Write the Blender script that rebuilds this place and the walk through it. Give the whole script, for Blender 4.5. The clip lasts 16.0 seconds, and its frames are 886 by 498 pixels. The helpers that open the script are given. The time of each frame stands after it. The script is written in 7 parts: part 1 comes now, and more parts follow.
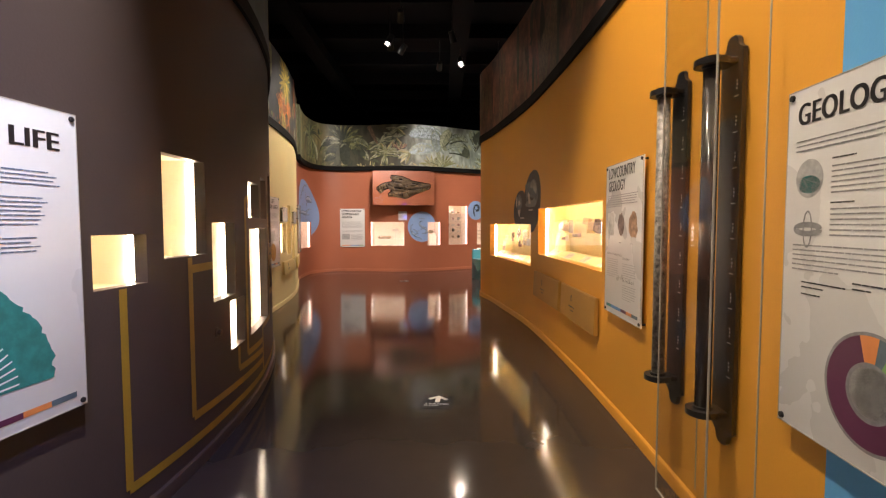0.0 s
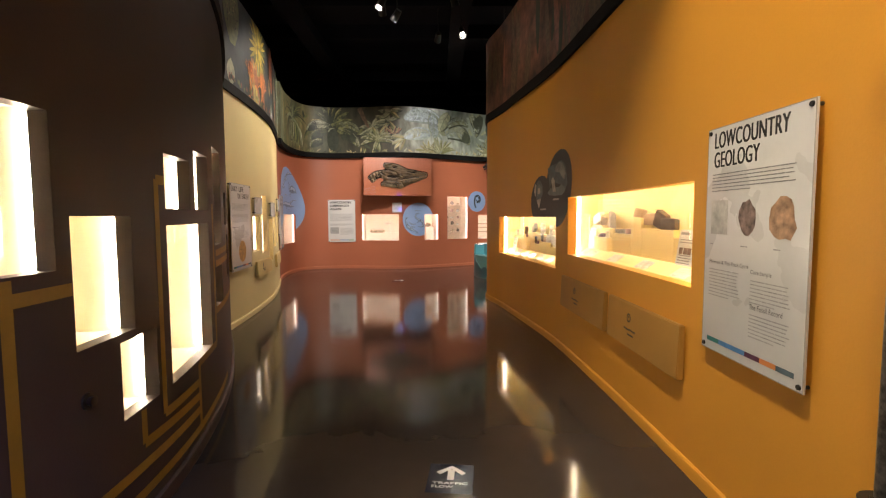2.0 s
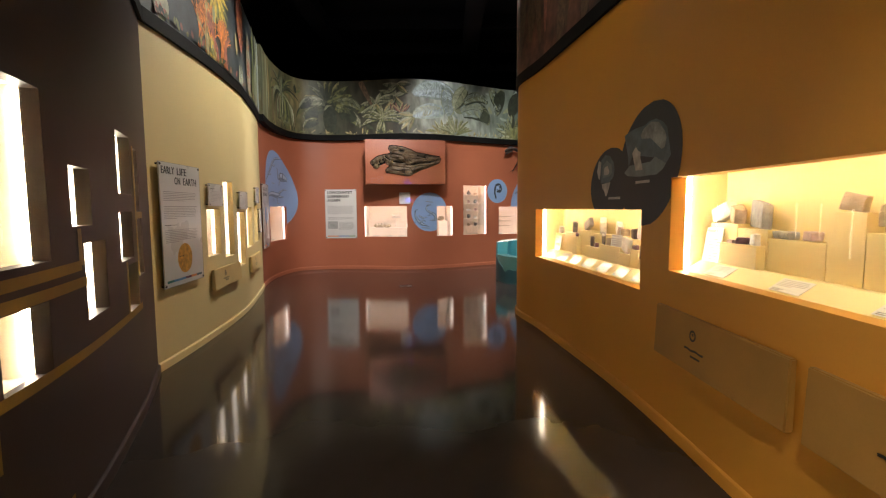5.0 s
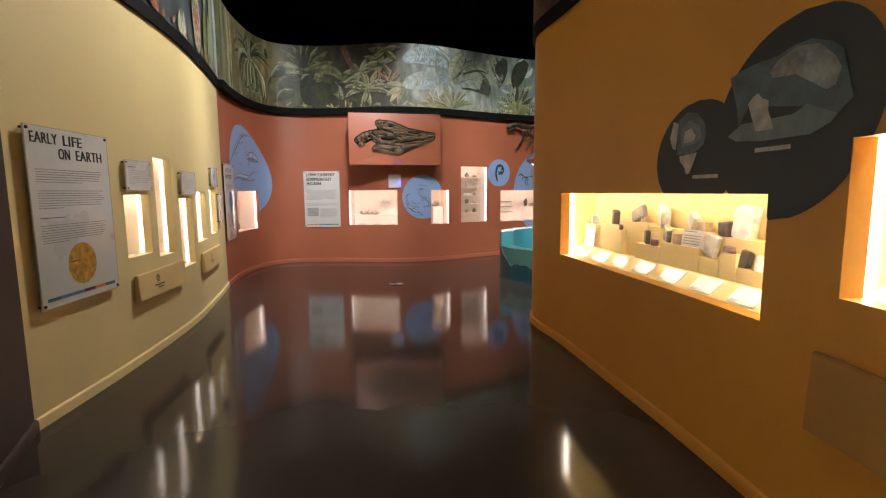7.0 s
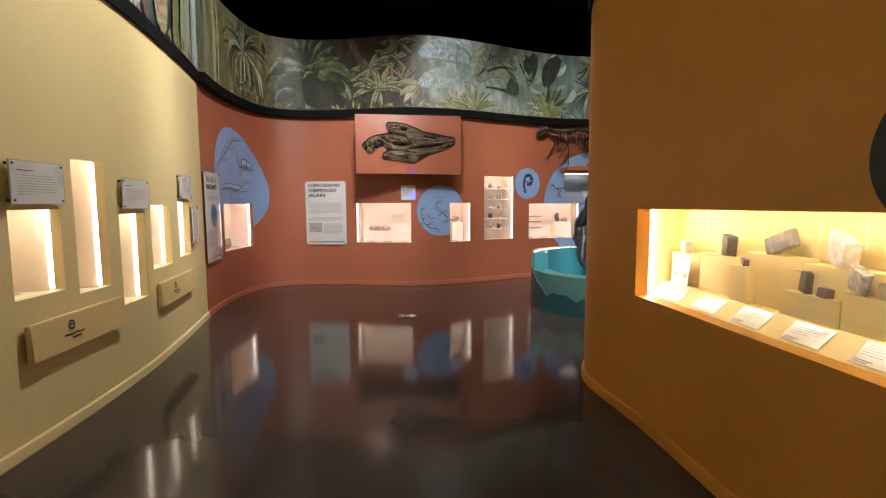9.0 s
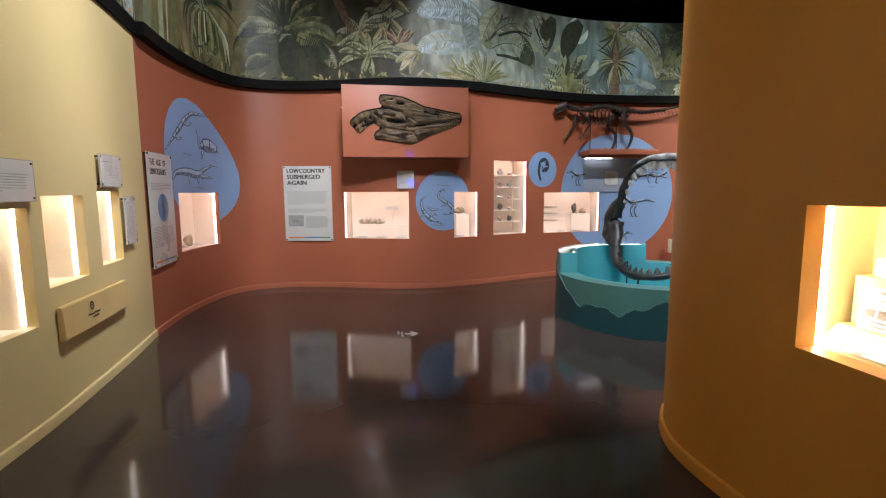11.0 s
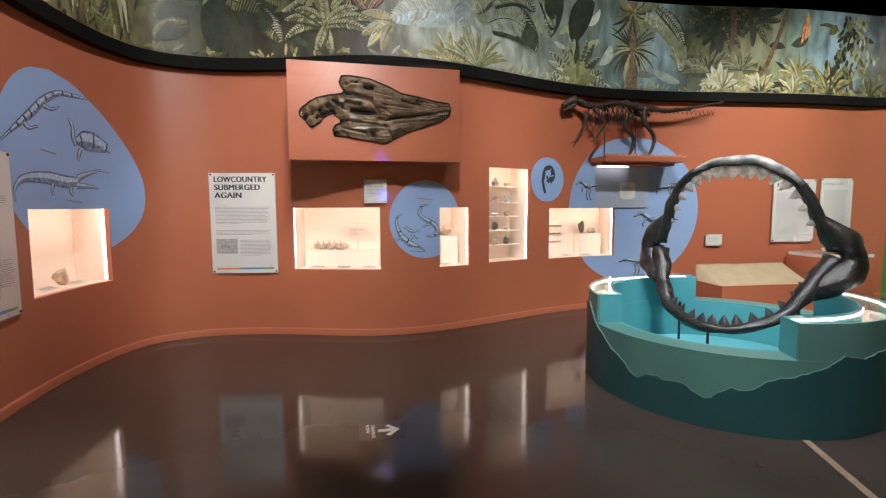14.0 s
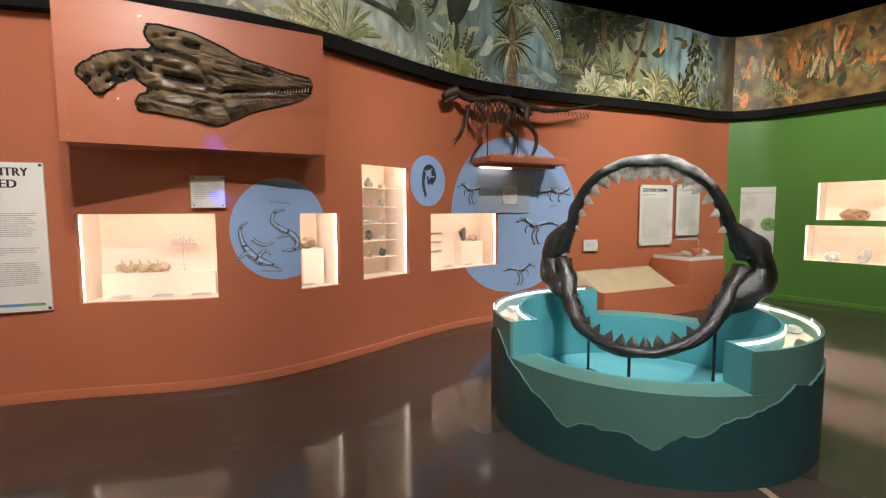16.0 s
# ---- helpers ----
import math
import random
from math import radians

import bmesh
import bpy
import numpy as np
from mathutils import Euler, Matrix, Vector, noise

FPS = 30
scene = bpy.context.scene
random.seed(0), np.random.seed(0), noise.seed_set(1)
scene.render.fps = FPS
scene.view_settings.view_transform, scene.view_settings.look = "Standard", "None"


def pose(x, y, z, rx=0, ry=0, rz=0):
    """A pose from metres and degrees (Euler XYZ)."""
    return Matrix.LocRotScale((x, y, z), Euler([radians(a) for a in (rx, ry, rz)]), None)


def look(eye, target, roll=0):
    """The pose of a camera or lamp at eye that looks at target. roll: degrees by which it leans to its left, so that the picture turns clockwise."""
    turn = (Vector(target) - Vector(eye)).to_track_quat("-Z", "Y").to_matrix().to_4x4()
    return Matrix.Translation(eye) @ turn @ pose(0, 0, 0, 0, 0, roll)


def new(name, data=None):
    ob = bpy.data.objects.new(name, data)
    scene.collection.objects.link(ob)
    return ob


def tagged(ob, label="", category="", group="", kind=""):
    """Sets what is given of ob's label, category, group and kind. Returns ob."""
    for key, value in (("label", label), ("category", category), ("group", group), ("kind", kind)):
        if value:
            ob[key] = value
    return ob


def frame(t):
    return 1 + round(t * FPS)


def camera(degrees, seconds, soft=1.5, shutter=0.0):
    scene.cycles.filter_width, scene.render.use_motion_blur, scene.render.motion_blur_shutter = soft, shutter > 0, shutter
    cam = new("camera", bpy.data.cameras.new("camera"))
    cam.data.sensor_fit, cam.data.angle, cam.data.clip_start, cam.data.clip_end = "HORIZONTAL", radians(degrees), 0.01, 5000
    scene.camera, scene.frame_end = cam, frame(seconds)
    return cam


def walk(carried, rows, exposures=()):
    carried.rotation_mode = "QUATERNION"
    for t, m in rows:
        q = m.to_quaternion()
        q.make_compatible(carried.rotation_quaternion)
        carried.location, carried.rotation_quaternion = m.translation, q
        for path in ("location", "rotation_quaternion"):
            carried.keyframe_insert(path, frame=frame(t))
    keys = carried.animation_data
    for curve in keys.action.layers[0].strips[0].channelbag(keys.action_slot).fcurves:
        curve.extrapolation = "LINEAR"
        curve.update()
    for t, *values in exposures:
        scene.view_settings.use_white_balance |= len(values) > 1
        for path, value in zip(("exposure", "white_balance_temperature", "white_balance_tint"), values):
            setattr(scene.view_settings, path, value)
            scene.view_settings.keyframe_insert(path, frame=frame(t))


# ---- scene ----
cam = camera(86.2, 16.0, soft=1.2)
METRES, EYE, TILT, LEAN, TURN = 10.3, 1.5, 0.0, 0.0, 0.0
ROWS = [
    (0.0, 0.0, 0.0, 0.0, -0.0, -3.05, 0.09),
    (0.5, -0.0046, 0.028, -0.0001, -0.53, -3.78, 0.06),
    (1.0, -0.0043, 0.0618, 0.0011, 2.31, -3.53, 0.1),
    (1.5, -0.0076, 0.094, -0.001, 1.69, -3.99, 0.17),
    (2.0, -0.0118, 0.1259, 0.0006, -0.72, -3.99, 0.19),
    (2.5, -0.0126, 0.1598, 0.0006, 0.36, -4.13, 0.24),
    (3.0, -0.0139, 0.1901, 0.0005, 0.28, -4.24, 0.27),
    (5.5, -0.0166, 0.3474, 0.0019, 1.26, -5.04, 0.39),
    (6.0, -0.0156, 0.3817, 0.0032, 3.22, -4.91, 0.34),
    (6.5, -0.0193, 0.4143, 0.0007, 1.7, -5.75, 0.46),
    (7.0, -0.0241, 0.4451, 0.0011, -0.13, -6.87, 0.47),
    (7.5, -0.0232, 0.4794, 0.0023, 0.98, -6.02, 0.44),
    (8.0, -0.023, 0.5123, 0.0017, -0.49, -5.62, 0.48),
    (8.5, -0.0276, 0.5437, 0.0044, -0.79, -3.98, 0.44),
    (9.0, -0.029, 0.5774, 0.0027, 2.01, -5.38, 0.34),
    (11.5, -0.0589, 0.7364, 0.005, 0.53, -6.84, 0.32),
    (12.0, -0.0634, 0.7668, 0.0038, 0.15, -6.75, 0.35),
    (12.5, -0.0658, 0.7983, 0.0041, -0.19, -6.7, 0.31),
    (13.0, -0.0701, 0.8272, 0.0039, -1.23, -6.42, 0.38),
    (13.5, -0.074, 0.8551, 0.0066, -2.59, -5.77, 0.33),
    (14.0, -0.0733, 0.8851, 0.0067, -3.02, -5.14, 0.24),
    (14.5, -0.0745, 0.9118, 0.0064, -5.71, -5.02, 0.22),
    (15.0, -0.0777, 0.9409, 0.0071, -11.28, -5.16, 0.3),
    (15.5, -0.0781, 0.967, 0.0063, -14.63, -4.42, 0.24),
    (16.0, -0.0718, 0.9923, 0.0077, -19.83, -4.68, 0.29),
]
EXPOSURES = [(0.0, 1.10, 6800, 17), (1.5, 1.12, 6650, 14), (3.0, 0.84, 6650, 11), (5.5, 0.78, 6100, 10), (6.5, 0.88, 6000, 10), (8.0, 0.96, 5950, 10), (9.0, 0.90, 6000, 10), (11.5, 0.79, 5600, 10), (12.5, 0.86, 5600, 10), (14.5, 1.08, 6200, 10), (16.0, 1.0, 6450, 10)]
walk(cam, [(t, pose(0, 0, EYE, TILT, LEAN, TURN) @ pose(METRES * x, METRES * y, METRES * z, 90 + pitch, roll, yaw)) for t, x, y, z, yaw, pitch, roll in ROWS], EXPOSURES)

# ---- world and lamps ----
world = bpy.data.worlds.new("world")
world.use_nodes = True
world.node_tree.nodes["Background"].inputs["Color"].default_value = (0.02, 0.02, 0.022, 1)
world.node_tree.nodes["Background"].inputs["Strength"].default_value = 0.2
scene.world = world

TRACK_Z = 5.45
# place on the track, aim, watts, cone, colour
SPOTS = [
    ((-0.3, 2.6), (1.35, 2.9, 1.7), 330, 66, (1.0, 0.87, 0.68)),
    ((-0.4, 0.6), (1.3, 1.4, 1.5), 170, 80, (1.0, 0.87, 0.70)),
    ((-0.5, 7.2), (1.0, 8.4, 1.7), 26, 85, (1.0, 0.87, 0.68)),
    ((-0.3, 0.9), (-1.62, 1.3, 3.1), 800, 42, (0.93, 0.97, 1.0)),
    ((-1.13, 10.36), (-3.05, 9.1, 1.2), 310, 85, (1.0, 0.91, 0.78)),
    ((-0.9, 10.9), (-3.9, 13.4, 2.0), 330, 88, (1.0, 0.93, 0.86)),
    ((-0.8, 9.2), (-1.2, 14.8, 1.3), 540, 54, (1.0, 0.93, 0.86)),
    ((-0.08, 12.04), (-0.4, 15.1, 4.0), 110, 34, (1.0, 0.98, 0.95)),
    ((1.4, 12.2), (2.6, 16.2, 1.7), 330, 80, (1.0, 0.92, 0.82)),
    ((1.6, 12.3), (2.1, 13.4, 0.6), 240, 50, (1.0, 0.97, 0.94)),
    ((0.2, 10.2), (1.9, 12.6, 0.3), 540, 60, (1.0, 0.96, 0.92)),
    ((0.43, 11.77), (0.9, 8.6, 1.4), 25, 60, (1.0, 0.87, 0.70)),
    ((0.1, -1.1), (-1.75, 0.8, 0.9), 420, 50, (0.32, 0.38, 1.0)),
    ((-1.15, 10.6), (-1.15, 14.42, 2.08), 6000, 1.5, (0.04, 0.05, 1.0)),
    ((4.6, 12.6), (6.2, 15.4, 1.2), 560, 100, (1.0, 0.93, 0.82)),
]
for (x, y), aim, watts, cone, tint in SPOTS:
    lamp = bpy.data.lights.new("track_spot", "SPOT")
    lamp.energy, lamp.color, lamp.spot_size, lamp.spot_blend, lamp.shadow_soft_size = watts, tint, radians(cone), 0.7, 0.06
    ob = new("track_spot_beam", lamp)
    ob.matrix_world = look((x, y, TRACK_Z - 0.16), aim)

# ---- materials ----
def node(tree, kind, **values):
    n = tree.nodes.new(kind)
    for key, value in values.items():
        n.inputs[key].default_value = value
    return n


def surface(name, colour, rough=0.5, metal=0.0, vary=0.12, scale=3.0, grain=60.0, bump=0.05, island=0.0, coat=0.0, other=None):
    """Paint, stone, wood or metal with stains at one scale and grain at another."""
    m = bpy.data.materials.new(name)
    m.use_nodes = True
    tree = m.node_tree
    shader = tree.nodes["Principled BSDF"]
    place = tree.nodes.new("ShaderNodeNewGeometry")
    big = node(tree, "ShaderNodeTexNoise", Scale=scale, Detail=4.0)
    fine = node(tree, "ShaderNodeTexNoise", Scale=grain, Detail=3.0)
    tree.links.new(place.outputs["Position"], big.inputs["Vector"])
    tree.links.new(place.outputs["Position"], fine.inputs["Vector"])
    ramp = tree.nodes.new("ShaderNodeValToRGB")
    ramp.color_ramp.elements[0].position, ramp.color_ramp.elements[1].position = 0.3, 0.7
    dark = [max(0.0, c * (1 - vary)) for c in colour]
    light = [min(1.0, c * (1 + vary)) for c in (other or colour)]
    ramp.color_ramp.elements[0].color, ramp.color_ramp.elements[1].color = (*dark, 1), (*light, 1)
    tree.links.new(big.outputs["Fac"], ramp.inputs["Fac"])
    tint = tree.nodes.new("ShaderNodeHueSaturation")
    tree.links.new(ramp.outputs["Color"], tint.inputs["Color"])
    span = node(tree, "ShaderNodeMapRange")
    span.inputs["To Min"].default_value, span.inputs["To Max"].default_value = 1 - vary * 0.5, 1 + vary * 0.5
    tree.links.new(fine.outputs["Fac"], span.inputs["Value"])
    if island:
        each = node(tree, "ShaderNodeMapRange")
        each.inputs["To Min"].default_value, each.inputs["To Max"].default_value = 1 - island, 1 + island
        tree.links.new(place.outputs["Random Per Island"], each.inputs["Value"])
        both = tree.nodes.new("ShaderNodeMath")
        both.operation = "MULTIPLY"
        tree.links.new(each.outputs["Result"], both.inputs[0])
        tree.links.new(span.outputs["Result"], both.inputs[1])
        tree.links.new(both.outputs["Value"], tint.inputs["Value"])
    else:
        tree.links.new(span.outputs["Result"], tint.inputs["Value"])
    tree.links.new(tint.outputs["Color"], shader.inputs["Base Color"])
    shader.inputs["Metallic"].default_value = metal
    gloss = node(tree, "ShaderNodeMapRange")
    gloss.inputs["To Min"].default_value, gloss.inputs["To Max"].default_value = max(0.02, rough * 0.85), min(1.0, rough * 1.15)
    tree.links.new(big.outputs["Fac"], gloss.inputs["Value"])
    tree.links.new(gloss.outputs["Result"], shader.inputs["Roughness"])
    shader.inputs["Coat Weight"].default_value = coat
    shader.inputs["Coat Roughness"].default_value = 0.08
    if bump:
        relief = node(tree, "ShaderNodeBump", Strength=bump, Distance=0.01)
        tree.links.new(fine.outputs["Fac"], relief.inputs["Height"])
        tree.links.new(relief.outputs["Normal"], shader.inputs["Normal"])
    return m


def glowing(name, colour, strength):
    m = bpy.data.materials.new(name)
    m.use_nodes = True
    shader = m.node_tree.nodes["Principled BSDF"]
    shader.inputs["Base Color"].default_value = (*colour, 1)
    shader.inputs["Emission Color"].default_value = (*colour, 1)
    shader.inputs["Emission Strength"].default_value = strength
    return m


def clear(name, tint=(1, 1, 1), rough=0.01):
    """Thin clear sheet: lets light straight through, mirrors by Fresnel."""
    m = bpy.data.materials.new(name)
    m.use_nodes = True
    tree = m.node_tree
    tree.nodes.remove(tree.nodes["Principled BSDF"])
    let, shine = tree.nodes.new("ShaderNodeBsdfTransparent"), tree.nodes.new("ShaderNodeBsdfGlossy")
    let.inputs["Color"].default_value = (*tint, 1)
    shine.inputs["Roughness"].default_value = rough
    edge, mix = node(tree, "ShaderNodeLayerWeight", Blend=0.5), tree.nodes.new("ShaderNodeMixShader")
    power, span = tree.nodes.new("ShaderNodeMath"), node(tree, "ShaderNodeMapRange")
    power.operation, power.inputs[1].default_value = "POWER", 5.0
    span.inputs["To Min"].default_value, span.inputs["To Max"].default_value = 0.035, 0.75
    tree.links.new(edge.outputs["Facing"], power.inputs[0])
    tree.links.new(power.outputs["Value"], span.inputs["Value"])
    tree.links.new(span.outputs["Result"], mix.inputs["Fac"])
    tree.links.new(let.outputs["BSDF"], mix.inputs[1])
    tree.links.new(shine.outputs["BSDF"], mix.inputs[2])
    tree.links.new(mix.outputs["Shader"], tree.nodes["Material Output"].inputs["Surface"])
    return m


OCHRE_BOARD = surface("dull_ochre_board_paint", (0.40, 0.205, 0.038), 0.5, vary=0.10, scale=2.5, grain=90, bump=0.08)
BUTTER_BOARD = surface("butter_yellow_board_paint", (0.70, 0.52, 0.22), 0.5, vary=0.08, scale=2.5, grain=90, bump=0.08)
ORANGE = surface("orange_wall_paint", (0.66, 0.30, 0.030), 0.5, vary=0.06, scale=0.8, grain=90, bump=0.06)
BROWN = surface("dark_brown_wall_paint", (0.060, 0.043, 0.038), 0.45, vary=0.10, scale=0.8, grain=90, bump=0.06)
CREAM = surface("cream_wall_paint", (0.74, 0.60, 0.29), 0.5, vary=0.05, scale=0.8, grain=90, bump=0.06)
BRICK = surface("terracotta_wall_paint", (0.41, 0.130, 0.066), 0.42, vary=0.06, scale=0.8, grain=90, bump=0.06)
GREEN = surface("green_wall_paint", (0.075, 0.20, 0.035), 0.45, vary=0.08, scale=0.8, grain=90, bump=0.06)
BLUE = surface("sky_blue_wall_paint", (0.10, 0.36, 0.66), 0.45, vary=0.06, scale=0.8, grain=90, bump=0.05)
OVAL_BLUE = surface("powder_blue_wall_paint", (0.27, 0.40, 0.66), 0.5, vary=0.06, scale=1.5, grain=90, bump=0.04)
PANEL_GREY = surface("pale_blue_grey_paint", (0.34, 0.40, 0.52), 0.5, vary=0.06, scale=2, bump=0.03)
OVAL_DARK = surface("dark_slate_wall_paint", (0.022, 0.030, 0.037), 0.5, vary=0.12, scale=3, bump=0.04)
SLATE = surface("blue_grey_print", (0.085, 0.125, 0.15), 0.5, vary=0.35, scale=9, bump=0.0)
SHALLOW = surface("pale_sea_print", (0.15, 0.20, 0.21), 0.5, vary=0.25, scale=9, bump=0.0)
LAND = surface("grey_green_land_print", (0.25, 0.27, 0.26), 0.5, vary=0.45, scale=14, bump=0.0)
PALE_PRINT = surface("pale_grey_print", (0.42, 0.41, 0.38), 0.5, vary=0.3, scale=12, bump=0.0)
YELLOW_LINE = surface("mustard_painted_line", (0.30, 0.185, 0.018), 0.5, vary=0.15, scale=4, bump=0.03)
BLACK = surface("matt_black_paint", (0.006, 0.006, 0.006), 0.7, vary=0.2, scale=2, bump=0.03)
CEILING_BLACK = surface("black_ceiling_paint", (0.012, 0.012, 0.017), 0.85, vary=0.3, scale=0.7, bump=0.05)
for m, gloss in ((BLACK, 0.12), (CEILING_BLACK, 0.12), (BROWN, 0.25)):
    m.node_tree.nodes["Principled BSDF"].inputs["Specular IOR Level"].default_value = gloss
BLACK_METAL = surface("black_powder_coated_metal", (0.012, 0.012, 0.013), 0.35, vary=0.2, scale=8, bump=0.02)
BOARD = surface("white_laminate_board", (0.66, 0.66, 0.64), 0.28, vary=0.04, scale=2, grain=40, bump=0.01, coat=0.7)
BOARD_EDGE = surface("clear_acrylic_edge", (0.42, 0.40, 0.35), 0.15, vary=0.05, bump=0.0)
INK = surface("black_ink", (0.012, 0.012, 0.014), 0.4, vary=0.1, bump=0.0)
BLUE_GREY_INK = surface("blue_grey_ink", (0.12, 0.17, 0.24), 0.4, vary=0.15, bump=0.0)
GREY_INK = surface("grey_text_ink", (0.24, 0.24, 0.24), 0.4, vary=0.2, scale=30, bump=0.0)
PALE_INK = surface("pale_text_ink", (0.36, 0.36, 0.35), 0.4, vary=0.2, scale=30, bump=0.0)
WHITE_INK = surface("white_ink", (0.75, 0.75, 0.75), 0.4, vary=0.05, bump=0.0)
TEAL_INK = surface("teal_ink", (0.02, 0.19, 0.17), 0.4, vary=0.25, scale=20, bump=0.0)
ORANGE_INK = surface("orange_ink", (0.72, 0.25, 0.07), 0.4, vary=0.1, bump=0.0)
BLUE_INK = surface("blue_ink", (0.09, 0.25, 0.50), 0.4, vary=0.2, scale=14, bump=0.0)
GREEN_INK = surface("green_ink", (0.17, 0.33, 0.10), 0.4, vary=0.2, scale=14, bump=0.0)
PLUM_INK = surface("plum_ink", (0.10, 0.02, 0.06), 0.4, vary=0.15, bump=0.0)
AMBER = surface("amber_print", (0.50, 0.26, 0.03), 0.35, vary=0.45, scale=22, bump=0.0)
ROCK_PRINT = surface("rock_photo_print", (0.19, 0.13, 0.11), 0.4, vary=0.6, scale=28, bump=0.0)
TAN_PRINT = surface("tan_rock_photo_print", (0.40, 0.24, 0.14), 0.4, vary=0.45, scale=25, bump=0.0)
FLOOR = surface("polished_dark_concrete", (0.047, 0.036, 0.030), 0.10, vary=0.12, scale=1.3, grain=8, bump=0.018)
FLOOR.node_tree.nodes["Principled BSDF"].inputs["Specular IOR Level"].default_value = 0.33
LINER_YELLOW = surface("yellow_case_lining", (0.80, 0.66, 0.32), 0.6, vary=0.04, scale=2, bump=0.02)
LINER_CREAM = surface("cream_case_lining", (0.84, 0.74, 0.58), 0.6, vary=0.04, scale=2, bump=0.02)
LINER_PINK = surface("warm_white_case_lining", (0.82, 0.70, 0.60), 0.6, vary=0.04, scale=2, bump=0.02)
LED = glowing("warm_led_strip", (1.0, 0.88, 0.68), 25.0)
LED_WHITE = glowing("warm_white_led_strip", (1.0, 0.88, 0.76), 4.0)
LED_STRONG = glowing("bright_led_strip", (1.0, 0.90, 0.70), 25.0)
LED_TOP = glowing("top_led_strip", (1.0, 0.90, 0.72), 18.0)
LED_HOOD = glowing("hidden_top_led_strip", (1.0, 0.88, 0.76), 16.0)
LED_SOFT = glowing("soft_led_strip", (1.0, 0.92, 0.80), 4.0)
LENS = glowing("spot_lens", (1.0, 0.93, 0.82), 60.0)
GLASS = clear("clear_glass")
ACRYLIC = clear("clear_acrylic", (0.97, 0.97, 0.97), 0.03)
STONE_GREY = surface("grey_stone", (0.30, 0.29, 0.28), 0.7, vary=0.4, scale=22, grain=120, bump=0.5)
STONE_TAN = surface("tan_sandstone", (0.42, 0.33, 0.23), 0.75, vary=0.35, scale=18, grain=120, bump=0.5)
STONE_DARK = surface("dark_stone", (0.10, 0.085, 0.075), 0.55, vary=0.5, scale=25, grain=120, bump=0.5)
STONE_WHITE = surface("pale_quartz", (0.62, 0.60, 0.58), 0.45, vary=0.3, scale=20, grain=90, bump=0.4)
STONE_ROSE = surface("rose_crystal", (0.40, 0.26, 0.24), 0.4, vary=0.35, scale=24, grain=90, bump=0.4)
BONE = surface("brown_fossil_bone", (0.036, 0.023, 0.012), 0.30, vary=0.35, scale=6, grain=45, bump=0.4, other=(0.15, 0.105, 0.060))
DARK_BONE = surface("dark_brown_cast_bone", (0.040, 0.026, 0.020), 0.45, vary=0.4, scale=20, grain=90, bump=0.4)
JAW = surface("glossy_dark_jaw_cast", (0.006, 0.006, 0.006), 0.34, vary=0.6, scale=7, grain=45, bump=0.8, other=(0.020, 0.019, 0.018))
# paler copy of the jaw cast, with the overhead light put into its colour
JAW_LIT = surface("lit_grey_jaw_cast", (0.13, 0.128, 0.124), 0.22, vary=0.3, scale=9, grain=45, bump=0.5, other=(0.34, 0.33, 0.32))
TOOTH = surface("grey_tooth_enamel", (0.38, 0.36, 0.335), 0.25, vary=0.4, scale=16, bump=0.2)
DARK_TOOTH = surface("dark_tooth_enamel", (0.045, 0.042, 0.040), 0.3, vary=0.5, scale=16, bump=0.2)
TEAL = surface("dull_teal_paint", (0.085, 0.21, 0.185), 0.4, vary=0.08, scale=2, bump=0.05)
DEEP_TEAL = surface("deep_sea_blue_paint", (0.018, 0.075, 0.085), 0.4, vary=0.10, scale=2, bump=0.05)
AQUA = surface("bright_aqua_paint", (0.085, 0.33, 0.37), 0.42, vary=0.06, scale=2, bump=0.05)
AQUA_EDGE = surface("pale_teal_cut_edge", (0.075, 0.165, 0.170), 0.5, vary=0.1, bump=0.0)
POOL_FLOOR = surface("aqua_floor_paint", (0.15, 0.48, 0.54), 0.4, vary=0.08, scale=3, bump=0.03)
SAND = surface("sand_coloured_cast_slab", (0.42, 0.34, 0.22), 0.75, vary=0.08, scale=5, grain=70, bump=0.4)
BRASS = surface("dull_tan_floor_strip", (0.26, 0.19, 0.13), 0.4, vary=0.3, scale=20, bump=0.1)
CORE = surface("layered_core_rock", (0.25, 0.23, 0.20), 0.35, vary=0.7, scale=38, grain=110, bump=0.5)
SMOKY = surface("smoky_core_tube", (0.075, 0.068, 0.060), 0.18, vary=0.5, scale=4, grain=20, bump=0.05)
KNOB = surface("dark_bronze_knob", (0.09, 0.07, 0.05), 0.35, metal=0.7, vary=0.2, bump=0.02)

# mural paints
M_DEEP = surface("mural_deep_sea_paint", (0.018, 0.026, 0.032), 0.5, vary=0.5, scale=3, bump=0.02, other=(0.05, 0.06, 0.065))
M_AUTUMN = surface("mural_autumn_background", (0.06, 0.04, 0.018), 0.5, vary=0.6, scale=4, grain=12, bump=0.02, other=(0.22, 0.13, 0.04))
M_CAVE = surface("mural_red_rock_background", (0.032, 0.018, 0.014), 0.5, vary=0.6, scale=3, grain=12, bump=0.02, other=(0.17, 0.075, 0.05))
P_PALE = surface("mural_pale_frond_paint", (0.40, 0.40, 0.27), 0.5, vary=0.25, scale=12, bump=0.0, island=0.3)
P_OLIVE = surface("mural_olive_leaf_paint", (0.16, 0.17, 0.065), 0.5, vary=0.3, scale=12, bump=0.0, island=0.45)
P_FERN = surface("mural_grey_green_frond_paint", (0.24, 0.26, 0.155), 0.5, vary=0.25, scale=12, bump=0.0, island=0.3)
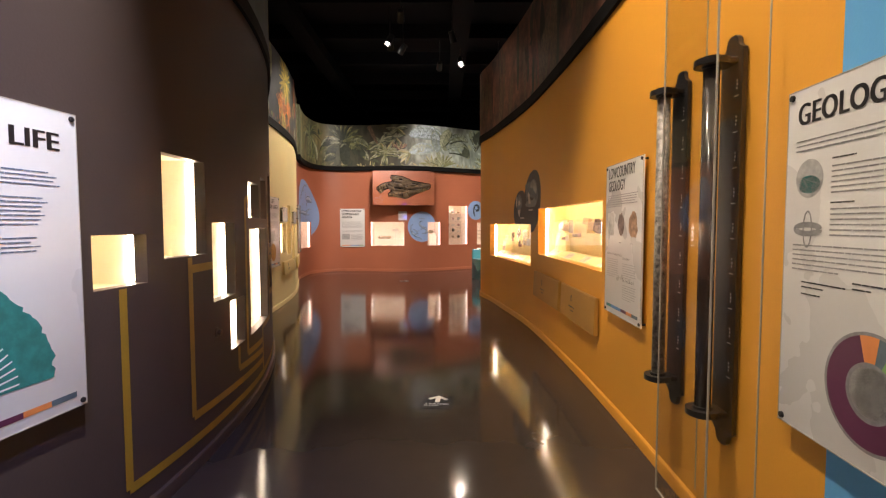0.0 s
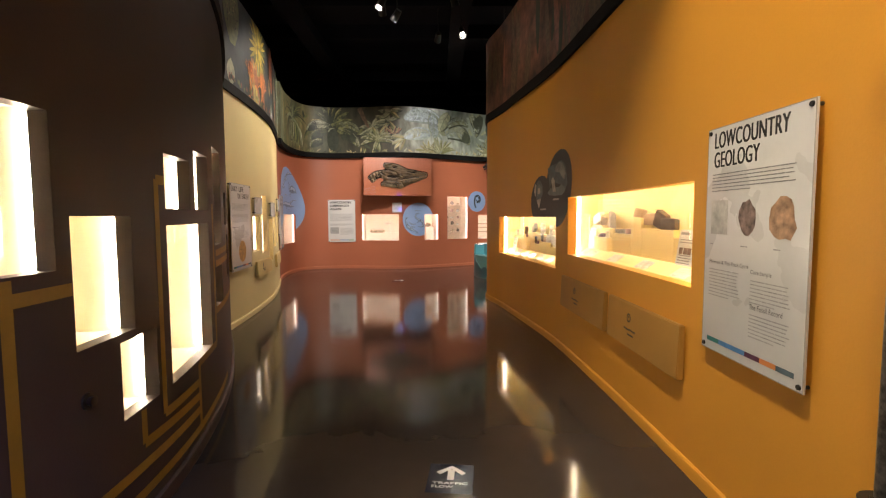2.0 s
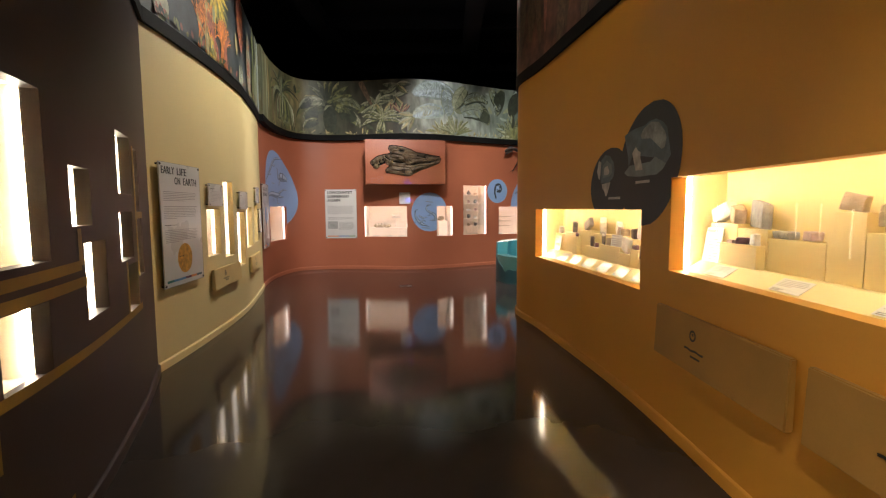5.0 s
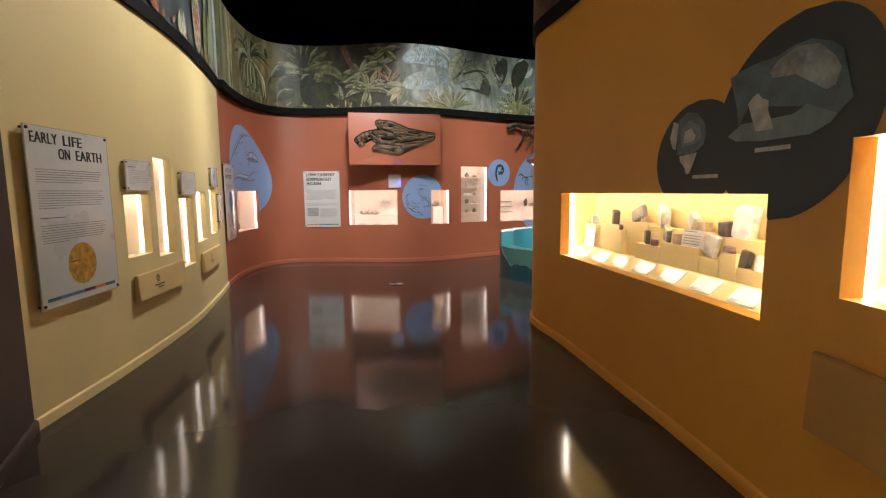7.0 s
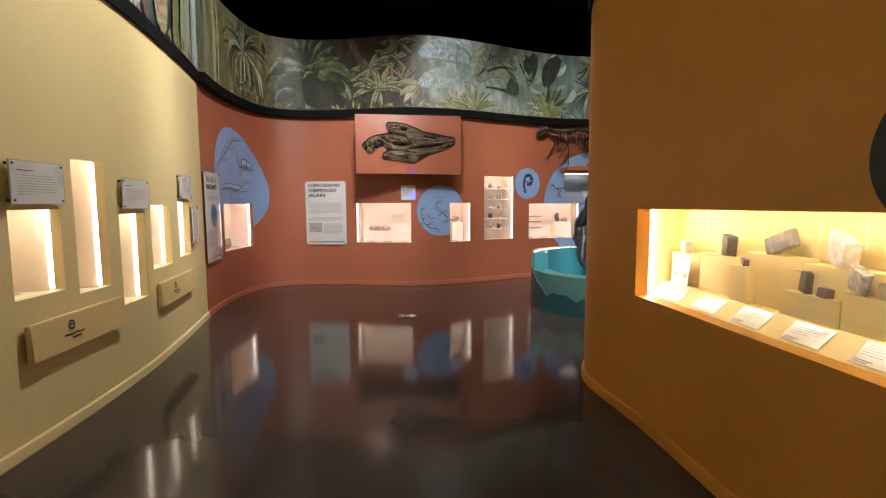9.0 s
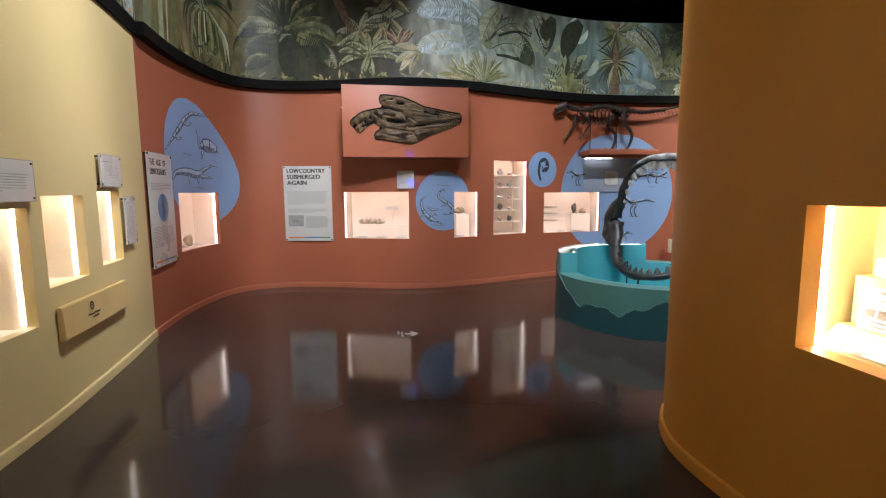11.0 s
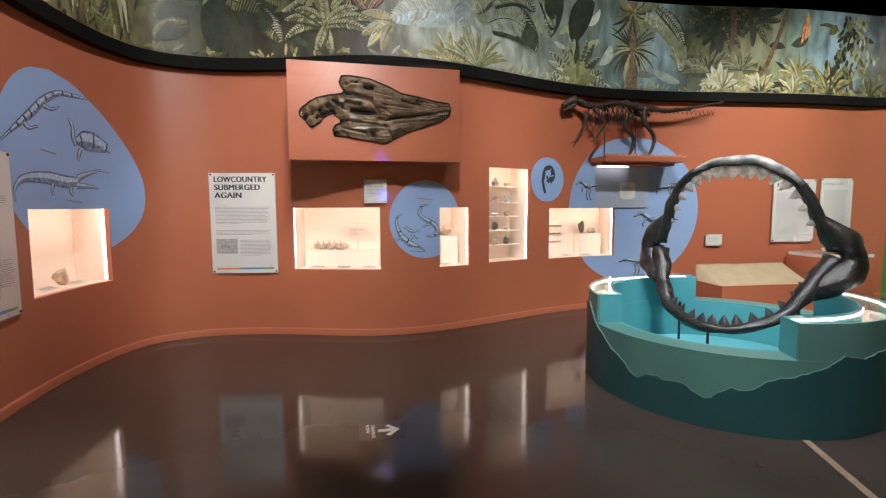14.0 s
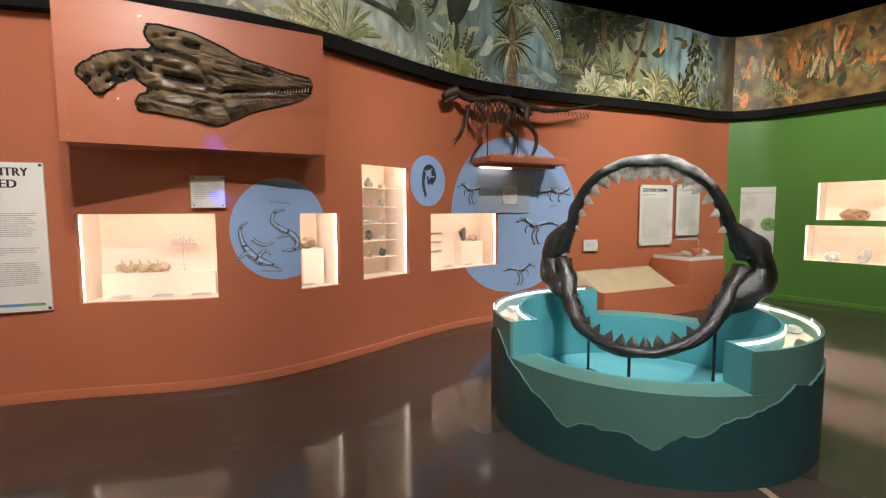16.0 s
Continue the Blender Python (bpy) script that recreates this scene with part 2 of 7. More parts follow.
P_BLOOM = surface("mural_golden_coral_paint", (0.50, 0.38, 0.06), 0.5, vary=0.35, scale=14, bump=0.0, island=0.35)
P_DARK = surface("mural_dark_leaf_paint", (0.040, 0.050, 0.030), 0.5, vary=0.4, scale=12, bump=0.0, island=0.4)
P_MIST = surface("mural_misty_frond_paint", (0.27, 0.32, 0.28), 0.5, vary=0.3, scale=9, bump=0.0, island=0.45)
P_YELLOW = surface("mural_yellow_leaf_paint", (0.38, 0.32, 0.15), 0.5, vary=0.3, scale=12, bump=0.0, island=0.35)
P_ORANGE = surface("mural_orange_coral_paint", (0.56, 0.20, 0.05), 0.5, vary=0.4, scale=16, bump=0.0, island=0.4)
P_PINK = surface("mural_dusty_red_paint", (0.34, 0.13, 0.09), 0.5, vary=0.4, scale=18, bump=0.0, island=0.35)
P_GREY = surface("mural_blue_white_paint", (0.36, 0.42, 0.44), 0.5, vary=0.35, scale=14, bump=0.0, island=0.35)
P_TRUNK = surface("mural_trunk_paint", (0.13, 0.085, 0.05), 0.5, vary=0.5, scale=20, bump=0.0, island=0.3)



def painted_scenery(name):
    """Soft painted background of the jungle mural: olive, dark, mist, teal and gold from one end to the other."""
    m = bpy.data.materials.new(name)
    m.use_nodes = True
    tree = m.node_tree
    shader = tree.nodes["Principled BSDF"]
    place, split = tree.nodes.new("ShaderNodeNewGeometry"), tree.nodes.new("ShaderNodeSeparateXYZ")
    tree.links.new(place.outputs["Position"], split.inputs["Vector"])
    cloud, brush = node(tree, "ShaderNodeTexNoise", Scale=1.6, Detail=5.0), node(tree, "ShaderNodeTexNoise", Scale=3.0, Detail=6.0)
    stretch = tree.nodes.new("ShaderNodeMapping")
    stretch.inputs["Scale"].default_value = (2.2, 2.2, 0.8)
    tree.links.new(place.outputs["Position"], cloud.inputs["Vector"])
    tree.links.new(place.outputs["Position"], stretch.inputs["Vector"])
    tree.links.new(stretch.outputs["Vector"], brush.inputs["Vector"])
    shift = tree.nodes.new("ShaderNodeMath")
    shift.operation, shift.inputs[1].default_value = "MULTIPLY_ADD", 1.6
    tree.links.new(cloud.outputs["Fac"], shift.inputs[0])
    tree.links.new(split.outputs["X"], shift.inputs[2])
    span = node(tree, "ShaderNodeMapRange")
    span.inputs["From Min"].default_value, span.inputs["From Max"].default_value = -3.3, 8.0
    tree.links.new(shift.outputs["Value"], span.inputs["Value"])
    ramp = tree.nodes.new("ShaderNodeValToRGB")
    stops = ((-4.0, 0.22, 0.18, 0.08), (-3.5, 0.10, 0.11, 0.06), (-2.6, 0.045, 0.045, 0.028), (-1.5, 0.06, 0.055, 0.035), (-0.9, 0.26, 0.27, 0.20), (-0.4, 0.50, 0.54, 0.48), (0.3, 0.34, 0.38, 0.33), (1.3, 0.16, 0.20, 0.17), (2.2, 0.13, 0.19, 0.18), (2.9, 0.24, 0.36, 0.40), (3.4, 0.08, 0.10, 0.06), (4.4, 0.24, 0.25, 0.12), (5.1, 0.17, 0.26, 0.23), (6.1, 0.24, 0.35, 0.42), (6.9, 0.10, 0.08, 0.04))
    for k, (x, *c) in enumerate(stops):
        at = (x + 4.1) / 11.3
        e = ramp.color_ramp.elements[k] if k < 2 else ramp.color_ramp.elements.new(at)
        e.position, e.color = at, (*c, 1)
    tree.links.new(span.outputs["Result"], ramp.inputs["Fac"])
    tone, gain = tree.nodes.new("ShaderNodeHueSaturation"), node(tree, "ShaderNodeMapRange")
    gain.inputs["From Min"].default_value, gain.inputs["From Max"].default_value = 0.3, 0.7
    gain.inputs["To Min"].default_value, gain.inputs["To Max"].default_value = 0.45, 1.35
    tree.links.new(brush.outputs["Fac"], gain.inputs["Value"])
    tree.links.new(ramp.outputs["Color"], tone.inputs["Color"])
    tree.links.new(gain.outputs["Result"], tone.inputs["Value"])
    tree.links.new(tone.outputs["Color"], shader.inputs["Base Color"])
    shader.inputs["Roughness"].default_value = 0.5
    return m


M_SCENERY = painted_scenery("mural_jungle_scenery")


# ---- building helpers ----
def mesh_of(bm, name, material, smooth=False):
    bmesh.ops.recalc_face_normals(bm, faces=bm.faces)
    data = bpy.data.meshes.new(name)
    bm.to_mesh(data)
    bm.free()
    for p in data.polygons:
        p.use_smooth = True
    if not smooth:
        data.set_sharp_from_angle(angle=radians(28))
    data.materials.append(material)
    return data


def part(name, bm, material, parent=None, label="", smooth=False):
    ob = new(name, mesh_of(bm, name, material, smooth))
    ob.parent = parent
    return tagged(ob, label)


def thing(name, m, label, category, group="", kind=""):
    ob = new(name)
    ob.empty_display_size = 0.05
    ob.matrix_world = m
    return tagged(ob, label, category, group, kind)


def box(bm, x0, y0, z0, x1, y1, z1, bevel=0.0):
    made = bmesh.ops.create_cube(bm, size=1.0, matrix=Matrix.LocRotScale(((x0 + x1) / 2, (y0 + y1) / 2, (z0 + z1) / 2), None, (abs(x1 - x0), abs(y1 - y0), abs(z1 - z0))))
    if bevel:
        edges = list({e for v in made["verts"] for e in v.link_edges})
        bmesh.ops.bevel(bm, geom=edges, offset=bevel, segments=2, affect="EDGES", profile=0.7)
    return bm


def boxed(*a, bevel=0.0):
    return box(bmesh.new(), *a, bevel=bevel)


def rod(bm, a, b, r0, r1=None, sides=10):
    a, b = Vector(a), Vector(b)
    turn = (b - a).to_track_quat("Z", "Y").to_matrix().to_4x4()
    bmesh.ops.create_cone(bm, cap_ends=True, segments=sides, radius1=r0, radius2=r0 if r1 is None else r1, depth=(b - a).length, matrix=Matrix.Translation((a + b) / 2) @ turn)
    return bm


def disc(bm, x, y, z, rx, ry, sides=40):
    vs = [bm.verts.new((x + rx * math.cos(2 * math.pi * k / sides), y + ry * math.sin(2 * math.pi * k / sides), z)) for k in range(sides)]
    bm.faces.new(vs)
    return bm


def ribbon(bm, points, widths, put):
    """A flat painted stroke through (a, b) points, laid on a surface by put(a, b)."""
    n, rows = len(points), []
    for k, (a, b) in enumerate(points):
        p, q = points[max(0, k - 1)], points[min(n - 1, k + 1)]
        d = Vector((q[0] - p[0], q[1] - p[1]))
        d = d.normalized() if d.length > 1e-6 else Vector((1, 0))
        w = (widths[k] if isinstance(widths, (list, tuple)) else widths) / 2
        rows.append((bm.verts.new(put(a - d.y * w, b + d.x * w)), bm.verts.new(put(a + d.y * w, b - d.x * w))))
    for (a, b), (c, d) in zip(rows, rows[1:]):
        bm.faces.new((a, b, d, c))


def spline(points, per=6):
    P = [Vector(p) for p in points]
    P = [2 * P[0] - P[1]] + P + [2 * P[-1] - P[-2]]
    out = []
    for i in range(1, len(P) - 2):
        a, b, c, d = P[i - 1:i + 3]
        for k in range(per):
            u = k / per
            out.append(0.5 * (2 * b + (c - a) * u + (2 * a - 5 * b + 4 * c - d) * u * u + (3 * b - a - 3 * c + d) * u ** 3))
    return out + [P[-2]]


def tube(bm, points, radii, sides=10, flat=1.0, rough=0.0):
    """A bone or pipe along points, with a radius at each; flat squashes it across the second axis."""
    rings, n = [], len(points)
    for k, p in enumerate(points):
        d = (points[min(n - 1, k + 1)] - points[max(0, k - 1)]).normalized()
        side = d.cross(Vector((0, 0, 1)))
        side = side.normalized() if side.length > 0.05 else Vector((1, 0, 0))
        up = side.cross(d)
        ring = []
        for j in range(sides):
            a = 2 * math.pi * j / sides
            r = radii[k] * (1 + rough * noise.noise(p * 9 + Vector((math.cos(a), math.sin(a), 0)) * 1.5))
            ring.append(bm.verts.new(p + side * math.cos(a) * r + up * math.sin(a) * r * flat))
        rings.append(ring)
    for a, b in zip(rings, rings[1:]):
        for j in range(sides):
            bm.faces.new((a[j], a[(j + 1) % sides], b[(j + 1) % sides], b[j]))
    bm.faces.new(rings[0])
    bm.faces.new(rings[-1])
    return bm


def lettering(words, x, y, z, width, height, material, parent, name="heading", bold=0.0, heavy=True):
    """Printed words that fill a box whose lower left corner is at x, y."""
    curve = bpy.data.curves.new(name, "FONT")
    curve.body, curve.size, curve.extrude, curve.offset = words, 1.0, 0.0, bold
    curve.space_character = 1.06
    holder = new(name, curve)
    bpy.context.view_layer.update()
    data = bpy.data.meshes.new_from_object(holder.evaluated_get(bpy.context.evaluated_depsgraph_get()))
    bpy.data.objects.remove(holder)
    if heavy:
        bm, copies = bmesh.new(), (-0.045, -0.015, 0.015, 0.045)
        for k, shift in enumerate(copies):
            data.transform(Matrix.Translation((shift - (copies[k - 1] if k else 0), 0, 0.00004)))
            bm.from_mesh(data)
        bm.to_mesh(data)
        bm.free()
    xs, ys = [v.co.x for v in data.vertices], [v.co.y for v in data.vertices]
    data.transform(Matrix.Translation((x, y, z)) @ Matrix.Diagonal((width / (max(xs) - min(xs)), height / (max(ys) - min(ys)), 1, 1)) @ Matrix.Translation((-min(xs), -min(ys), 0)))
    data.materials.clear()
    data.materials.append(material)
    ob = new(name, data)
    ob.parent = parent
    return ob


class Wall:
    """A curved wall in plan; s runs along it, to the right for one who faces it."""

    def __init__(self, points):
        self.thick = 0.06
        self.p = [Vector((p.x, p.y)) for p in spline([(*p, 0) for p in points], 14)]
        self.s = [0.0]
        for a, b in zip(self.p, self.p[1:]):
            self.s.append(self.s[-1] + (b - a).length)
        self.length = self.s[-1]

    def plan(self, s):
        k = int(np.clip(np.searchsorted(self.s, s) - 1, 0, len(self.p) - 2))
        a, b = self.p[k], self.p[k + 1]
        return a + (b - a) * ((s - self.s[k]) / max(1e-6, self.s[k + 1] - self.s[k]))

    def along(self, s):
        a, b = self.plan(max(0, s - 0.12)), self.plan(min(self.length, s + 0.12))
        return (b - a).normalized()

    def at(self, s, z, out=0.0):
        p, d = self.plan(s), self.along(s)
        return Vector((p.x + d.y * out, p.y - d.x * out, z))

    def face(self, s, z, out=0.0):
        """A pose on the wall: x to the right along it, y up, z out of it."""
        d = self.along(s)
        m = Matrix(((d.x, 0, d.y), (d.y, 0, -d.x), (0, 1, 0))).to_4x4()
        return Matrix.Translation(self.at(s, z, out)) @ m

    def cuts(self, s0, s1, step=0.1):
        n = max(1, math.ceil((s1 - s0) / step))
        return [s0 + (s1 - s0) * k / n for k in range(n + 1)]

    def bent_box(self, bm, s0, s1, z0, z1, d0, d1, faces="fbudlr", step=0.1):
        """A box that follows the wall, from d0 to d1 out of it. faces: front, back, up, down, left, right."""
        rows = [[bm.verts.new(self.at(s, z, d)) for z, d in ((z0, d0), (z1, d0), (z1, d1), (z0, d1))] for s in self.cuts(s0, s1, step)]
        for a, b in zip(rows, rows[1:]):
            for key, i, j in (("b", 0, 1), ("u", 1, 2), ("f", 2, 3), ("d", 3, 0)):
                if key in faces:
                    bm.faces.new((a[i], a[j], b[j], b[i]))
        if "l" in faces:
            bm.faces.new(rows[0])
        if "r" in faces:
            bm.faces.new(rows[-1])
        return bm

    def holed(self, bm, s0, s1, z0, z1, thick, holes):
        """The wall itself with openings that go through it."""
        ss = sorted({round(v, 4) for v in self.cuts(s0, s1, 0.12) + [h[0] for h in holes] + [h[1] for h in holes]})
        zs = sorted({z0, z1} | {h[2] for h in holes} | {h[3] for h in holes})
        for d in (0.0, -thick):
            grid = {}
            for i, s in enumerate(ss):
                for j, z in enumerate(zs):
                    grid[i, j] = bm.verts.new(self.at(s, z, d))
            for i in range(len(ss) - 1):
                for j in range(len(zs) - 1):
                    s, z = (ss[i] + ss[i + 1]) / 2, (zs[j] + zs[j + 1]) / 2
                    if not any(h[0] < s < h[1] and h[2] < z < h[3] for h in holes):
                        bm.faces.new((grid[i, j], grid[i + 1, j], grid[i + 1, j + 1], grid[i, j + 1]))
        self.bent_box(bm, s0, s1, z0, z1, -thick, 0.0, "udlr")
        for h in holes:
            self.bent_box(bm, *h, -thick, 0.0, "udlr")
        return bm

    def blob(self, bm, shape, z0, z1, out, holes=(), rows=48):
        """A painted field on the wall between shape(z) = (left, right), left out where openings are."""
        zs = sorted({z0 + (z1 - z0) * k / rows for k in range(rows + 1)} | {v for h in holes for v in h[2:4] if z0 < v < z1})
        for a, b in zip(zs, zs[1:]):
            mid, (la, ra), (lb, rb) = (a + b) / 2, shape(a), shape(b)
            pieces = [(-1e3, 1e3)]
            for h in holes:
                if h[2] < mid < h[3]:
                    pieces = [q for lo, hi in pieces for q in ((lo, min(hi, h[0])), (max(lo, h[1]), hi)) if q[1] - q[0] > 1e-4]
            for lo, hi in pieces:
                l0, r0, l1, r1 = max(la, lo), min(ra, hi), max(lb, lo), min(rb, hi)
                if r0 - l0 < 1e-3 and r1 - l1 < 1e-3:
                    continue
                r0, r1 = max(l0, r0), max(l1, r1)
                n = max(4, int((hi - lo) / 0.1)) if hi - lo < 50 else 16
                low = [bm.verts.new(self.at(l0 + (r0 - l0) * k / n, a, out)) for k in range(n + 1)]
                high = [bm.verts.new(self.at(l1 + (r1 - l1) * k / n, b, out)) for k in range(n + 1)]
                for k in range(n):
                    bm.faces.new((low[k], low[k + 1], high[k + 1], high[k]))
        bmesh.ops.remove_doubles(bm, verts=bm.verts, dist=0.0005)
        return bm


def egg(cs, cz, rs, rz, lean=0.0, point=0.0):
    def shape(z):
        v = max(-1.0, min(1.0, (z - cz) / rz))
        w = rs * math.sqrt(max(0.0, 1 - v * v)) * (1 - point * v)
        return cs + lean * v - w, cs + lean * v + w
    return shape

# ---- the plan ----
EAST = Wall([(5.341, 11.45), (3, 11.15), (1.6, 10.88), (1.06, 10.56), (0.885, 10.33), (0.802, 10.06), (0.806, 9.76), (0.945, 9.1), (1.06, 8.3), (1.19, 7.4), (1.27, 6.6), (1.31, 5.7), (1.335, 4.8), (1.34, 3.8), (1.325, 2.9), (1.29, 1.9), (1.2, 0.5), (1.1, -1.5)])
WEST = Wall([(-1.95, -1.5), (-1.88, -0.5), (-1.76, 0.5), (-1.64, 1.3), (-1.56, 2.0), (-1.52, 2.6), (-1.53, 3.2), (-1.61, 4.0), (-1.78, 4.8), (-2.0, 5.5), (-2.3, 6.25), (-2.6, 6.92), (-2.88, 7.48)])
LIFE = Wall([(-2.88, 7.48), (-2.91, 7.96), (-2.96, 8.56), (-3.06, 9.4), (-3.20, 10.2), (-3.38, 10.9), (-3.57, 11.6), (-3.77, 12.25)])
NORTH = Wall([(-3.77, 12.25), (-3.92, 12.95), (-3.99, 13.65), (-3.96, 14.25), (-3.77, 14.7), (-3.3, 14.95), (-2.8, 15.0), (-2.2, 14.95), (-1.5, 14.84), (-1.0, 14.86), (-0.45, 15.03), (0.2, 15.36), (0.8, 15.71), (1.5, 16.06), (2.2, 16.27), (3.2, 16.4), (4.4, 16.44), (5.4, 16.5), (6.2, 16.62), (6.6, 16.68), (7.02, 16.60)])
FAR = Wall([(7.02, 16.60), (7.45, 16.2), (7.7, 15.5), (7.9, 14.6), (8.05, 13.3), (8.05, 11.3)])
TOP, TRIM_TOP, MURAL_TOP = 3.16, 3.29, 4.56
EAST.thick, LIFE.thick, WEST.thick = 0.10, 0.07, 0.07

# openings of the lit cases: left, right, bottom, top
WEST_CASES = [(3.61, 3.96, 1.20, 1.45), (4.10, 4.57, 1.31, 1.89), (4.65, 5.06, 0.98, 1.51), (4.93, 5.26, 0.58, 0.94), (5.42, 6.25, 0.58, 1.46), (5.42, 5.82, 1.55, 1.85), (5.92, 6.27, 1.55, 1.93), (6.45, 6.85, 1.29, 2.03), (6.44, 6.80, 0.80, 1.12), (7.09, 7.37, 1.43, 1.73), (7.22, 7.58, 0.94, 1.34), (7.95, 8.36, 1.62, 2.03), (7.92, 8.31, 1.17, 1.50), (8.08, 8.42, 0.80, 1.13), (8.46, 8.70, 1.01, 1.45), (8.45, 8.64, 1.50, 1.97)]
EAST_CASES = [(5.83, 8.32, 0.89, 1.49), (8.72, 11.11, 1.09, 1.70)]
LIFE_CASES = [(1.18, 1.61, 0.96, 1.51), (1.75, 2.14, 0.90, 1.87), (2.31, 2.75, 0.70, 1.465), (2.90, 3.46, 0.92, 1.54), (3.70, 4.14, 0.955, 1.575)]
NORTH_CASES = [(0.95, 2.00, 0.81, 1.56), (4.08, 5.16, 0.81, 1.56), (5.91, 6.36, 0.81, 1.555), (6.66, 7.39, 0.82, 2.08), (7.76, 8.96, 0.80, 1.535)]
FAR_CASES = [(1.34, 2.60, 1.39, 2.00), (1.20, 2.60, 0.71, 1.30)]


def wall_with(name, wall, material, holes, label, s0=0.0, s1=None):
    bm = wall.holed(bmesh.new(), s0, wall.length if s1 is None else s1, 0.0, TOP, wall.thick, holes)
    return tagged(part(name, bm, material), label, "wall", kind="structure")


BLUE_FROM = 13.57
wall_with("wall_1", EAST, ORANGE, EAST_CASES, "curved partition wall painted warm orange", 0.0, BLUE_FROM)
wall_with("wall_2", EAST, BLUE, [], "curved partition wall painted sky blue", BLUE_FROM)
wall_with("wall_3", WEST, BROWN, WEST_CASES, "curved partition wall painted dark brown")
wall_with("wall_4", LIFE, CREAM, LIFE_CASES, "curved partition wall painted pale cream yellow")
wall_with("wall_5", NORTH, BRICK, NORTH_CASES, "wavy partition wall painted terracotta red")
wall_with("wall_6", FAR, GREEN, FAR_CASES, "curved partition wall painted leaf green")


def baseboard(wall, material, s0, s1, label):
    bm = bmesh.new()
    cuts = wall.cuts(s0, s1, 0.1)
    profile = [(0.0, 0.0), (0.022, 0.0), (0.022, 0.055), (0.017, 0.072), (0.006, 0.08), (0.0, 0.08)]
    rows = [[bm.verts.new(wall.at(s, z + 0.001, d + 0.001)) for d, z in profile] for s in cuts]
    for a, b in zip(rows, rows[1:]):
        for k in range(len(profile) - 1):
            bm.faces.new((a[k], a[k + 1], b[k + 1], b[k]))
    tagged(part("baseboard", bm, material), label, "baseboard", kind="structure")


baseboard(EAST, ORANGE, 0.0, BLUE_FROM, "low orange painted baseboard")
baseboard(EAST, BLUE, BLUE_FROM, EAST.length, "low blue painted baseboard")
baseboard(WEST, BROWN, 0.0, WEST.length, "low dark brown baseboard")
baseboard(LIFE, CREAM, 0.0, LIFE.length, "low cream painted baseboard")
baseboard(NORTH, BRICK, 0.0, NORTH.length, "low terracotta painted baseboard")
baseboard(FAR, GREEN, 0.0, FAR.length, "low green painted baseboard")

tagged(part("floor", boxed(-10, -6, -0.2, 13, 21, 0.0), FLOOR), "glossy dark brown polished concrete floor", "floor", kind="structure")
bm = boxed(-10, -6, 6.4, 13, 21, 6.6)
for k in range(14):
    box(bm, -10, -5.2 + k * 1.9, 6.05, 13, -5.05 + k * 1.9, 6.4)
for k in range(5):
    box(bm, -7 + k * 3.6, -6, 5.75, -6.6 + k * 3.6, 21, 6.02)
tagged(part("ceiling", bm, CEILING_BLACK), "high black ceiling with dark beams and ducts", "ceiling", kind="structure")
for k, a in enumerate(((-10.2, -6, 0, -10, 21, 6.6), (13, -6, 0, 13.2, 21, 6.6), (-10, -6.2, 0, 13, -6, 6.6), (-10, 21, 0, 13, 21.2, 6.6))):
    tagged(part("wall_%d" % (7 + k), boxed(*a), CEILING_BLACK), "black outer wall of the dark hall", "wall", kind="structure")
tagged(part("wall_11", boxed(-2.6, -1.72, 0, 1.6, -1.52, TOP), BROWN), "plain dark wall that closes the passage", "wall", kind="structure")


# ---- murals above the walls ----
def trim_and_mural(wall, ground, name, s0, s1, label, proud=0.1):
    bm = wall.bent_box(bmesh.new(), s0, s1, TOP, TRIM_TOP, -wall.thick, proud + 0.012)
    tagged(part("trim", bm, BLACK), "black trim under the mural", "trim", kind="structure")
    bm = wall.bent_box(bmesh.new(), s0, s1, TRIM_TOP, MURAL_TOP, -0.02, proud)
    return tagged(part(name, bm, ground), label, "mural")


PROUD = 0.1
mural_east = trim_and_mural(EAST, M_CAVE, "mural", 0.0, EAST.length, "dark painted mural of reddish rock columns and pale plants", 0.02)
mural_west = trim_and_mural(WEST, M_DEEP, "mural", 0.0, WEST.length, "dark painted mural of an undersea scene", 0.02)
mural_life = trim_and_mural(LIFE, M_DEEP, "mural", 0.0, LIFE.length, "painted mural of yellow and orange corals in dark water", 0.02)
mural_north = trim_and_mural(NORTH, M_SCENERY, "mural", 0.0, NORTH.length, "painted mural of pale ferns and palms in a misty jungle")
mural_far = trim_and_mural(FAR, M_AUTUMN, "mural", 0.0, FAR.length, "painted mural of orange and brown autumn plants")


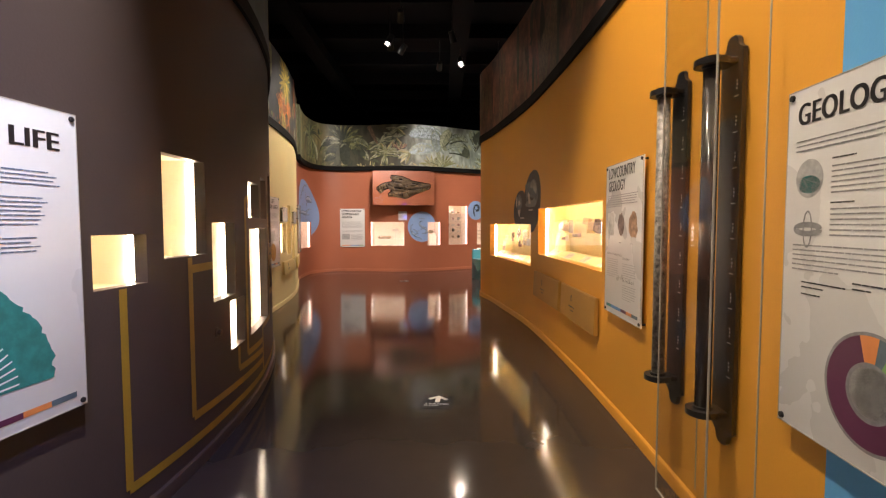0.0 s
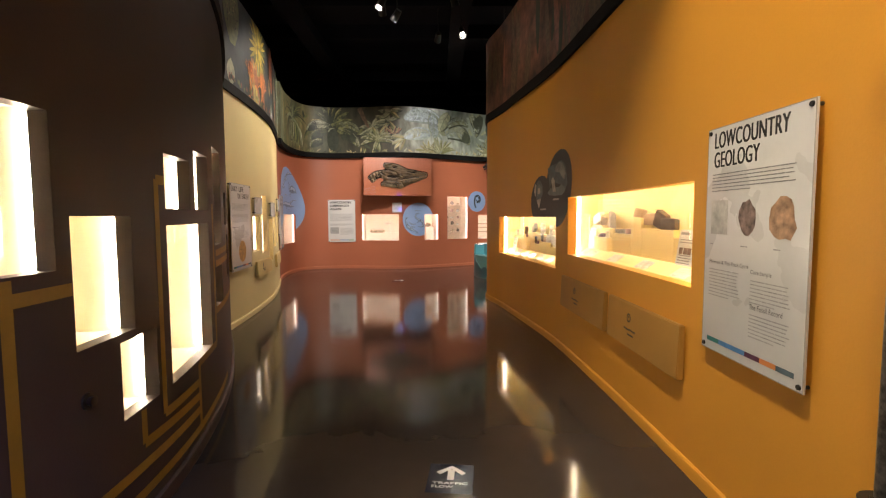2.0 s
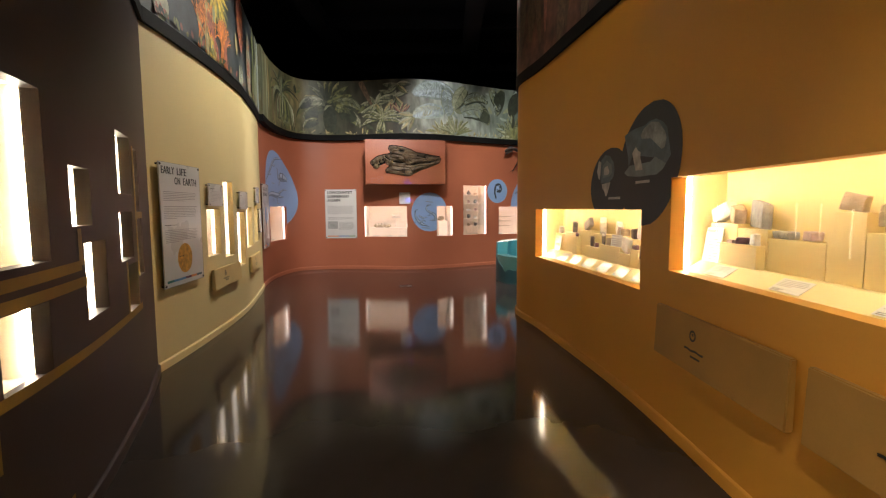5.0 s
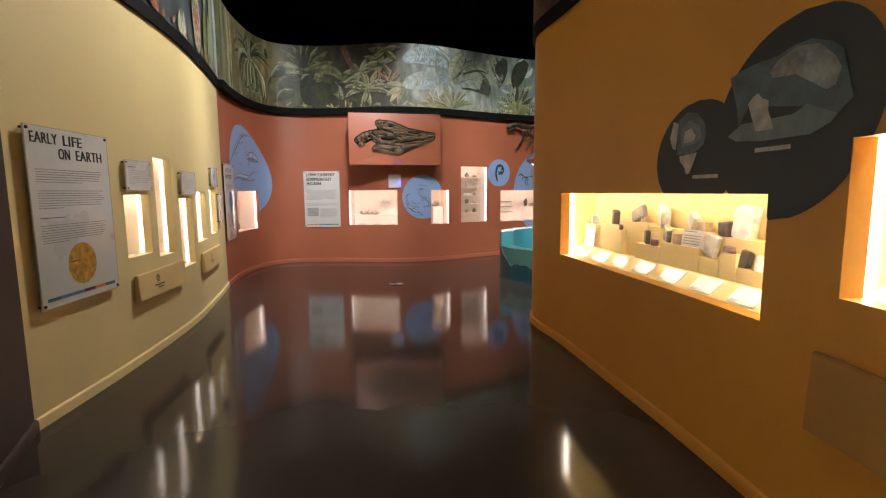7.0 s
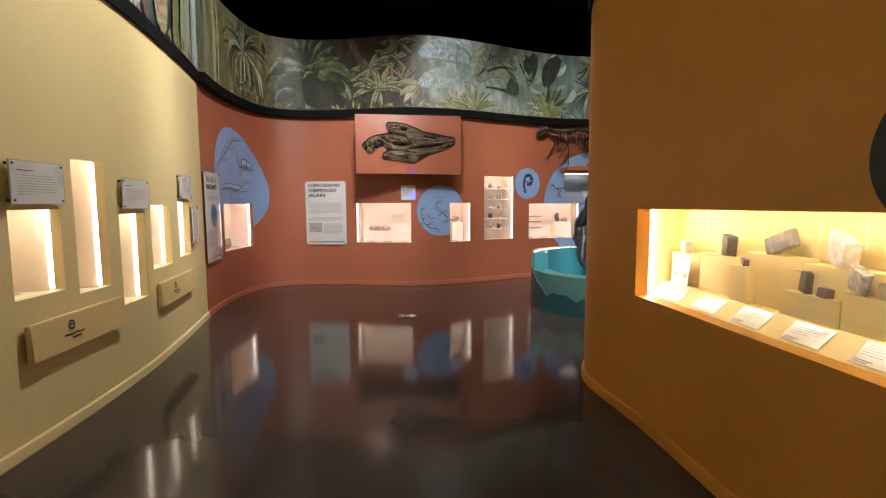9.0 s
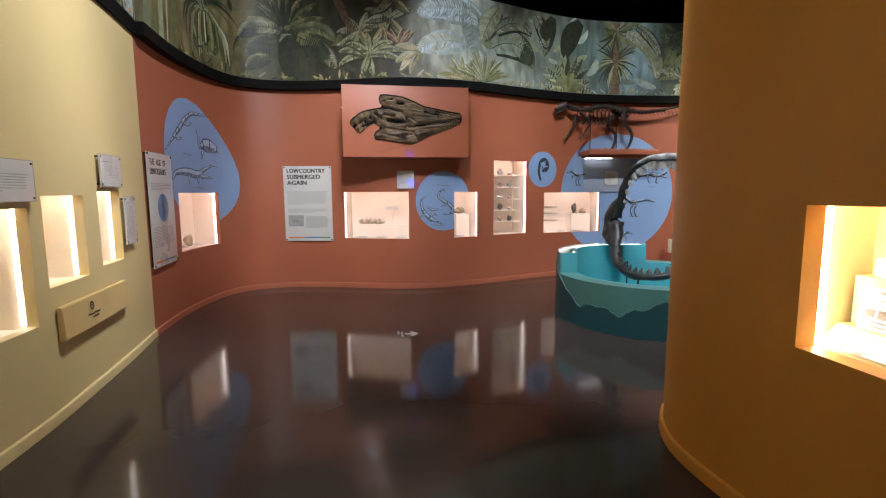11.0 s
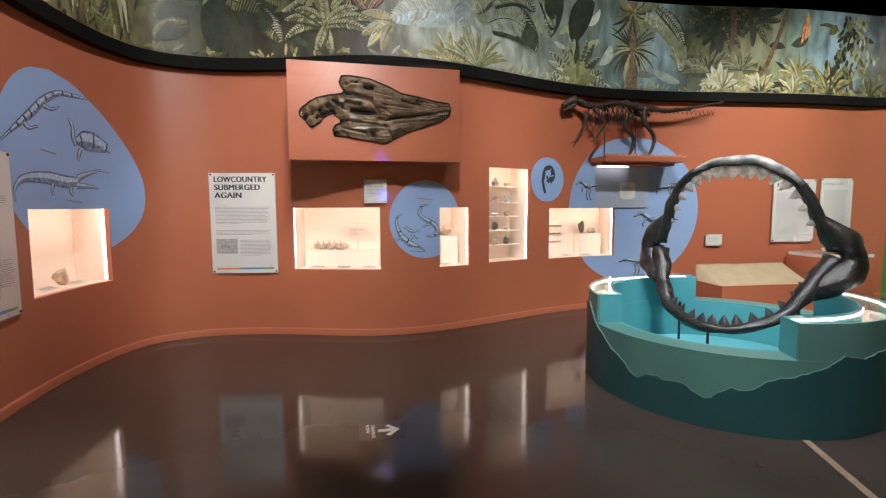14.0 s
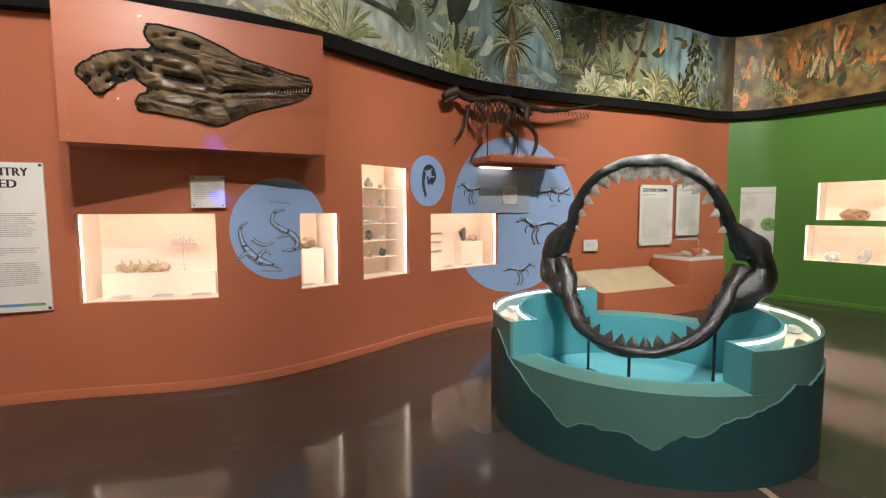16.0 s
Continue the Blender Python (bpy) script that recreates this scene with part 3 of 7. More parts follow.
class Painter:
    """Paints strokes on a mural, one mesh for each paint, each stroke a hair above the last."""

    def __init__(self, wall, mural, proud):
        self.wall, self.mural, self.proud, self.paints, self.lift = wall, mural, proud, {}, 0.004
        self.rng = random.Random(round(wall.length * 100))

    def put(self, s, z):
        return self.wall.at(min(max(s, 0.02), self.wall.length - 0.02), min(max(z, TRIM_TOP + 0.005), MURAL_TOP - 0.005), self.proud + self.lift)

    def stroke(self, points, widths, paint):
        self.lift = 0.004 + (self.lift - 0.004 + 0.00001) % 0.020
        ribbon(self.paints.setdefault(paint.name, (bmesh.new(), paint))[0], points, widths, self.put)

    def bowed(self, s, z, angle, length, curl, n):
        """Points along a stem that bends by curl on its way, with the heading at each."""
        out, x, y = [], s, z
        for k in range(n + 1):
            a = angle + curl * (k / n) ** 1.3
            out.append((x, y, a))
            x, y = x + length / n * math.cos(a), y + length / n * math.sin(a)
        return out

    def shaded(self, s, z, angle, length, width, dark, mid, light, curl=0.0):
        """A modelled leaf: shadow, body, a lit half and a thin midrib."""
        spine = self.bowed(s, z, angle, length, curl, 10)
        shape = [math.sin(math.pi * min(1.0, 0.06 + 0.94 * k / 10)) ** 0.75 for k in range(11)]
        self.stroke([(x + 0.012, y - 0.016) for x, y, a in spine], [width * 1.12 * w for w in shape], dark)
        self.stroke([p[:2] for p in spine], [width * w for w in shape], mid)
        side = 0.22 if math.cos(angle) > 0 else -0.22
        self.stroke([(x - side * width * w * math.sin(a), y + side * width * w * math.cos(a)) for (x, y, a), w in zip(spine, shape)], [width * 0.5 * w for w in shape], light)
        self.stroke([p[:2] for p in spine[:9]], [0.006] * 9, dark)

    def comb(self, s, z, angle, length, width, body, pale, edge, curl=0.0, n=24):
        """A heavy arching frond: a soft body under close leaflets, with dark gaps between them."""
        spine = self.bowed(s, z, angle, length, curl, n)
        shape = [math.sin(math.pi * min(1.0, 0.10 + 0.88 * k / n)) ** 0.6 for k in range(n + 1)]
        self.stroke([(x + 0.015, y - 0.02) for x, y, a in spine], [width * 1.08 * w for w in shape], edge)
        self.stroke([p[:2] for p in spine], [width * 0.92 * w for w in shape], body)
        for k in range(1, n + 1):
            x, y, a = spine[k]
            for side in (1, -1):
                reach = width * 0.54 * shape[k] * self.rng.uniform(0.92, 1.08)
                b = a + side * 1.12
                tip = (x + reach * math.cos(b - side * 0.25), y + reach * math.sin(b - side * 0.25))
                self.stroke([(x, y), (x + reach * 0.55 * math.cos(b), y + reach * 0.55 * math.sin(b)), tip], [length / n * 0.35, length / n * 0.62, 0.003], pale if side * math.cos(a) >= 0 or self.rng.random() < 0.4 else body)
        self.stroke([p[:2] for p in spine], [0.012 * (1 - 0.7 * k / n) for k in range(n + 1)], edge)

    def leaf(self, s, z, angle, length, width, paint, curl=0.0):
        pts, wid = [], []
        for k in range(9):
            u = k / 8
            a = angle + curl * u
            pts.append((s + length * u * math.cos(a), z + length * u * math.sin(a)))
            wid.append(width * math.sin(math.pi * min(1.0, u * 0.93 + 0.07)) ** 0.8)
        self.stroke(pts, wid, paint)

    def frond(self, s, z, angle, length, paint, curl=-0.5, leaflet=0.18, n=16):
        n = max(9, round(n * 0.7))
        spine = []
        for k in range(n + 1):
            u = k / n
            a = angle + curl * u
            spine.append((s + length * u * math.cos(a), z + length * u * math.sin(a), a))
        self.stroke([p[:2] for p in spine], [0.02 * (1 - 0.7 * k / n) for k in range(n + 1)], paint)
        for k in range(2, n + 1):
            u, (x, y, a) = k / n, spine[k]
            reach = leaflet * math.sin(math.pi * min(1, u * 0.85 + 0.12)) * self.rng.uniform(0.85, 1.1)
            for side in (1, -1):
                b = a + side * self.rng.uniform(0.85, 1.1)
                self.stroke([(x, y), (x + reach * 0.5 * math.cos(b), y + reach * 0.5 * math.sin(b)), (x + reach * math.cos(b - side * 0.3), y + reach * math.sin(b - side * 0.3))], [0.022, length * 0.062, 0.004], paint)

    def coral(self, s, z, angle, length, width, paint, depth=4):
        if depth == 0:
            return
        e = (s + length * math.cos(angle), z + length * math.sin(angle))
        self.stroke([(s, z), ((s + e[0]) / 2 + self.rng.uniform(-0.01, 0.01), (z + e[1]) / 2), e], [width, width * 0.85, width * 0.7], paint)
        for k in range(self.rng.choice((2, 2, 3))):
            self.coral(*e, angle + self.rng.uniform(-0.6, 0.6), length * self.rng.uniform(0.6, 0.85), width * 0.7, paint, depth - 1)

    def done(self):
        for bm, paint in self.paints.values():
            data = bpy.data.meshes.new("foliage_paint")
            bm.to_mesh(data)
            bm.free()
            data.materials.append(paint)
            ob = tagged(new("foliage_paint", data), kind="stuff")
            ob.parent = self.mural


p = Painter(NORTH, mural_north, PROUD)
r = p.rng
Z = TRIM_TOP


def tuft(cs, cz, size, n, width, paints, low=0.25, high=2.9, droop=0.9):
    """Arching blades that spring from one foot."""
    for k in range(n):
        a = low + (high - low) * (k + r.uniform(-0.2, 0.2)) / max(1, n - 1)
        p.shaded(cs + r.uniform(-0.03, 0.03), Z + cz, a, size * r.uniform(0.75, 1.0), width, *paints, -droop * math.cos(a))


DIM, WARM, PALE, MISTY = (P_DARK, P_OLIVE, P_FERN), (P_OLIVE, P_YELLOW, P_PALE), (P_OLIVE, P_FERN, P_PALE), (P_FERN, P_MIST, P_GREY)
# dim undergrowth behind everything
for k in range(70):
    s = r.uniform(1.0, 13.2)
    p.leaf(s, Z + r.uniform(0.0, 1.05), r.uniform(0, 6.28), r.uniform(0.18, 0.5), r.uniform(0.05, 0.16), (P_MIST if r.random() < 0.6 else P_FERN) if 5.1 < s < 10 else r.choice((P_DARK, P_DARK, P_OLIVE)), r.uniform(-0.8, 0.8))
# pale stems at the corner
for s, w, m in ((0.12, 0.20, P_FERN), (0.36, 0.06, P_OLIVE), (0.52, 0.16, P_FERN), (0.70, 0.04, P_YELLOW), (0.90, 0.14, P_OLIVE), (1.08, 0.03, P_TRUNK)):
    p.stroke([(s + 0.04 * math.sin(3 * u), Z + 1.25 * u) for u in (0, 0.2, 0.4, 0.6, 0.8, 1)], [w, w * 0.8, w * 0.9, w * 0.7, w * 0.8, w * 0.6], m)
# tall plant whose long blades fall to the ground
for k in range(30):
    a = -0.1 + 3.35 * r.random()
    p.leaf(1.72, Z + 0.72, a, r.uniform(0.5, 0.8), 0.05, r.choice((P_DARK, P_OLIVE, P_FERN)), -2.3 * math.cos(a))
for k in range(7):
    p.leaf(1.72 + 0.02 * k, Z + 0.6, 1.35 + 0.1 * k, r.uniform(0.5, 0.65), 0.05, r.choice((P_OLIVE, P_DARK, P_FERN)))
for k in range(26):
    x = 1.72 + r.uniform(-0.42, 0.62)
    p.stroke([(1.75 + 0.4 * (x - 1.75), Z + 0.72), (1.75 + 0.85 * (x - 1.75), Z + 0.70 - 0.25 * abs(x - 1.75)), (x, Z + 0.4), (x + 0.06 * (x - 1.75), Z + r.uniform(0.02, 0.2))], [0.012, 0.045, 0.055, 0.008], r.choice((P_PALE, P_OLIVE, P_FERN, P_DARK, P_TRUNK)))
# cycad: an upright fan, side fronds that droop and one that hangs in front
for a, l in ((2.75, 0.62), (2.35, 0.62), (2.0, 0.55), (1.72, 0.52), (1.45, 0.52), (1.15, 0.55), (0.8, 0.62), (0.45, 0.62)):
    p.comb(3.27, Z + 0.76, a, l, 0.13, P_OLIVE, r.choice((P_FERN, P_YELLOW, P_OLIVE)), P_DARK, -0.5 * math.cos(a), 18)
p.comb(3.20, Z + 0.74, 2.85, 0.75, 0.26, P_FERN, P_PALE, P_DARK, 1.15)
p.comb(3.10, Z + 0.62, 3.25, 0.55, 0.22, P_OLIVE, P_FERN, P_DARK, 0.9)
p.comb(2.98, Z + 0.34, 3.3, 0.42, 0.20, P_OLIVE, P_PALE, P_DARK, 0.7)
p.comb(3.40, Z + 0.74, 0.35, 0.72, 0.24, P_OLIVE, P_FERN, P_DARK, -1.4)
p.comb(3.45, Z + 0.66, -0.35, 0.78, 0.28, P_OLIVE, P_PALE, P_DARK, -0.75)
p.comb(3.27, Z + 0.70, -1.55, 0.66, 0.32, P_FERN, P_PALE, P_DARK, 0.06, 28)
# brown trunk and the pointed star-shaped leaves beside it
p.stroke([(4.08, Z + 1.24), (4.22, Z + 0.95), (4.36, Z + 0.68)], [0.13, 0.12, 0.05], P_TRUNK)
for cs, cz, tips in ((4.47, 0.70, ((2.95, 0.40), (2.35, 0.34), (3.75, 0.44), (4.35, 0.40), (0.35, 0.36), (1.2, 0.30), (5.2, 0.32))), (4.93, 0.86, ((2.6, 0.42), (3.55, 0.42), (4.15, 0.48), (1.75, 0.36), (0.6, 0.32), (5.3, 0.40), (3.05, 0.38))), (4.98, 1.15, ((3.3, 0.35), (3.9, 0.35), (5.4, 0.32), (0.2, 0.30)))):
    for a, l in tips:
        p.shaded(cs, Z + cz, a, l, 0.11, P_DARK, P_OLIVE if a > 4.5 else P_FERN, P_PALE if a < 4 else P_YELLOW, 0.5 * math.cos(a) * (-1 if a < 3.2 else 1))
for k in range(9):
    p.shaded(4.95 + r.uniform(-0.15, 0.15), Z + 0.5, 0.8 + 0.2 * k, 0.24, 0.05, P_DARK, P_PINK, P_YELLOW)
for a, l, c in ((2.95, 0.52, 1.1), (2.6, 0.50, 0.9), (2.2, 0.42, 1.1), (1.55, 0.34, 0.2), (0.95, 0.42, -1.2), (0.5, 0.52, -1.0), (0.2, 0.48, -0.9), (4.9, 0.30, 0.1), (4.3, 0.28, 0.0)):
    p.comb(4.60, Z + 0.33, a, l, 0.12, P_OLIVE, P_PALE, P_DARK, c, 16)
for a, l in ((3.9, 0.44), (4.25, 0.40), (3.55, 0.40), (2.9, 0.35)):
    p.shaded(5.34, Z + 0.42, a, l, 0.10, P_OLIVE, P_YELLOW, P_PALE, 0.3)
# bright mist with half-seen fronds
p.comb(6.30, Z + 0.95, 2.75, 1.0, 0.42, P_GREY, P_MIST, P_MIST, 1.0, 26)
p.comb(6.05, Z + 0.55, 3.0, 0.75, 0.34, P_GREY, P_PALE, P_MIST, 0.8, 22)
p.comb(6.10, Z + 1.10, -1.3, 0.65, 0.36, P_MIST, P_GREY, P_FERN, -0.3, 22)
p.comb(6.65, Z + 1.16, -2.3, 0.60, 0.34, P_FERN, P_PALE, P_DARK, 0.5, 20)
tuft(6.0, 0.0, 0.40, 9, 0.07, WARM)
tuft(6.36, 0.0, 0.55, 15, 0.045, PALE, 0.5, 2.6, 0.6)
# blue-grey arching frond and the ones that hang from above
p.comb(6.55, Z + 0.55, 0.55, 0.95, 0.42, P_MIST, P_FERN, P_DARK, -2.0, 26)
p.comb(6.60, Z + 0.80, 0.75, 0.80, 0.24, P_FERN, P_MIST, P_DARK, -1.6, 22)
p.comb(7.75, Z + 1.24, -1.9, 0.68, 0.30, P_FERN, P_MIST, P_DARK, 0.15, 22)
p.comb(8.35, Z + 1.24, -2.25, 0.75, 0.34, P_MIST, P_PALE, P_DARK, 0.55, 24)
p.comb(7.40, Z + 1.20, -0.9, 0.55, 0.26, P_FERN, P_MIST, P_DARK, -0.4, 18)
# agave
tuft(8.10, 0.02, 0.70, 13, 0.13, (P_DARK, P_FERN, P_MIST), 0.2, 2.95, 0.75)
tuft(8.12, 0.0, 0.48, 9, 0.11, PALE, 0.3, 2.8, 0.9)
# yucca with its ball of needles, under a taller crown
p.stroke([(9.10, Z + 1.24), (9.09, Z + 0.9), (9.10, Z + 0.55), (9.11, Z + 0.01)], [0.12, 0.13, 0.15, 0.19], P_TRUNK)
for k in range(46):
    a = 6.283 * k / 46
    p.leaf(9.10, Z + 0.56, a, r.uniform(0.26, 0.52), 0.030, r.choice((P_DARK, P_DARK, P_OLIVE, P_PALE)), -0.5 * math.cos(a))
for k in range(24):
    a = 2.6 + 4.2 * k / 23
    p.leaf(9.10, Z + 1.12, a, r.uniform(0.25, 0.55), 0.045, r.choice((P_DARK, P_FERN, P_OLIVE)), 0.6 * math.cos(a))
p.comb(9.30, Z + 1.06, -0.25, 1.05, 0.26, P_MIST, P_PALE, P_FERN, -1.55, 26)
p.comb(9.45, Z + 1.22, -0.5, 0.75, 0.18, P_FERN, P_MIST, P_DARK, -0.8, 20)
# hanging palm crowns, leaning trunk and low flowers
p.stroke([(10.72, Z + 1.24), (10.74, Z + 0.9), (10.70, Z + 0.6)], [0.10, 0.09, 0.05], P_TRUNK)
for cs, n, l in ((10.55, 15, 0.70), (11.05, 9, 0.52)):
    for k in range(n):
        a = math.pi + 0.1 + (math.pi - 0.2) * k / (n - 1)
        p.comb(cs, Z + 1.20, a, l * r.uniform(0.7, 1.0), 0.10, P_DARK, r.choice((P_DARK, P_OLIVE)), P_DARK, 0.7 * math.cos(a), 12)
tuft(10.35, 0.30, 0.45, 11, 0.07, DIM, 0.2, 2.9, 0.8)
tuft(10.85, 0.35, 0.36, 9, 0.06, DIM)
tuft(10.55, 0.05, 0.42, 11, 0.11, (P_OLIVE, P_PALE, P_PALE), 0.1, 3.0, 1.0)
p.stroke([(11.16, Z + 0.18), (11.32, Z + 0.45), (11.48, Z + 0.85), (11.60, Z + 1.24)], [0.10, 0.075, 0.065, 0.06], P_TRUNK)
tuft(11.15, 0.03, 0.36, 11, 0.10, (P_OLIVE, P_YELLOW, P_PALE), 0.1, 3.0, 0.9)
for k in range(7):
    p.stroke([(11.86 + 0.02 * k, Z + 0.75 + 0.02 * k), (11.9 + 0.015 * k, Z + 1.0), (11.95, Z + 1.22)], [0.012, 0.03, 0.02], r.choice((P_ORANGE, P_YELLOW, P_MIST)))
tuft(11.8, 0.25, 0.40, 9, 0.06, (P_FERN, P_OLIVE, P_YELLOW))
for a, c in ((0.25, -0.8), (0.7, -0.7), (1.1, -0.5), (1.55, 0.1), (2.0, 0.5), (2.45, 0.7), (2.9, 0.8)):
    p.comb(12.35, Z + 0.02, a, 0.52, 0.13, P_OLIVE, P_YELLOW, P_DARK, c, 16)
tuft(11.75, 0.0, 0.34, 9, 0.06, WARM)
# leafy tree, dark on one side
p.stroke([(12.83, Z + 0.1), (12.80, Z + 0.6), (12.84, Z + 1.2)], [0.07, 0.06, 0.04], P_TRUNK)
for k in range(150):
    u = r.random()
    s, z = 12.86 + r.gauss(0, 0.10 + 0.20 * (1 - u)), 0.30 + 0.92 * u
    p.leaf(s, Z + z, -1.57 + r.uniform(-0.9, 0.9), r.uniform(0.08, 0.17), 0.06, r.choice((P_DARK, P_DARK, P_OLIVE)) if s < 12.80 else r.choice((P_FERN, P_MIST, P_OLIVE)))
tuft(13.2, 0.0, 0.35, 9, 0.08, DIM)
for k in range(200):
    s = r.uniform(1.0, 13.5)
    p.leaf(s, Z + r.uniform(0, 0.04), r.uniform(0.2, 2.9), r.uniform(0.05, 0.15), 0.035, r.choice((P_PALE, P_MIST, P_YELLOW)) if 5.2 < s < 9.8 else r.choice((P_YELLOW, P_OLIVE, P_OLIVE, P_DARK)))
p.done()

p = Painter(FAR, mural_far, PROUD)
r = p.rng
for k in range(70):
    p.leaf(r.uniform(0, 5), TRIM_TOP + r.uniform(0, 1.2), r.uniform(0, 6.28), r.uniform(0.12, 0.35), r.uniform(0.05, 0.13), r.choice((P_ORANGE, P_OLIVE, P_DARK, P_TRUNK)), r.uniform(-0.5, 0.5))
for k in range(26):
    s, z = r.uniform(0.1, 5), TRIM_TOP + r.uniform(0.1, 0.8)
    for j in range(6):
        p.leaf(s + r.uniform(-0.12, 0.12), z, math.pi / 2 + r.uniform(-0.35, 0.35), r.uniform(0.2, 0.45), 0.06, r.choice((P_ORANGE, P_YELLOW, P_TRUNK)))
for k in range(14):
    p.frond(r.uniform(0, 5), TRIM_TOP + r.uniform(0, 0.3), r.uniform(0.6, 2.5), 0.5, r.choice((P_OLIVE, P_YELLOW)), 0.4, 0.14, 12)
p.done()

p = Painter(LIFE, mural_life, 0.02)
r = p.rng
# broad olive sponge, yellow sea lily with round-ended petals
p.leaf(0.45, Z + 0.55, 1.57, 1.1, 0.62, P_OLIVE, 0.1)
for k in range(60):
    p.leaf(0.45 + r.uniform(-0.22, 0.22), Z + r.uniform(0.75, 1.25), r.uniform(0, 6.28), 0.05, 0.02, r.choice((P_TRUNK, P_YELLOW)))
p.leaf(0.35, Z + 0.0, 1.57, 0.34, 0.30, P_PALE)
for ring, reach in ((26, 0.52), (20, 0.36), (12, 0.22)):
    for k in range(ring):
        a = 6.283 * (k + 0.4 * r.random()) / ring
        pts = [(1.72 + reach * u * math.cos(a) * r.uniform(0.95, 1.05), Z + 0.92 + reach * u * math.sin(a)) for u in (0.1, 0.4, 0.7, 1.0)]
        p.stroke(pts, [0.02, 0.045, 0.06, 0.02], P_BLOOM if k % 4 else P_OLIVE)
p.leaf(1.70, Z + 0.88, 1.57, 0.09, 0.06, P_TRUNK)
# orange branching corals on a pale foot
for s, m, lean in ((1.15, P_ORANGE, -0.3), (1.3, P_ORANGE, -0.1), (1.42, P_YELLOW, 0.05), (1.55, P_ORANGE, 0.12), (1.7, P_PINK, 0.3), (1.95, P_ORANGE, 0.0), (2.02, P_PINK, 0.2)):
    for k in range(3):
        p.coral(s + r.uniform(-0.04, 0.04), Z + 0.02, math.pi / 2 + lean + r.uniform(-0.22, 0.22), r.uniform(0.15, 0.20), 0.045, m, 5)
for k in range(14):
    p.leaf(1.46 + r.uniform(-0.14, 0.14), Z, 1.57 + r.uniform(-0.5, 0.5), r.uniform(0.12, 0.28), 0.06, r.choice((P_YELLOW, P_PALE, P_BLOOM)))
for k in range(5):
    p.coral(1.82 + 0.03 * k, Z + 0.05, 1.45 + 0.08 * k, 0.16, 0.05, P_ORANGE, 5)
p.leaf(1.6, Z + 0.45, 1.57, 0.2, 0.10, P_FERN)
# red sponge high up, pale cups at the foot, speckled column and misty stems
p.leaf(2.78, Z + 0.48, 1.57, 0.95, 0.42, P_PINK, 0.05)
for k in range(120):
    p.leaf(2.78 + r.gauss(0, 0.11), Z + r.uniform(0.6, 1.25), r.uniform(0, 6.28), r.uniform(0.04, 0.08), 0.025, r.choice((P_TRUNK, P_ORANGE, P_PINK)))
p.leaf(2.52, Z + 0.36, 1.7, 0.30, 0.12, P_YELLOW)
for k in range(7):
    p.leaf(2.60 + 0.04 * k, Z, 1.35 + 0.07 * k, r.uniform(0.16, 0.30), 0.07, r.choice((P_GREY, P_PALE, P_FERN)))
p.leaf(3.42, Z - 0.05, 1.57, 1.02, 0.42, P_PALE)
for k in range(170):
    v = r.uniform(-0.45, 0.45)
    p.leaf(3.42 + r.uniform(-0.17, 0.17) * math.cos(2.6 * v), Z + 0.44 + v, r.uniform(0, 6.28), r.uniform(0.04, 0.09), 0.022, r.choice((P_TRUNK, P_PINK, P_PINK, P_OLIVE)))
for a in range(8):
    p.leaf(3.42, Z + 0.42, a * 0.785, 0.17, 0.05, P_PINK)
p.leaf(3.95, Z + 0.72, 1.57, 0.55, 0.16, P_OLIVE)
for s, w, m in ((3.9, 0.22, P_OLIVE), (4.15, 0.18, P_FERN), (4.38, 0.26, P_FERN), (4.58, 0.07, P_GREY), (4.72, 0.22, P_MIST), (4.90, 0.10, P_FERN)):
    p.stroke([(s + 0.03 * math.sin(4 * u + s), Z + (0.7 if s < 4.3 else 1.25) * u) for u in (0, 0.2, 0.4, 0.6, 0.8, 1)], [w, w, w * 0.9, w * 0.95, w * 0.8, w * 0.5], m)
for k in range(60):
    s = r.uniform(0.2, 4.7)
    p.leaf(s, Z + r.uniform(0, 0.05), r.uniform(0.4, 2.7), r.uniform(0.06, 0.16), 0.05, r.choice((P_DARK, P_OLIVE, P_PINK, P_TRUNK)))
p.done()

p = Painter(WEST, mural_west, 0.02)
r = p.rng
for k in range(30):
    p.coral(r.uniform(2, 9.1), TRIM_TOP + r.uniform(0, 0.3), math.pi / 2 + r.uniform(-0.4, 0.4), r.uniform(0.18, 0.3), 0.05, r.choice((P_TRUNK, P_OLIVE, P_PINK)), 4)
p.done()

p = Painter(EAST, mural_east, 0.02)
r = p.rng
for k in range(60):
    s = r.uniform(4.5, 16)
    p.leaf(s, TRIM_TOP + r.uniform(-0.2, 0.4), 1.57 + r.uniform(-0.25, 0.25), r.uniform(0.6, 1.2), r.uniform(0.1, 0.28), r.choice((P_PINK, P_TRUNK, P_DARK, P_TRUNK)))
for k in range(7):
    s = r.uniform(10.5, 13.5)
    p.frond(s, TRIM_TOP + r.uniform(0.3, 0.7), r.uniform(0.6, 2.6), 0.6, P_GREY, 0.5, 0.16, 14)
p.done()


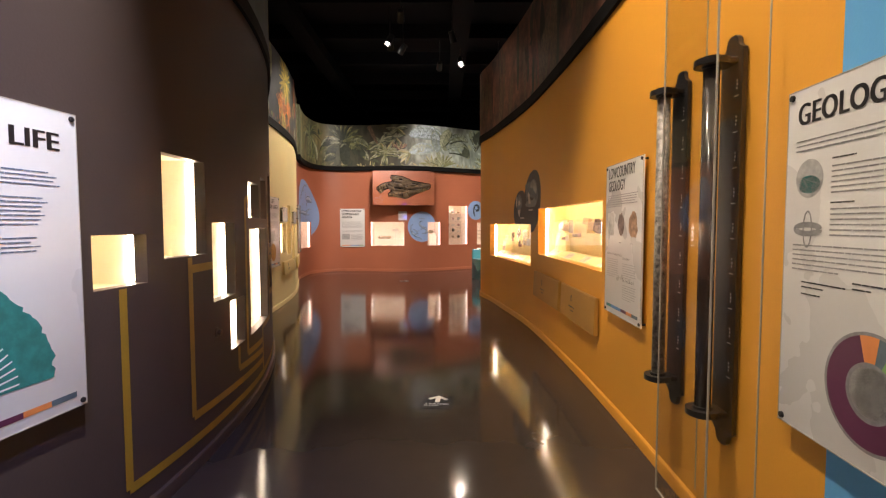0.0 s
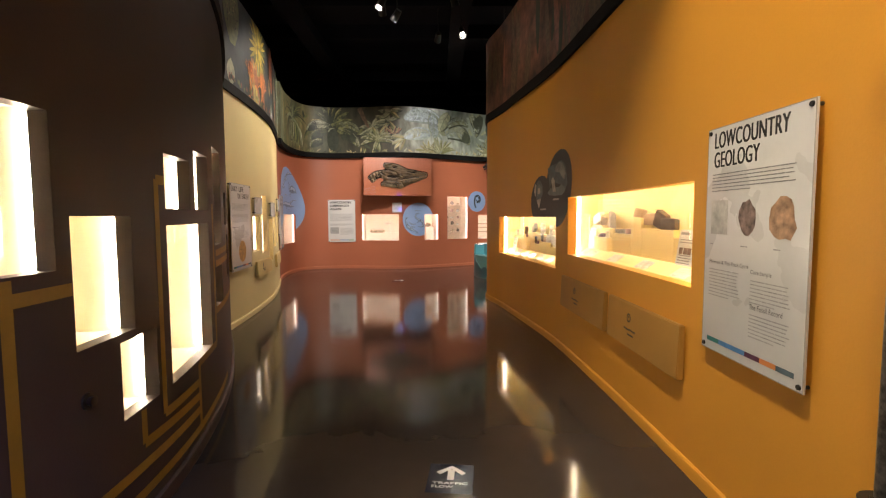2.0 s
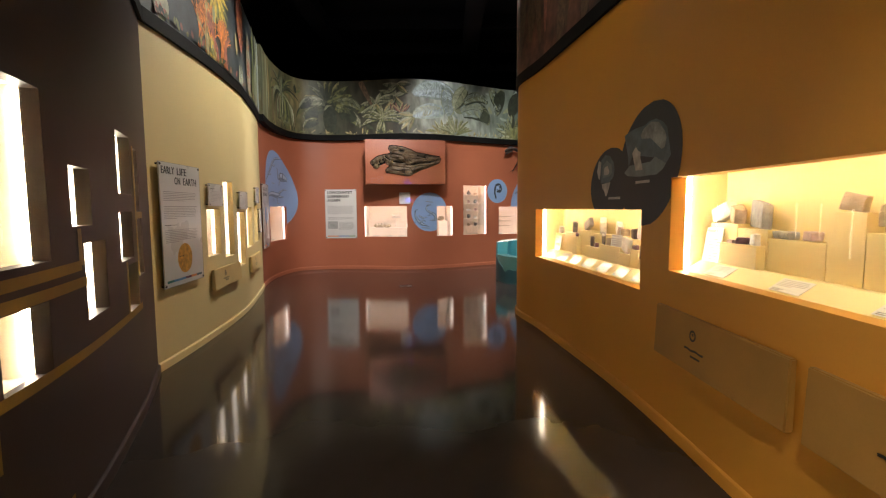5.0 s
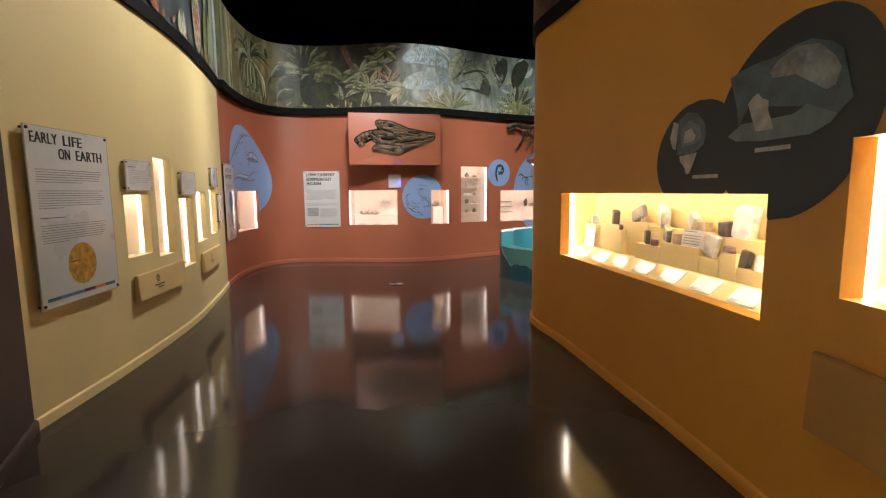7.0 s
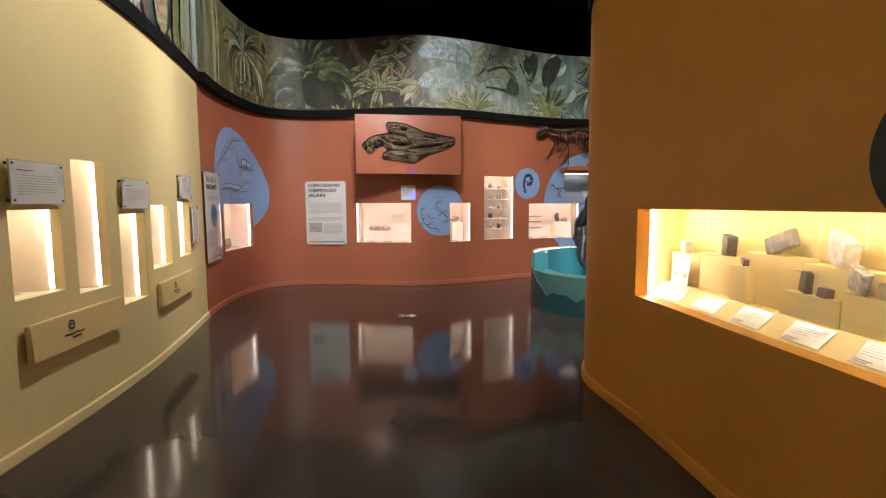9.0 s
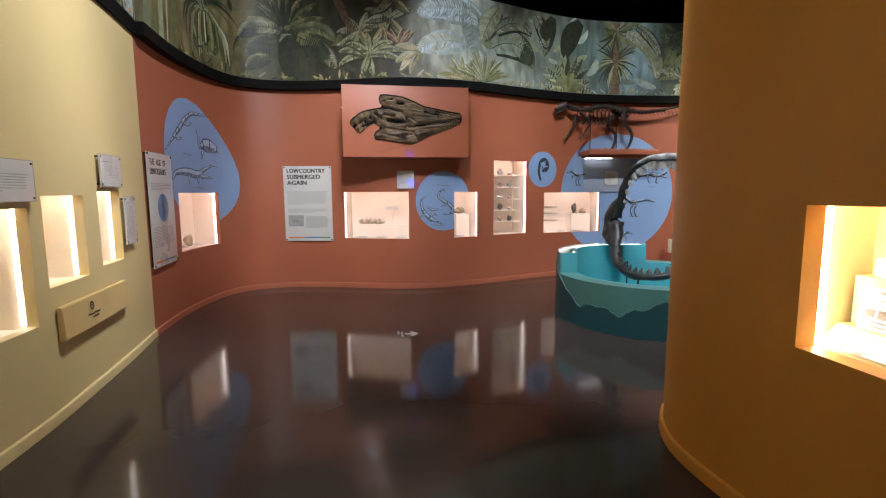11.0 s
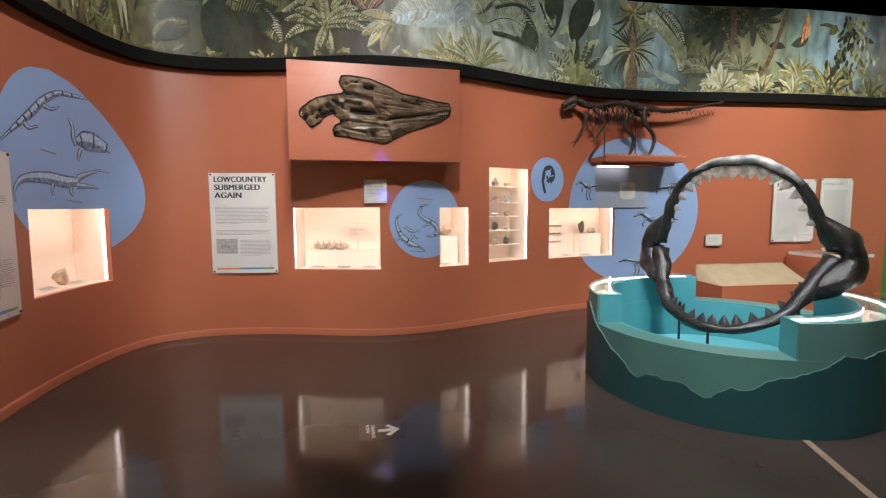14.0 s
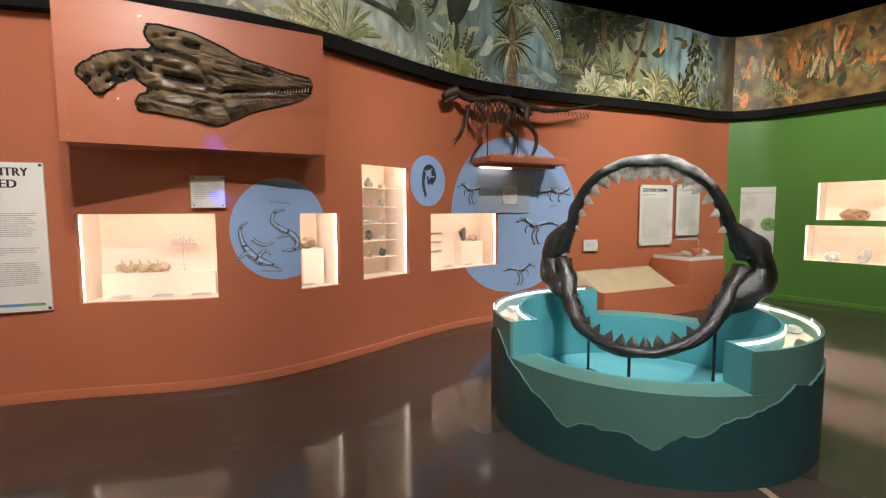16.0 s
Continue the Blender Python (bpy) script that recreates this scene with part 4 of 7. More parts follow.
# ---- lit cases set into the walls ----
def rock(name, m, size, material, label, jag=0.35, seed=0, category="rock", detail=2):
    """A broken specimen that stands on its base at m."""
    bm = bmesh.new()
    bmesh.ops.create_icosphere(bm, subdivisions=detail, radius=1.0)
    shift = Vector((seed * 3.1, seed * 1.7, seed * 0.9))
    for v in bm.verts:
        d = v.co.normalized()
        v.co = d * (1 + jag * noise.noise(d * 1.6 + shift) + 0.4 * jag * noise.noise(d * 4.5 + shift))
        v.co = Vector((v.co.x * size[0], v.co.y * size[1], v.co.z * size[2]))
    low = min(v.co.z for v in bm.verts) * 0.8
    for v in bm.verts:
        v.co.z = max(v.co.z, low) - low
    ob = new(name, mesh_of(bm, name, material))
    ob.matrix_world = m
    return tagged(ob, label, category)


def upright(wall, s, z, back, turn=0.0):
    """A pose on a shelf inside a case: z up, -y towards the viewer."""
    p, d = wall.at(s, z, -back), wall.along(s)
    return Matrix.Translation(p) @ Matrix.Rotation(math.atan2(d.y, d.x) + turn, 4, "Z")


def case(wall, hole, lining, led, label, depth=0.36, lit=(True, True), shelves=()):
    s0, s1, z0, z1 = hole
    ob = thing("display_case", wall.face((s0 + s1) / 2, z0), label, "display case", "lit wall cases")
    back = ob.matrix_world.inverted()

    def local(bm):
        bmesh.ops.transform(bm, matrix=back, verts=bm.verts)
        return bm
    e = 0.015
    part("lining", local(wall.bent_box(bmesh.new(), s0 - e, s1 + e, z0 - e, z1 + (e if wall is WEST else 0.055), -depth, -wall.thick - 0.002, "budlr")), lining, ob)
    pane = part("glass_pane", local(wall.bent_box(bmesh.new(), s0 + 0.002, s1 - 0.002, z0 + 0.002, z1 - 0.002, -wall.thick + 0.004, -wall.thick + 0.010)), GLASS, ob, "clear glass front")
    pane.visible_shadow = False
    for on, a in zip(lit, (s0 - 0.013, s1 - 0.001)):
        if on:
            part("led_strip", local(wall.bent_box(bmesh.new(), a, a + 0.014, z0 + 0.01, z1 - 0.01, -wall.thick - 0.032, -wall.thick - 0.008)), led, ob, "glowing vertical light strip")
    if wall is not WEST:
        part("led_strip", local(wall.bent_box(bmesh.new(), s0 + 0.03, s1 - 0.03, z1 + 0.034, z1 + 0.046, -wall.thick - 0.024, -wall.thick - 0.006)), LED_TOP if wall is EAST else LED_HOOD, ob, "glowing light strip along the top")
    for z in shelves:
        part("shelf", local(wall.bent_box(bmesh.new(), s0 + 0.02, s1 - 0.02, z, z + 0.008, -depth + 0.01, -0.20)), LINER_PINK, ob, "thin warm white shelf")
    return ob


def card(wall, s, z, back, w, h, label="small white printed label card", lean=-62):
    ob = thing("label_card", upright(wall, s, z, back) @ pose(0, 0, 0.006, lean + 90 - 20), label, "label", "label cards in the cases")
    part("card", boxed(-w / 2, 0, 0, w / 2, h, 0.004), BOARD, ob)
    bm = bmesh.new()
    for k in range(4):
        y = h * (0.75 - 0.16 * k)
        box(bm, -w * 0.42, y - h * 0.03, 0.0045, w * (0.42 if k < 3 else 0.1), y + h * 0.03, 0.0052)
    part("text", bm, GREY_INK, ob)


STONES = (STONE_GREY, STONE_TAN, STONE_DARK, STONE_WHITE, STONE_ROSE)

def stepped(wall, s0, s1, z0, z1, back0, back1):
    bm = wall.bent_box(bmesh.new(), s0, s1, z0, z1, -back1, -back0)
    return tagged(part("display_step", bm, LINER_YELLOW), "yellow painted step inside the case", "display step")


def chunk(wall, s, z, back, size, material, label, seed, lean=0.0, points=24, category="mineral"):
    """A broken mineral with flat cleavage faces, standing on a step."""
    rr = random.Random(seed)
    bm = bmesh.new()
    for k in range(points):
        if k < 8:
            c = rr.uniform(0.66, 0.90)
            bm.verts.new((size[0] / 2 * c * (1 if k & 1 else -1), size[1] / 2 * c * (1 if k & 2 else -1), size[2] / 2 * rr.uniform(0.6, 0.9) * (1 if k & 4 else -1)))
            continue
        v = Vector((rr.uniform(-1, 1), rr.uniform(-1, 1), rr.uniform(-1, 1)))
        v = v / max(abs(v.x), abs(v.y), abs(v.z)) * rr.uniform(0.82, 1.0) * (1 - 0.22 * v.length / 1.75)
        bm.verts.new((v.x * size[0] / 2, v.y * size[1] / 2, v.z * size[2] / 2))
    bmesh.ops.convex_hull(bm, input=bm.verts)
    bmesh.ops.delete(bm, geom=[v for v in bm.verts if not v.link_faces], context="VERTS")
    bmesh.ops.bevel(bm, geom=list(bm.edges), offset=min(size) * 0.045, segments=1, affect="EDGES")
    bmesh.ops.rotate(bm, verts=bm.verts, matrix=Matrix.Rotation(lean, 3, "Y"))
    low = min(v.co.z for v in bm.verts) * 0.92
    for v in bm.verts:
        v.co.z = max(v.co.z, low) - low
    ob = part("mineral", bm, material)
    ob.matrix_world = upright(wall, s, z, back, rr.uniform(-0.5, 0.5))
    return tagged(ob, label, category)


for k, h in enumerate(WEST_CASES):
    side = (False, True) if (h[1] - h[0]) < 0.6 else (True, True)
    case(WEST, h, LINER_CREAM, LED, "small lit case in the dark brown wall", 0.34, side)
    card(WEST, (h[0] + h[1]) / 2 - 0.03, h[2] - 0.012, 0.20, min(0.16, h[1] - h[0] - 0.08), 0.05)
    if k in (2, 3, 4, 10):
        rock("fossil", upright(WEST, h[0] + 0.14, h[2] - 0.013, 0.25), (0.05, 0.04, 0.035), STONES[k % 5], "small fossil lying in a lit case", seed=k, category="fossil")
for k, h in enumerate(LIFE_CASES):
    case(LIFE, h, LINER_CREAM, LED_WHITE, "narrow lit case in the cream wall", 0.36, (False, True))
    rock("fossil", upright(LIFE, (h[0] + h[1]) / 2 - 0.05, h[2] - 0.013, 0.25), (0.06, 0.04, 0.035), STONES[(k + 1) % 5], "small pale fossil lying in a lit case", seed=k + 20, category="fossil")
    card(LIFE, (h[0] + h[1]) / 2, h[2] - 0.012, 0.19, 0.18, 0.06)
    if k == 0:
        for z in (1.12, 1.30):
            bm = LIFE.bent_box(bmesh.new(), h[0] + 0.02, h[0] + 0.2, z, z + 0.008, -0.35, -0.22)
            tagged(part("case_shelf", bm, BOARD), "small white shelf inside the case", "shelf")

# the two long cases of minerals
AMETHYST = surface("purple_amethyst", (0.17, 0.085, 0.12), 0.3, vary=0.5, scale=30, grain=120, bump=0.5)
SILVERY = surface("silvery_flaky_mineral", (0.42, 0.40, 0.39), 0.25, metal=0.3, vary=0.5, scale=40, grain=120, bump=0.6)


def deck(hole, rise):
    """The sloping yellow floor of a long case."""
    s0, s1, z0, z1 = hole
    bm = bmesh.new()
    rows = [[bm.verts.new(EAST.at(s, z, -d)) for d, z in ((0.104, z0 - 0.010), (0.22, z0 + rise), (0.37, z0 + rise), (0.37, z0 - 0.012), (0.104, z0 - 0.012))] for s in EAST.cuts(s0 - 0.01, s1 + 0.01)]
    for a, b in zip(rows, rows[1:]):
        for q in range(5):
            bm.faces.new((a[q], a[(q + 1) % 5], b[(q + 1) % 5], b[q]))
    bm.faces.new(rows[0])
    bm.faces.new(rows[-1])
    tagged(part("case_floor", bm, LINER_YELLOW), "sloping yellow floor inside the long case", "case floor")


def flat_card(s, hole, rise, w, h):
    """A printed card that lies on the sloping floor."""
    back = 0.120
    z = hole[2] - 0.010 + (back - 0.104) * (rise + 0.010) / 0.116
    ob = thing("label_card", upright(EAST, s, z + 0.004, back) @ pose(0, 0, 0, math.degrees(math.atan2(rise + 0.010, 0.116))), "white printed label card on the case floor", "label", "label cards in the cases")
    part("card", boxed(-w / 2, 0, 0, w / 2, h, 0.003), BOARD, ob)
    bm = bmesh.new()
    for k in range(5):
        y = h * (0.86 - 0.11 * k)
        box(bm, -w * 0.42, y - h * 0.014, 0.0034, w * (0.42 if k < 4 else 0.05), y + h * 0.014, 0.0040)
    box(bm, -w * 0.44, h * 0.14, 0.0034, -w * 0.08, h * 0.19, 0.0040)
    box(bm, -w * 0.44, h * 0.05, 0.0034, -w * 0.16, h * 0.10, 0.0040)
    part("text", bm, GREY_INK, ob)


def stand_card(s, z, back, w, h, picture=False):
    ob = thing("stand_card", upright(EAST, s, z, back) @ pose(0, 0, 0, 82), "upright white card with printed words in the case", "label", "upright cards")
    part("card", boxed(-w / 2, 0, 0, w / 2, h, 0.006), BOARD, ob)
    bm = bmesh.new()
    rows = int(h * 0.72 / 0.018)
    for q in range(rows):
        if not (picture and 0.35 < q / rows < 0.72):
            box(bm, -w * 0.41, 0.014 + 0.018 * q, 0.0065, w * 0.41, 0.021 + 0.018 * q, 0.0072)
    box(bm, -w * 0.41, h * 0.86, 0.0065, w * 0.2, h * 0.93, 0.0072)
    part("text", bm, GREY_INK, ob)
    if picture:
        for x in (-0.24, 0.05, 0.30):
            part("picture", boxed(w * (x - 0.12), h * 0.32, 0.0065, w * (x + 0.10), h * 0.50, 0.0074), ROCK_PRINT, ob)


for hole, steps, ledges in (
        (EAST_CASES[0], ((5.83, 6.10, 1.19), (6.10, 6.47, 1.213), (6.47, 6.87, 1.255), (6.87, 7.52, 1.237), (7.52, 8.31, 1.225)), ((6.44, 6.58, 1.18), (6.80, 7.12, 1.10), (7.12, 7.54, 1.14), (7.54, 7.72, 1.09), (7.72, 7.86, 1.14), (7.86, 8.31, 1.07))),
        (EAST_CASES[1], ((8.72, 8.99, 1.405), (8.99, 9.25, 1.38), (9.25, 9.64, 1.335), (9.64, 9.84, 1.48), (9.84, 10.36, 1.395), (10.36, 11.09, 1.34)), ((8.90, 9.24, 1.29),))):
    case(EAST, hole, LINER_YELLOW, LED_STRONG, "long lit case of minerals in the orange wall", 0.385)
    rise = 0.09 if hole is EAST_CASES[0] else 0.065
    deck(hole, rise)
    for a, b, top in steps:
        stepped(EAST, a + 0.003, b - 0.003, hole[2] + rise + 0.001, top, 0.275, 0.365)
    for a, b, top in ledges:
        stepped(EAST, a + 0.003, b - 0.003, hole[2] + rise + 0.001, top, 0.222, 0.273)
for k, (s, z, back, size, stone, words, lean) in enumerate((
        (5.93, 1.19, 0.31, (0.11, 0.07, 0.11), STONE_WHITE, "small pale block of stone on a case step", 0.0),
        (6.31, 1.213, 0.31, (0.13, 0.07, 0.15), STONE_DARK, "square brown grey stone block on a case step", 0.0),
        (6.70, 1.255, 0.31, (0.24, 0.06, 0.12), STONE_GREY, "flat grey green stone leaning on a case step", -0.35),
        (7.03, 1.237, 0.31, (0.22, 0.08, 0.17), STONE_WHITE, "pale rounded stone on a case step", 0.2),
        (7.36, 1.237, 0.31, (0.13, 0.07, 0.13), STONE_WHITE, "clear pointed crystal cluster on a case step", 0.5),
        (7.45, 1.237, 0.32, (0.10, 0.06, 0.08), STONE_TAN, "brown stone beside a crystal cluster", 0.0),
        (7.66, 1.225, 0.31, (0.12, 0.08, 0.12), STONE_DARK, "dark angular mineral on a case step", 0.0),
        (7.81, 1.225, 0.31, (0.15, 0.08, 0.24), STONE_WHITE, "tall pale quartz crystal on a case step", 0.1),
        (8.08, 1.225, 0.31, (0.16, 0.08, 0.13), STONE_ROSE, "rose coloured crystal on a case step", 0.2),
        (6.52, 1.18, 0.247, (0.06, 0.04, 0.05), AMETHYST, "small purple mineral on a low step", 0.2),
        (6.92, 1.10, 0.247, (0.07, 0.045, 0.13), STONE_DARK, "dark upright crystal on a low step", 0.15),
        (7.02, 1.10, 0.247, (0.08, 0.045, 0.06), AMETHYST, "small purple mineral on a low step", 0.0),
        (7.17, 1.14, 0.247, (0.12, 0.045, 0.13), SILVERY, "silvery flaky mineral on a low step", 0.3),
        (7.30, 1.14, 0.247, (0.11, 0.045, 0.09), STONE_TAN, "tan stone on a low step", 0.0),
        (7.62, 1.09, 0.247, (0.13, 0.045, 0.18), STONE_WHITE, "pale layered crystal on a low step", 0.3),
        (7.77, 1.14, 0.247, (0.11, 0.045, 0.05), AMETHYST, "small purple mineral on a low step", 0.0),
        (7.90, 1.07, 0.247, (0.08, 0.045, 0.13), STONE_DARK, "dark flaky mineral on a low step", 0.2),
        (8.03, 1.07, 0.247, (0.10, 0.045, 0.10), STONE_WHITE, "pale mineral on a low step", 0.0),
        (8.80, 1.405, 0.31, (0.20, 0.07, 0.12), STONE_WHITE, "pale streaked stone on a case step", -0.45),
        (8.92, 1.405, 0.32, (0.20, 0.08, 0.12), STONE_TAN, "rounded tan stone on a case step", 0.2),
        (9.14, 1.38, 0.31, (0.22, 0.07, 0.20), STONE_GREY, "upright pinkish grey stone slab on a case step", 0.1),
        (9.33, 1.335, 0.31, (0.17, 0.07, 0.05), STONE_GREY, "flat grey stone on a case step", 0.0),
        (9.52, 1.335, 0.31, (0.13, 0.07, 0.06), STONE_ROSE, "small rose coloured stone on a case step", 0.0),
        (9.74, 1.48, 0.31, (0.11, 0.07, 0.10), STONE_TAN, "small round tan stone on a tall step", 0.2),
        (9.95, 1.395, 0.31, (0.15, 0.08, 0.12), STONE_TAN, "brown pitted stone on a case step", 0.0),
        (10.11, 1.395, 0.31, (0.14, 0.08, 0.15), STONE_DARK, "dark brown stone on a case step", 0.4),
        (10.25, 1.395, 0.30, (0.20, 0.07, 0.11), STONE_DARK, "dark brown stone on a case step", 0.0),
        (8.99, 1.29, 0.247, (0.10, 0.045, 0.03), STONE_ROSE, "thin rose coloured flake on a low step", 0.0),
        (9.09, 1.29, 0.247, (0.10, 0.045, 0.05), AMETHYST, "small purple mineral on a low step", 0.0),
        (9.19, 1.29, 0.247, (0.10, 0.045, 0.08), STONE_WHITE, "small pale crystal on a low step", 0.0))):
    chunk(EAST, s, z, back, size, stone, words, 300 + k, lean)
for k in range(7):
    flat_card(6.03 + 0.333 * k, EAST_CASES[0], 0.09, 0.20, 0.115)
for k in range(4):
    flat_card(9.02 + 0.565 * k, EAST_CASES[1], 0.065, 0.20, 0.10)
stand_card(5.97, 0.982, 0.232, 0.17, 0.175, True)
stand_card(7.45, 1.141, 0.232, 0.20, 0.11)
stand_card(8.80, 1.157, 0.232, 0.17, 0.22)
stand_card(10.58, 1.157, 0.232, 0.20, 0.25, True)

# terracotta wall: fossil cases
for k, h in enumerate(NORTH_CASES):
    case(NORTH, h, LINER_PINK, LED_WHITE, "lit fossil case in the terracotta wall", 0.46, shelves=(1.02, 1.22, 1.42, 1.62, 1.84) if k == 3 else ())
    z = h[2] - 0.012
    if k == 3:
        for j, zz in enumerate((1.028, 1.228, 1.428, 1.628, 1.848)):
            for q in range(3):
                kind = (j + q) % 5
                rock("fossil", upright(NORTH, h[0] + 0.14 + 0.21 * q, zz, 0.30), (0.05, 0.035, 0.03 + 0.012 * ((j + q) % 3)), STONES[kind], "small fossil on a glass shelf", 0.6, 60 + j * 3 + q, "fossil")
    else:
        for q in range(max(1, int((h[1] - h[0]) / 0.35))):
            card(NORTH, h[0] + 0.2 + 0.35 * q, z, 0.22, 0.18, 0.1)


def plinth(wall, s0, s1, z, h, back0, back1):
    bm = wall.bent_box(bmesh.new(), s0, s1, z, z + h, -back1, -back0)
    return tagged(part("plinth", bm, LINER_PINK), "warm white plinth inside the case", "plinth")


plinth(NORTH, 4.12, 5.12, 0.799, 0.22, 0.30, 0.45)
bm = bmesh.new()
pts = [Vector((-0.22 + 0.044 * k, 0, 0.035 + 0.02 * math.sin(k * 2.2))) for k in range(11)]
tube(bm, pts, [0.03 + 0.014 * (k % 2) for k in range(11)], 8, 1.0, 0.5)
for k in range(5):
    rod(bm, (-0.16 + 0.075 * k, 0, 0.05), (-0.18 + 0.075 * k, 0.0, 0.12), 0.018, 0.004, 6)
jawbone = part("fossil_jawbone", bm, STONE_TAN)
jawbone.matrix_world = upright(NORTH, 4.42, 1.019, 0.37)
tagged(jawbone, "long tan fossil jawbone with blunt teeth on a plinth", "fossil")
bm = bmesh.new()
for k in range(7):
    tube(bm, spline([(-0.09 + 0.03 * k, 0.0, 0.0), (-0.09 + 0.03 * k, -0.02, 0.035), (-0.08 + 0.03 * k, 0.01, 0.06)], 3), [0.010] * 7, 6)
box(bm, -0.12, -0.02, -0.012, 0.13, 0.03, 0.006)
bones = part("fossil_bones", bm, STONE_WHITE)
bones.matrix_world = upright(NORTH, 4.80, 1.28, 0.38)
tagged(bones, "row of small pale bones mounted on the case back", "fossil")
bm = bmesh.new()
rod(bm, (0, 0.0, 1.02 - 1.28), (0, 0, 0), 0.008, sides=8)
mount = part("mount_rod", bm, BOARD)
mount.matrix_world = upright(NORTH, 4.80, 1.278, 0.38)
tagged(mount, "thin white rod that holds small bones", "mount")
plinth(NORTH, 6.08, 6.34, 0.799, 0.38, 0.28, 0.45)
rock("fossil", upright(NORTH, 6.20, 1.18, 0.36), (0.10, 0.06, 0.06), STONE_TAN, "knobbly tan fossil on a plinth", 0.8, 91, "fossil")
plinth(NORTH, 8.55, 8.92, 0.789, 0.34, 0.30, 0.45)
rock("fossil", upright(NORTH, 8.63, 1.13, 0.37), (0.05, 0.05, 0.09), STONE_DARK, "upright dark fossil on a plinth", 0.6, 92, "fossil")
rock("fossil", upright(NORTH, 8.80, 1.13, 0.37), (0.08, 0.05, 0.05), STONE_TAN, "rounded tan fossil on a plinth", 0.3, 93, "fossil")
for zz in (1.0, 1.13, 1.25):
    bm = bmesh.new()
    for q in range(4):
        tube(bm, spline([(-0.18 + 0.1 * q, 0, 0), (-0.13 + 0.1 * q, 0, 0.012), (-0.1 + 0.1 * q, 0, 0)], 3), [0.012] * 7, 6)
    ob = part("fossil_bones", bm, STONE_TAN)
    ob.matrix_world = upright(NORTH, 8.15, zz, 0.44)
    tagged(ob, "row of small tan bones on the case back", "fossil")
rock("fossil", upright(NORTH, 1.75, 0.80, 0.33), (0.07, 0.05, 0.08), STONE_TAN, "small stacked fossil in a lit case", 0.7, 94, "fossil")
for k, h in enumerate(FAR_CASES):
    case(FAR, h, LINER_PINK, LED_WHITE, "long lit case in the green wall", 0.46)
rock("fossil", upright(FAR, 1.75, 1.378, 0.3), (0.20, 0.09, 0.12), TAN_PRINT, "large orange brown fossil in a lit case", 0.25, 95, "fossil")
rock("fossil", upright(FAR, 2.35, 1.378, 0.3), (0.16, 0.09, 0.10), STONE_WHITE, "pale fossil in a lit case", 0.25, 96, "fossil")
for k in range(3):
    rock("fossil", upright(FAR, 1.5 + 0.4 * k, 0.698, 0.3), (0.10, 0.06, 0.10 + 0.03 * k), STONE_WHITE, "pale fossil in a lit case", 0.4, 97 + k, "fossil")

# ---- painted fields and lines on the walls ----
def painted(name, wall, shape, z0, z1, material, holes, label, out=0.003):
    return tagged(part(name, wall.blob(bmesh.new(), shape, z0, z1, out, holes), material), label, "painted oval")


def strokes(parent, wall, s, z, scale, lines, material, out=0.006, flip=1):
    """Ink lines of a drawing: each (width, points) in a unit square round (s, z)."""
    for width, pts in lines:
        smooth_pts = [(q.x, q.y) for q in spline([(a, b, 0) for a, b in pts], 4)]
        n = len(smooth_pts)
        wide = [scale * (width[0] + (width[1] - width[0]) * k / (n - 1)) for k in range(n)] if isinstance(width, tuple) else scale * width
        bm = bmesh.new()
        ribbon(bm, [(s + flip * scale * a, z + scale * b) for a, b in smooth_pts], wide, lambda a, b: wall.at(a, b, out))
        part("ink_line", bm, material, parent)
        out += 0.00006


# each run of a drawn animal: widths, then points on the wall
LIZARD = [((0.009, 0.022, 0.053, 0.074, 0.071, 0.047, 0.034, 0.008), [(0.66, 2.06), (0.8, 2.16), (0.94, 2.26), (1.09, 2.37), (1.25, 2.5), (1.44, 2.6), (1.63, 2.62), (1.83, 2.63)]), ((0.043, 0.026, 0.013), [(0.99, 2.26), (1.04, 2.23), (1.15, 2.26)]), ((0.039, 0.021, 0.011), [(1.24, 2.45), (1.34, 2.44), (1.44, 2.48)])]
TURTLE = [((0.059, 0.176, 0.195, 0.117, 0.039), [(1.63, 2.2), (1.73, 2.22), (1.85, 2.22), (1.99, 2.19), (2.06, 2.18)]), ((0.018, 0.041, 0.048, 0.037), [(1.54, 2.4), (1.59, 2.33), (1.59, 2.23), (1.62, 2.16)]), ((0.047, 0.039, 0.027), [(1.68, 2.13), (1.65, 2.07), (1.64, 2.02)]), ((0.041, 0.033, 0.012), [(1.97, 2.17), (2.03, 2.16), (2.07, 2.13)])]
CROC = [((0.006, 0.026, 0.054, 0.083, 0.106, 0.112, 0.08), [(0.82, 1.62), (0.81, 1.71), (0.9, 1.8), (1.07, 1.83), (1.26, 1.83), (1.45, 1.81), (1.61, 1.82)]), ((0.066, 0.039, 0.012), [(1.61, 1.85), (1.75, 1.9), (1.93, 1.95)]), ((0.065, 0.038, 0.011), [(1.6, 1.78), (1.74, 1.78), (1.88, 1.77)]), ((0.047, 0.029, 0.022), [(1.29, 1.78), (1.27, 1.74), (1.28, 1.68)]), ((0.046, 0.034, 0.027), [(1.52, 1.76), (1.51, 1.72), (1.54, 1.68)])]
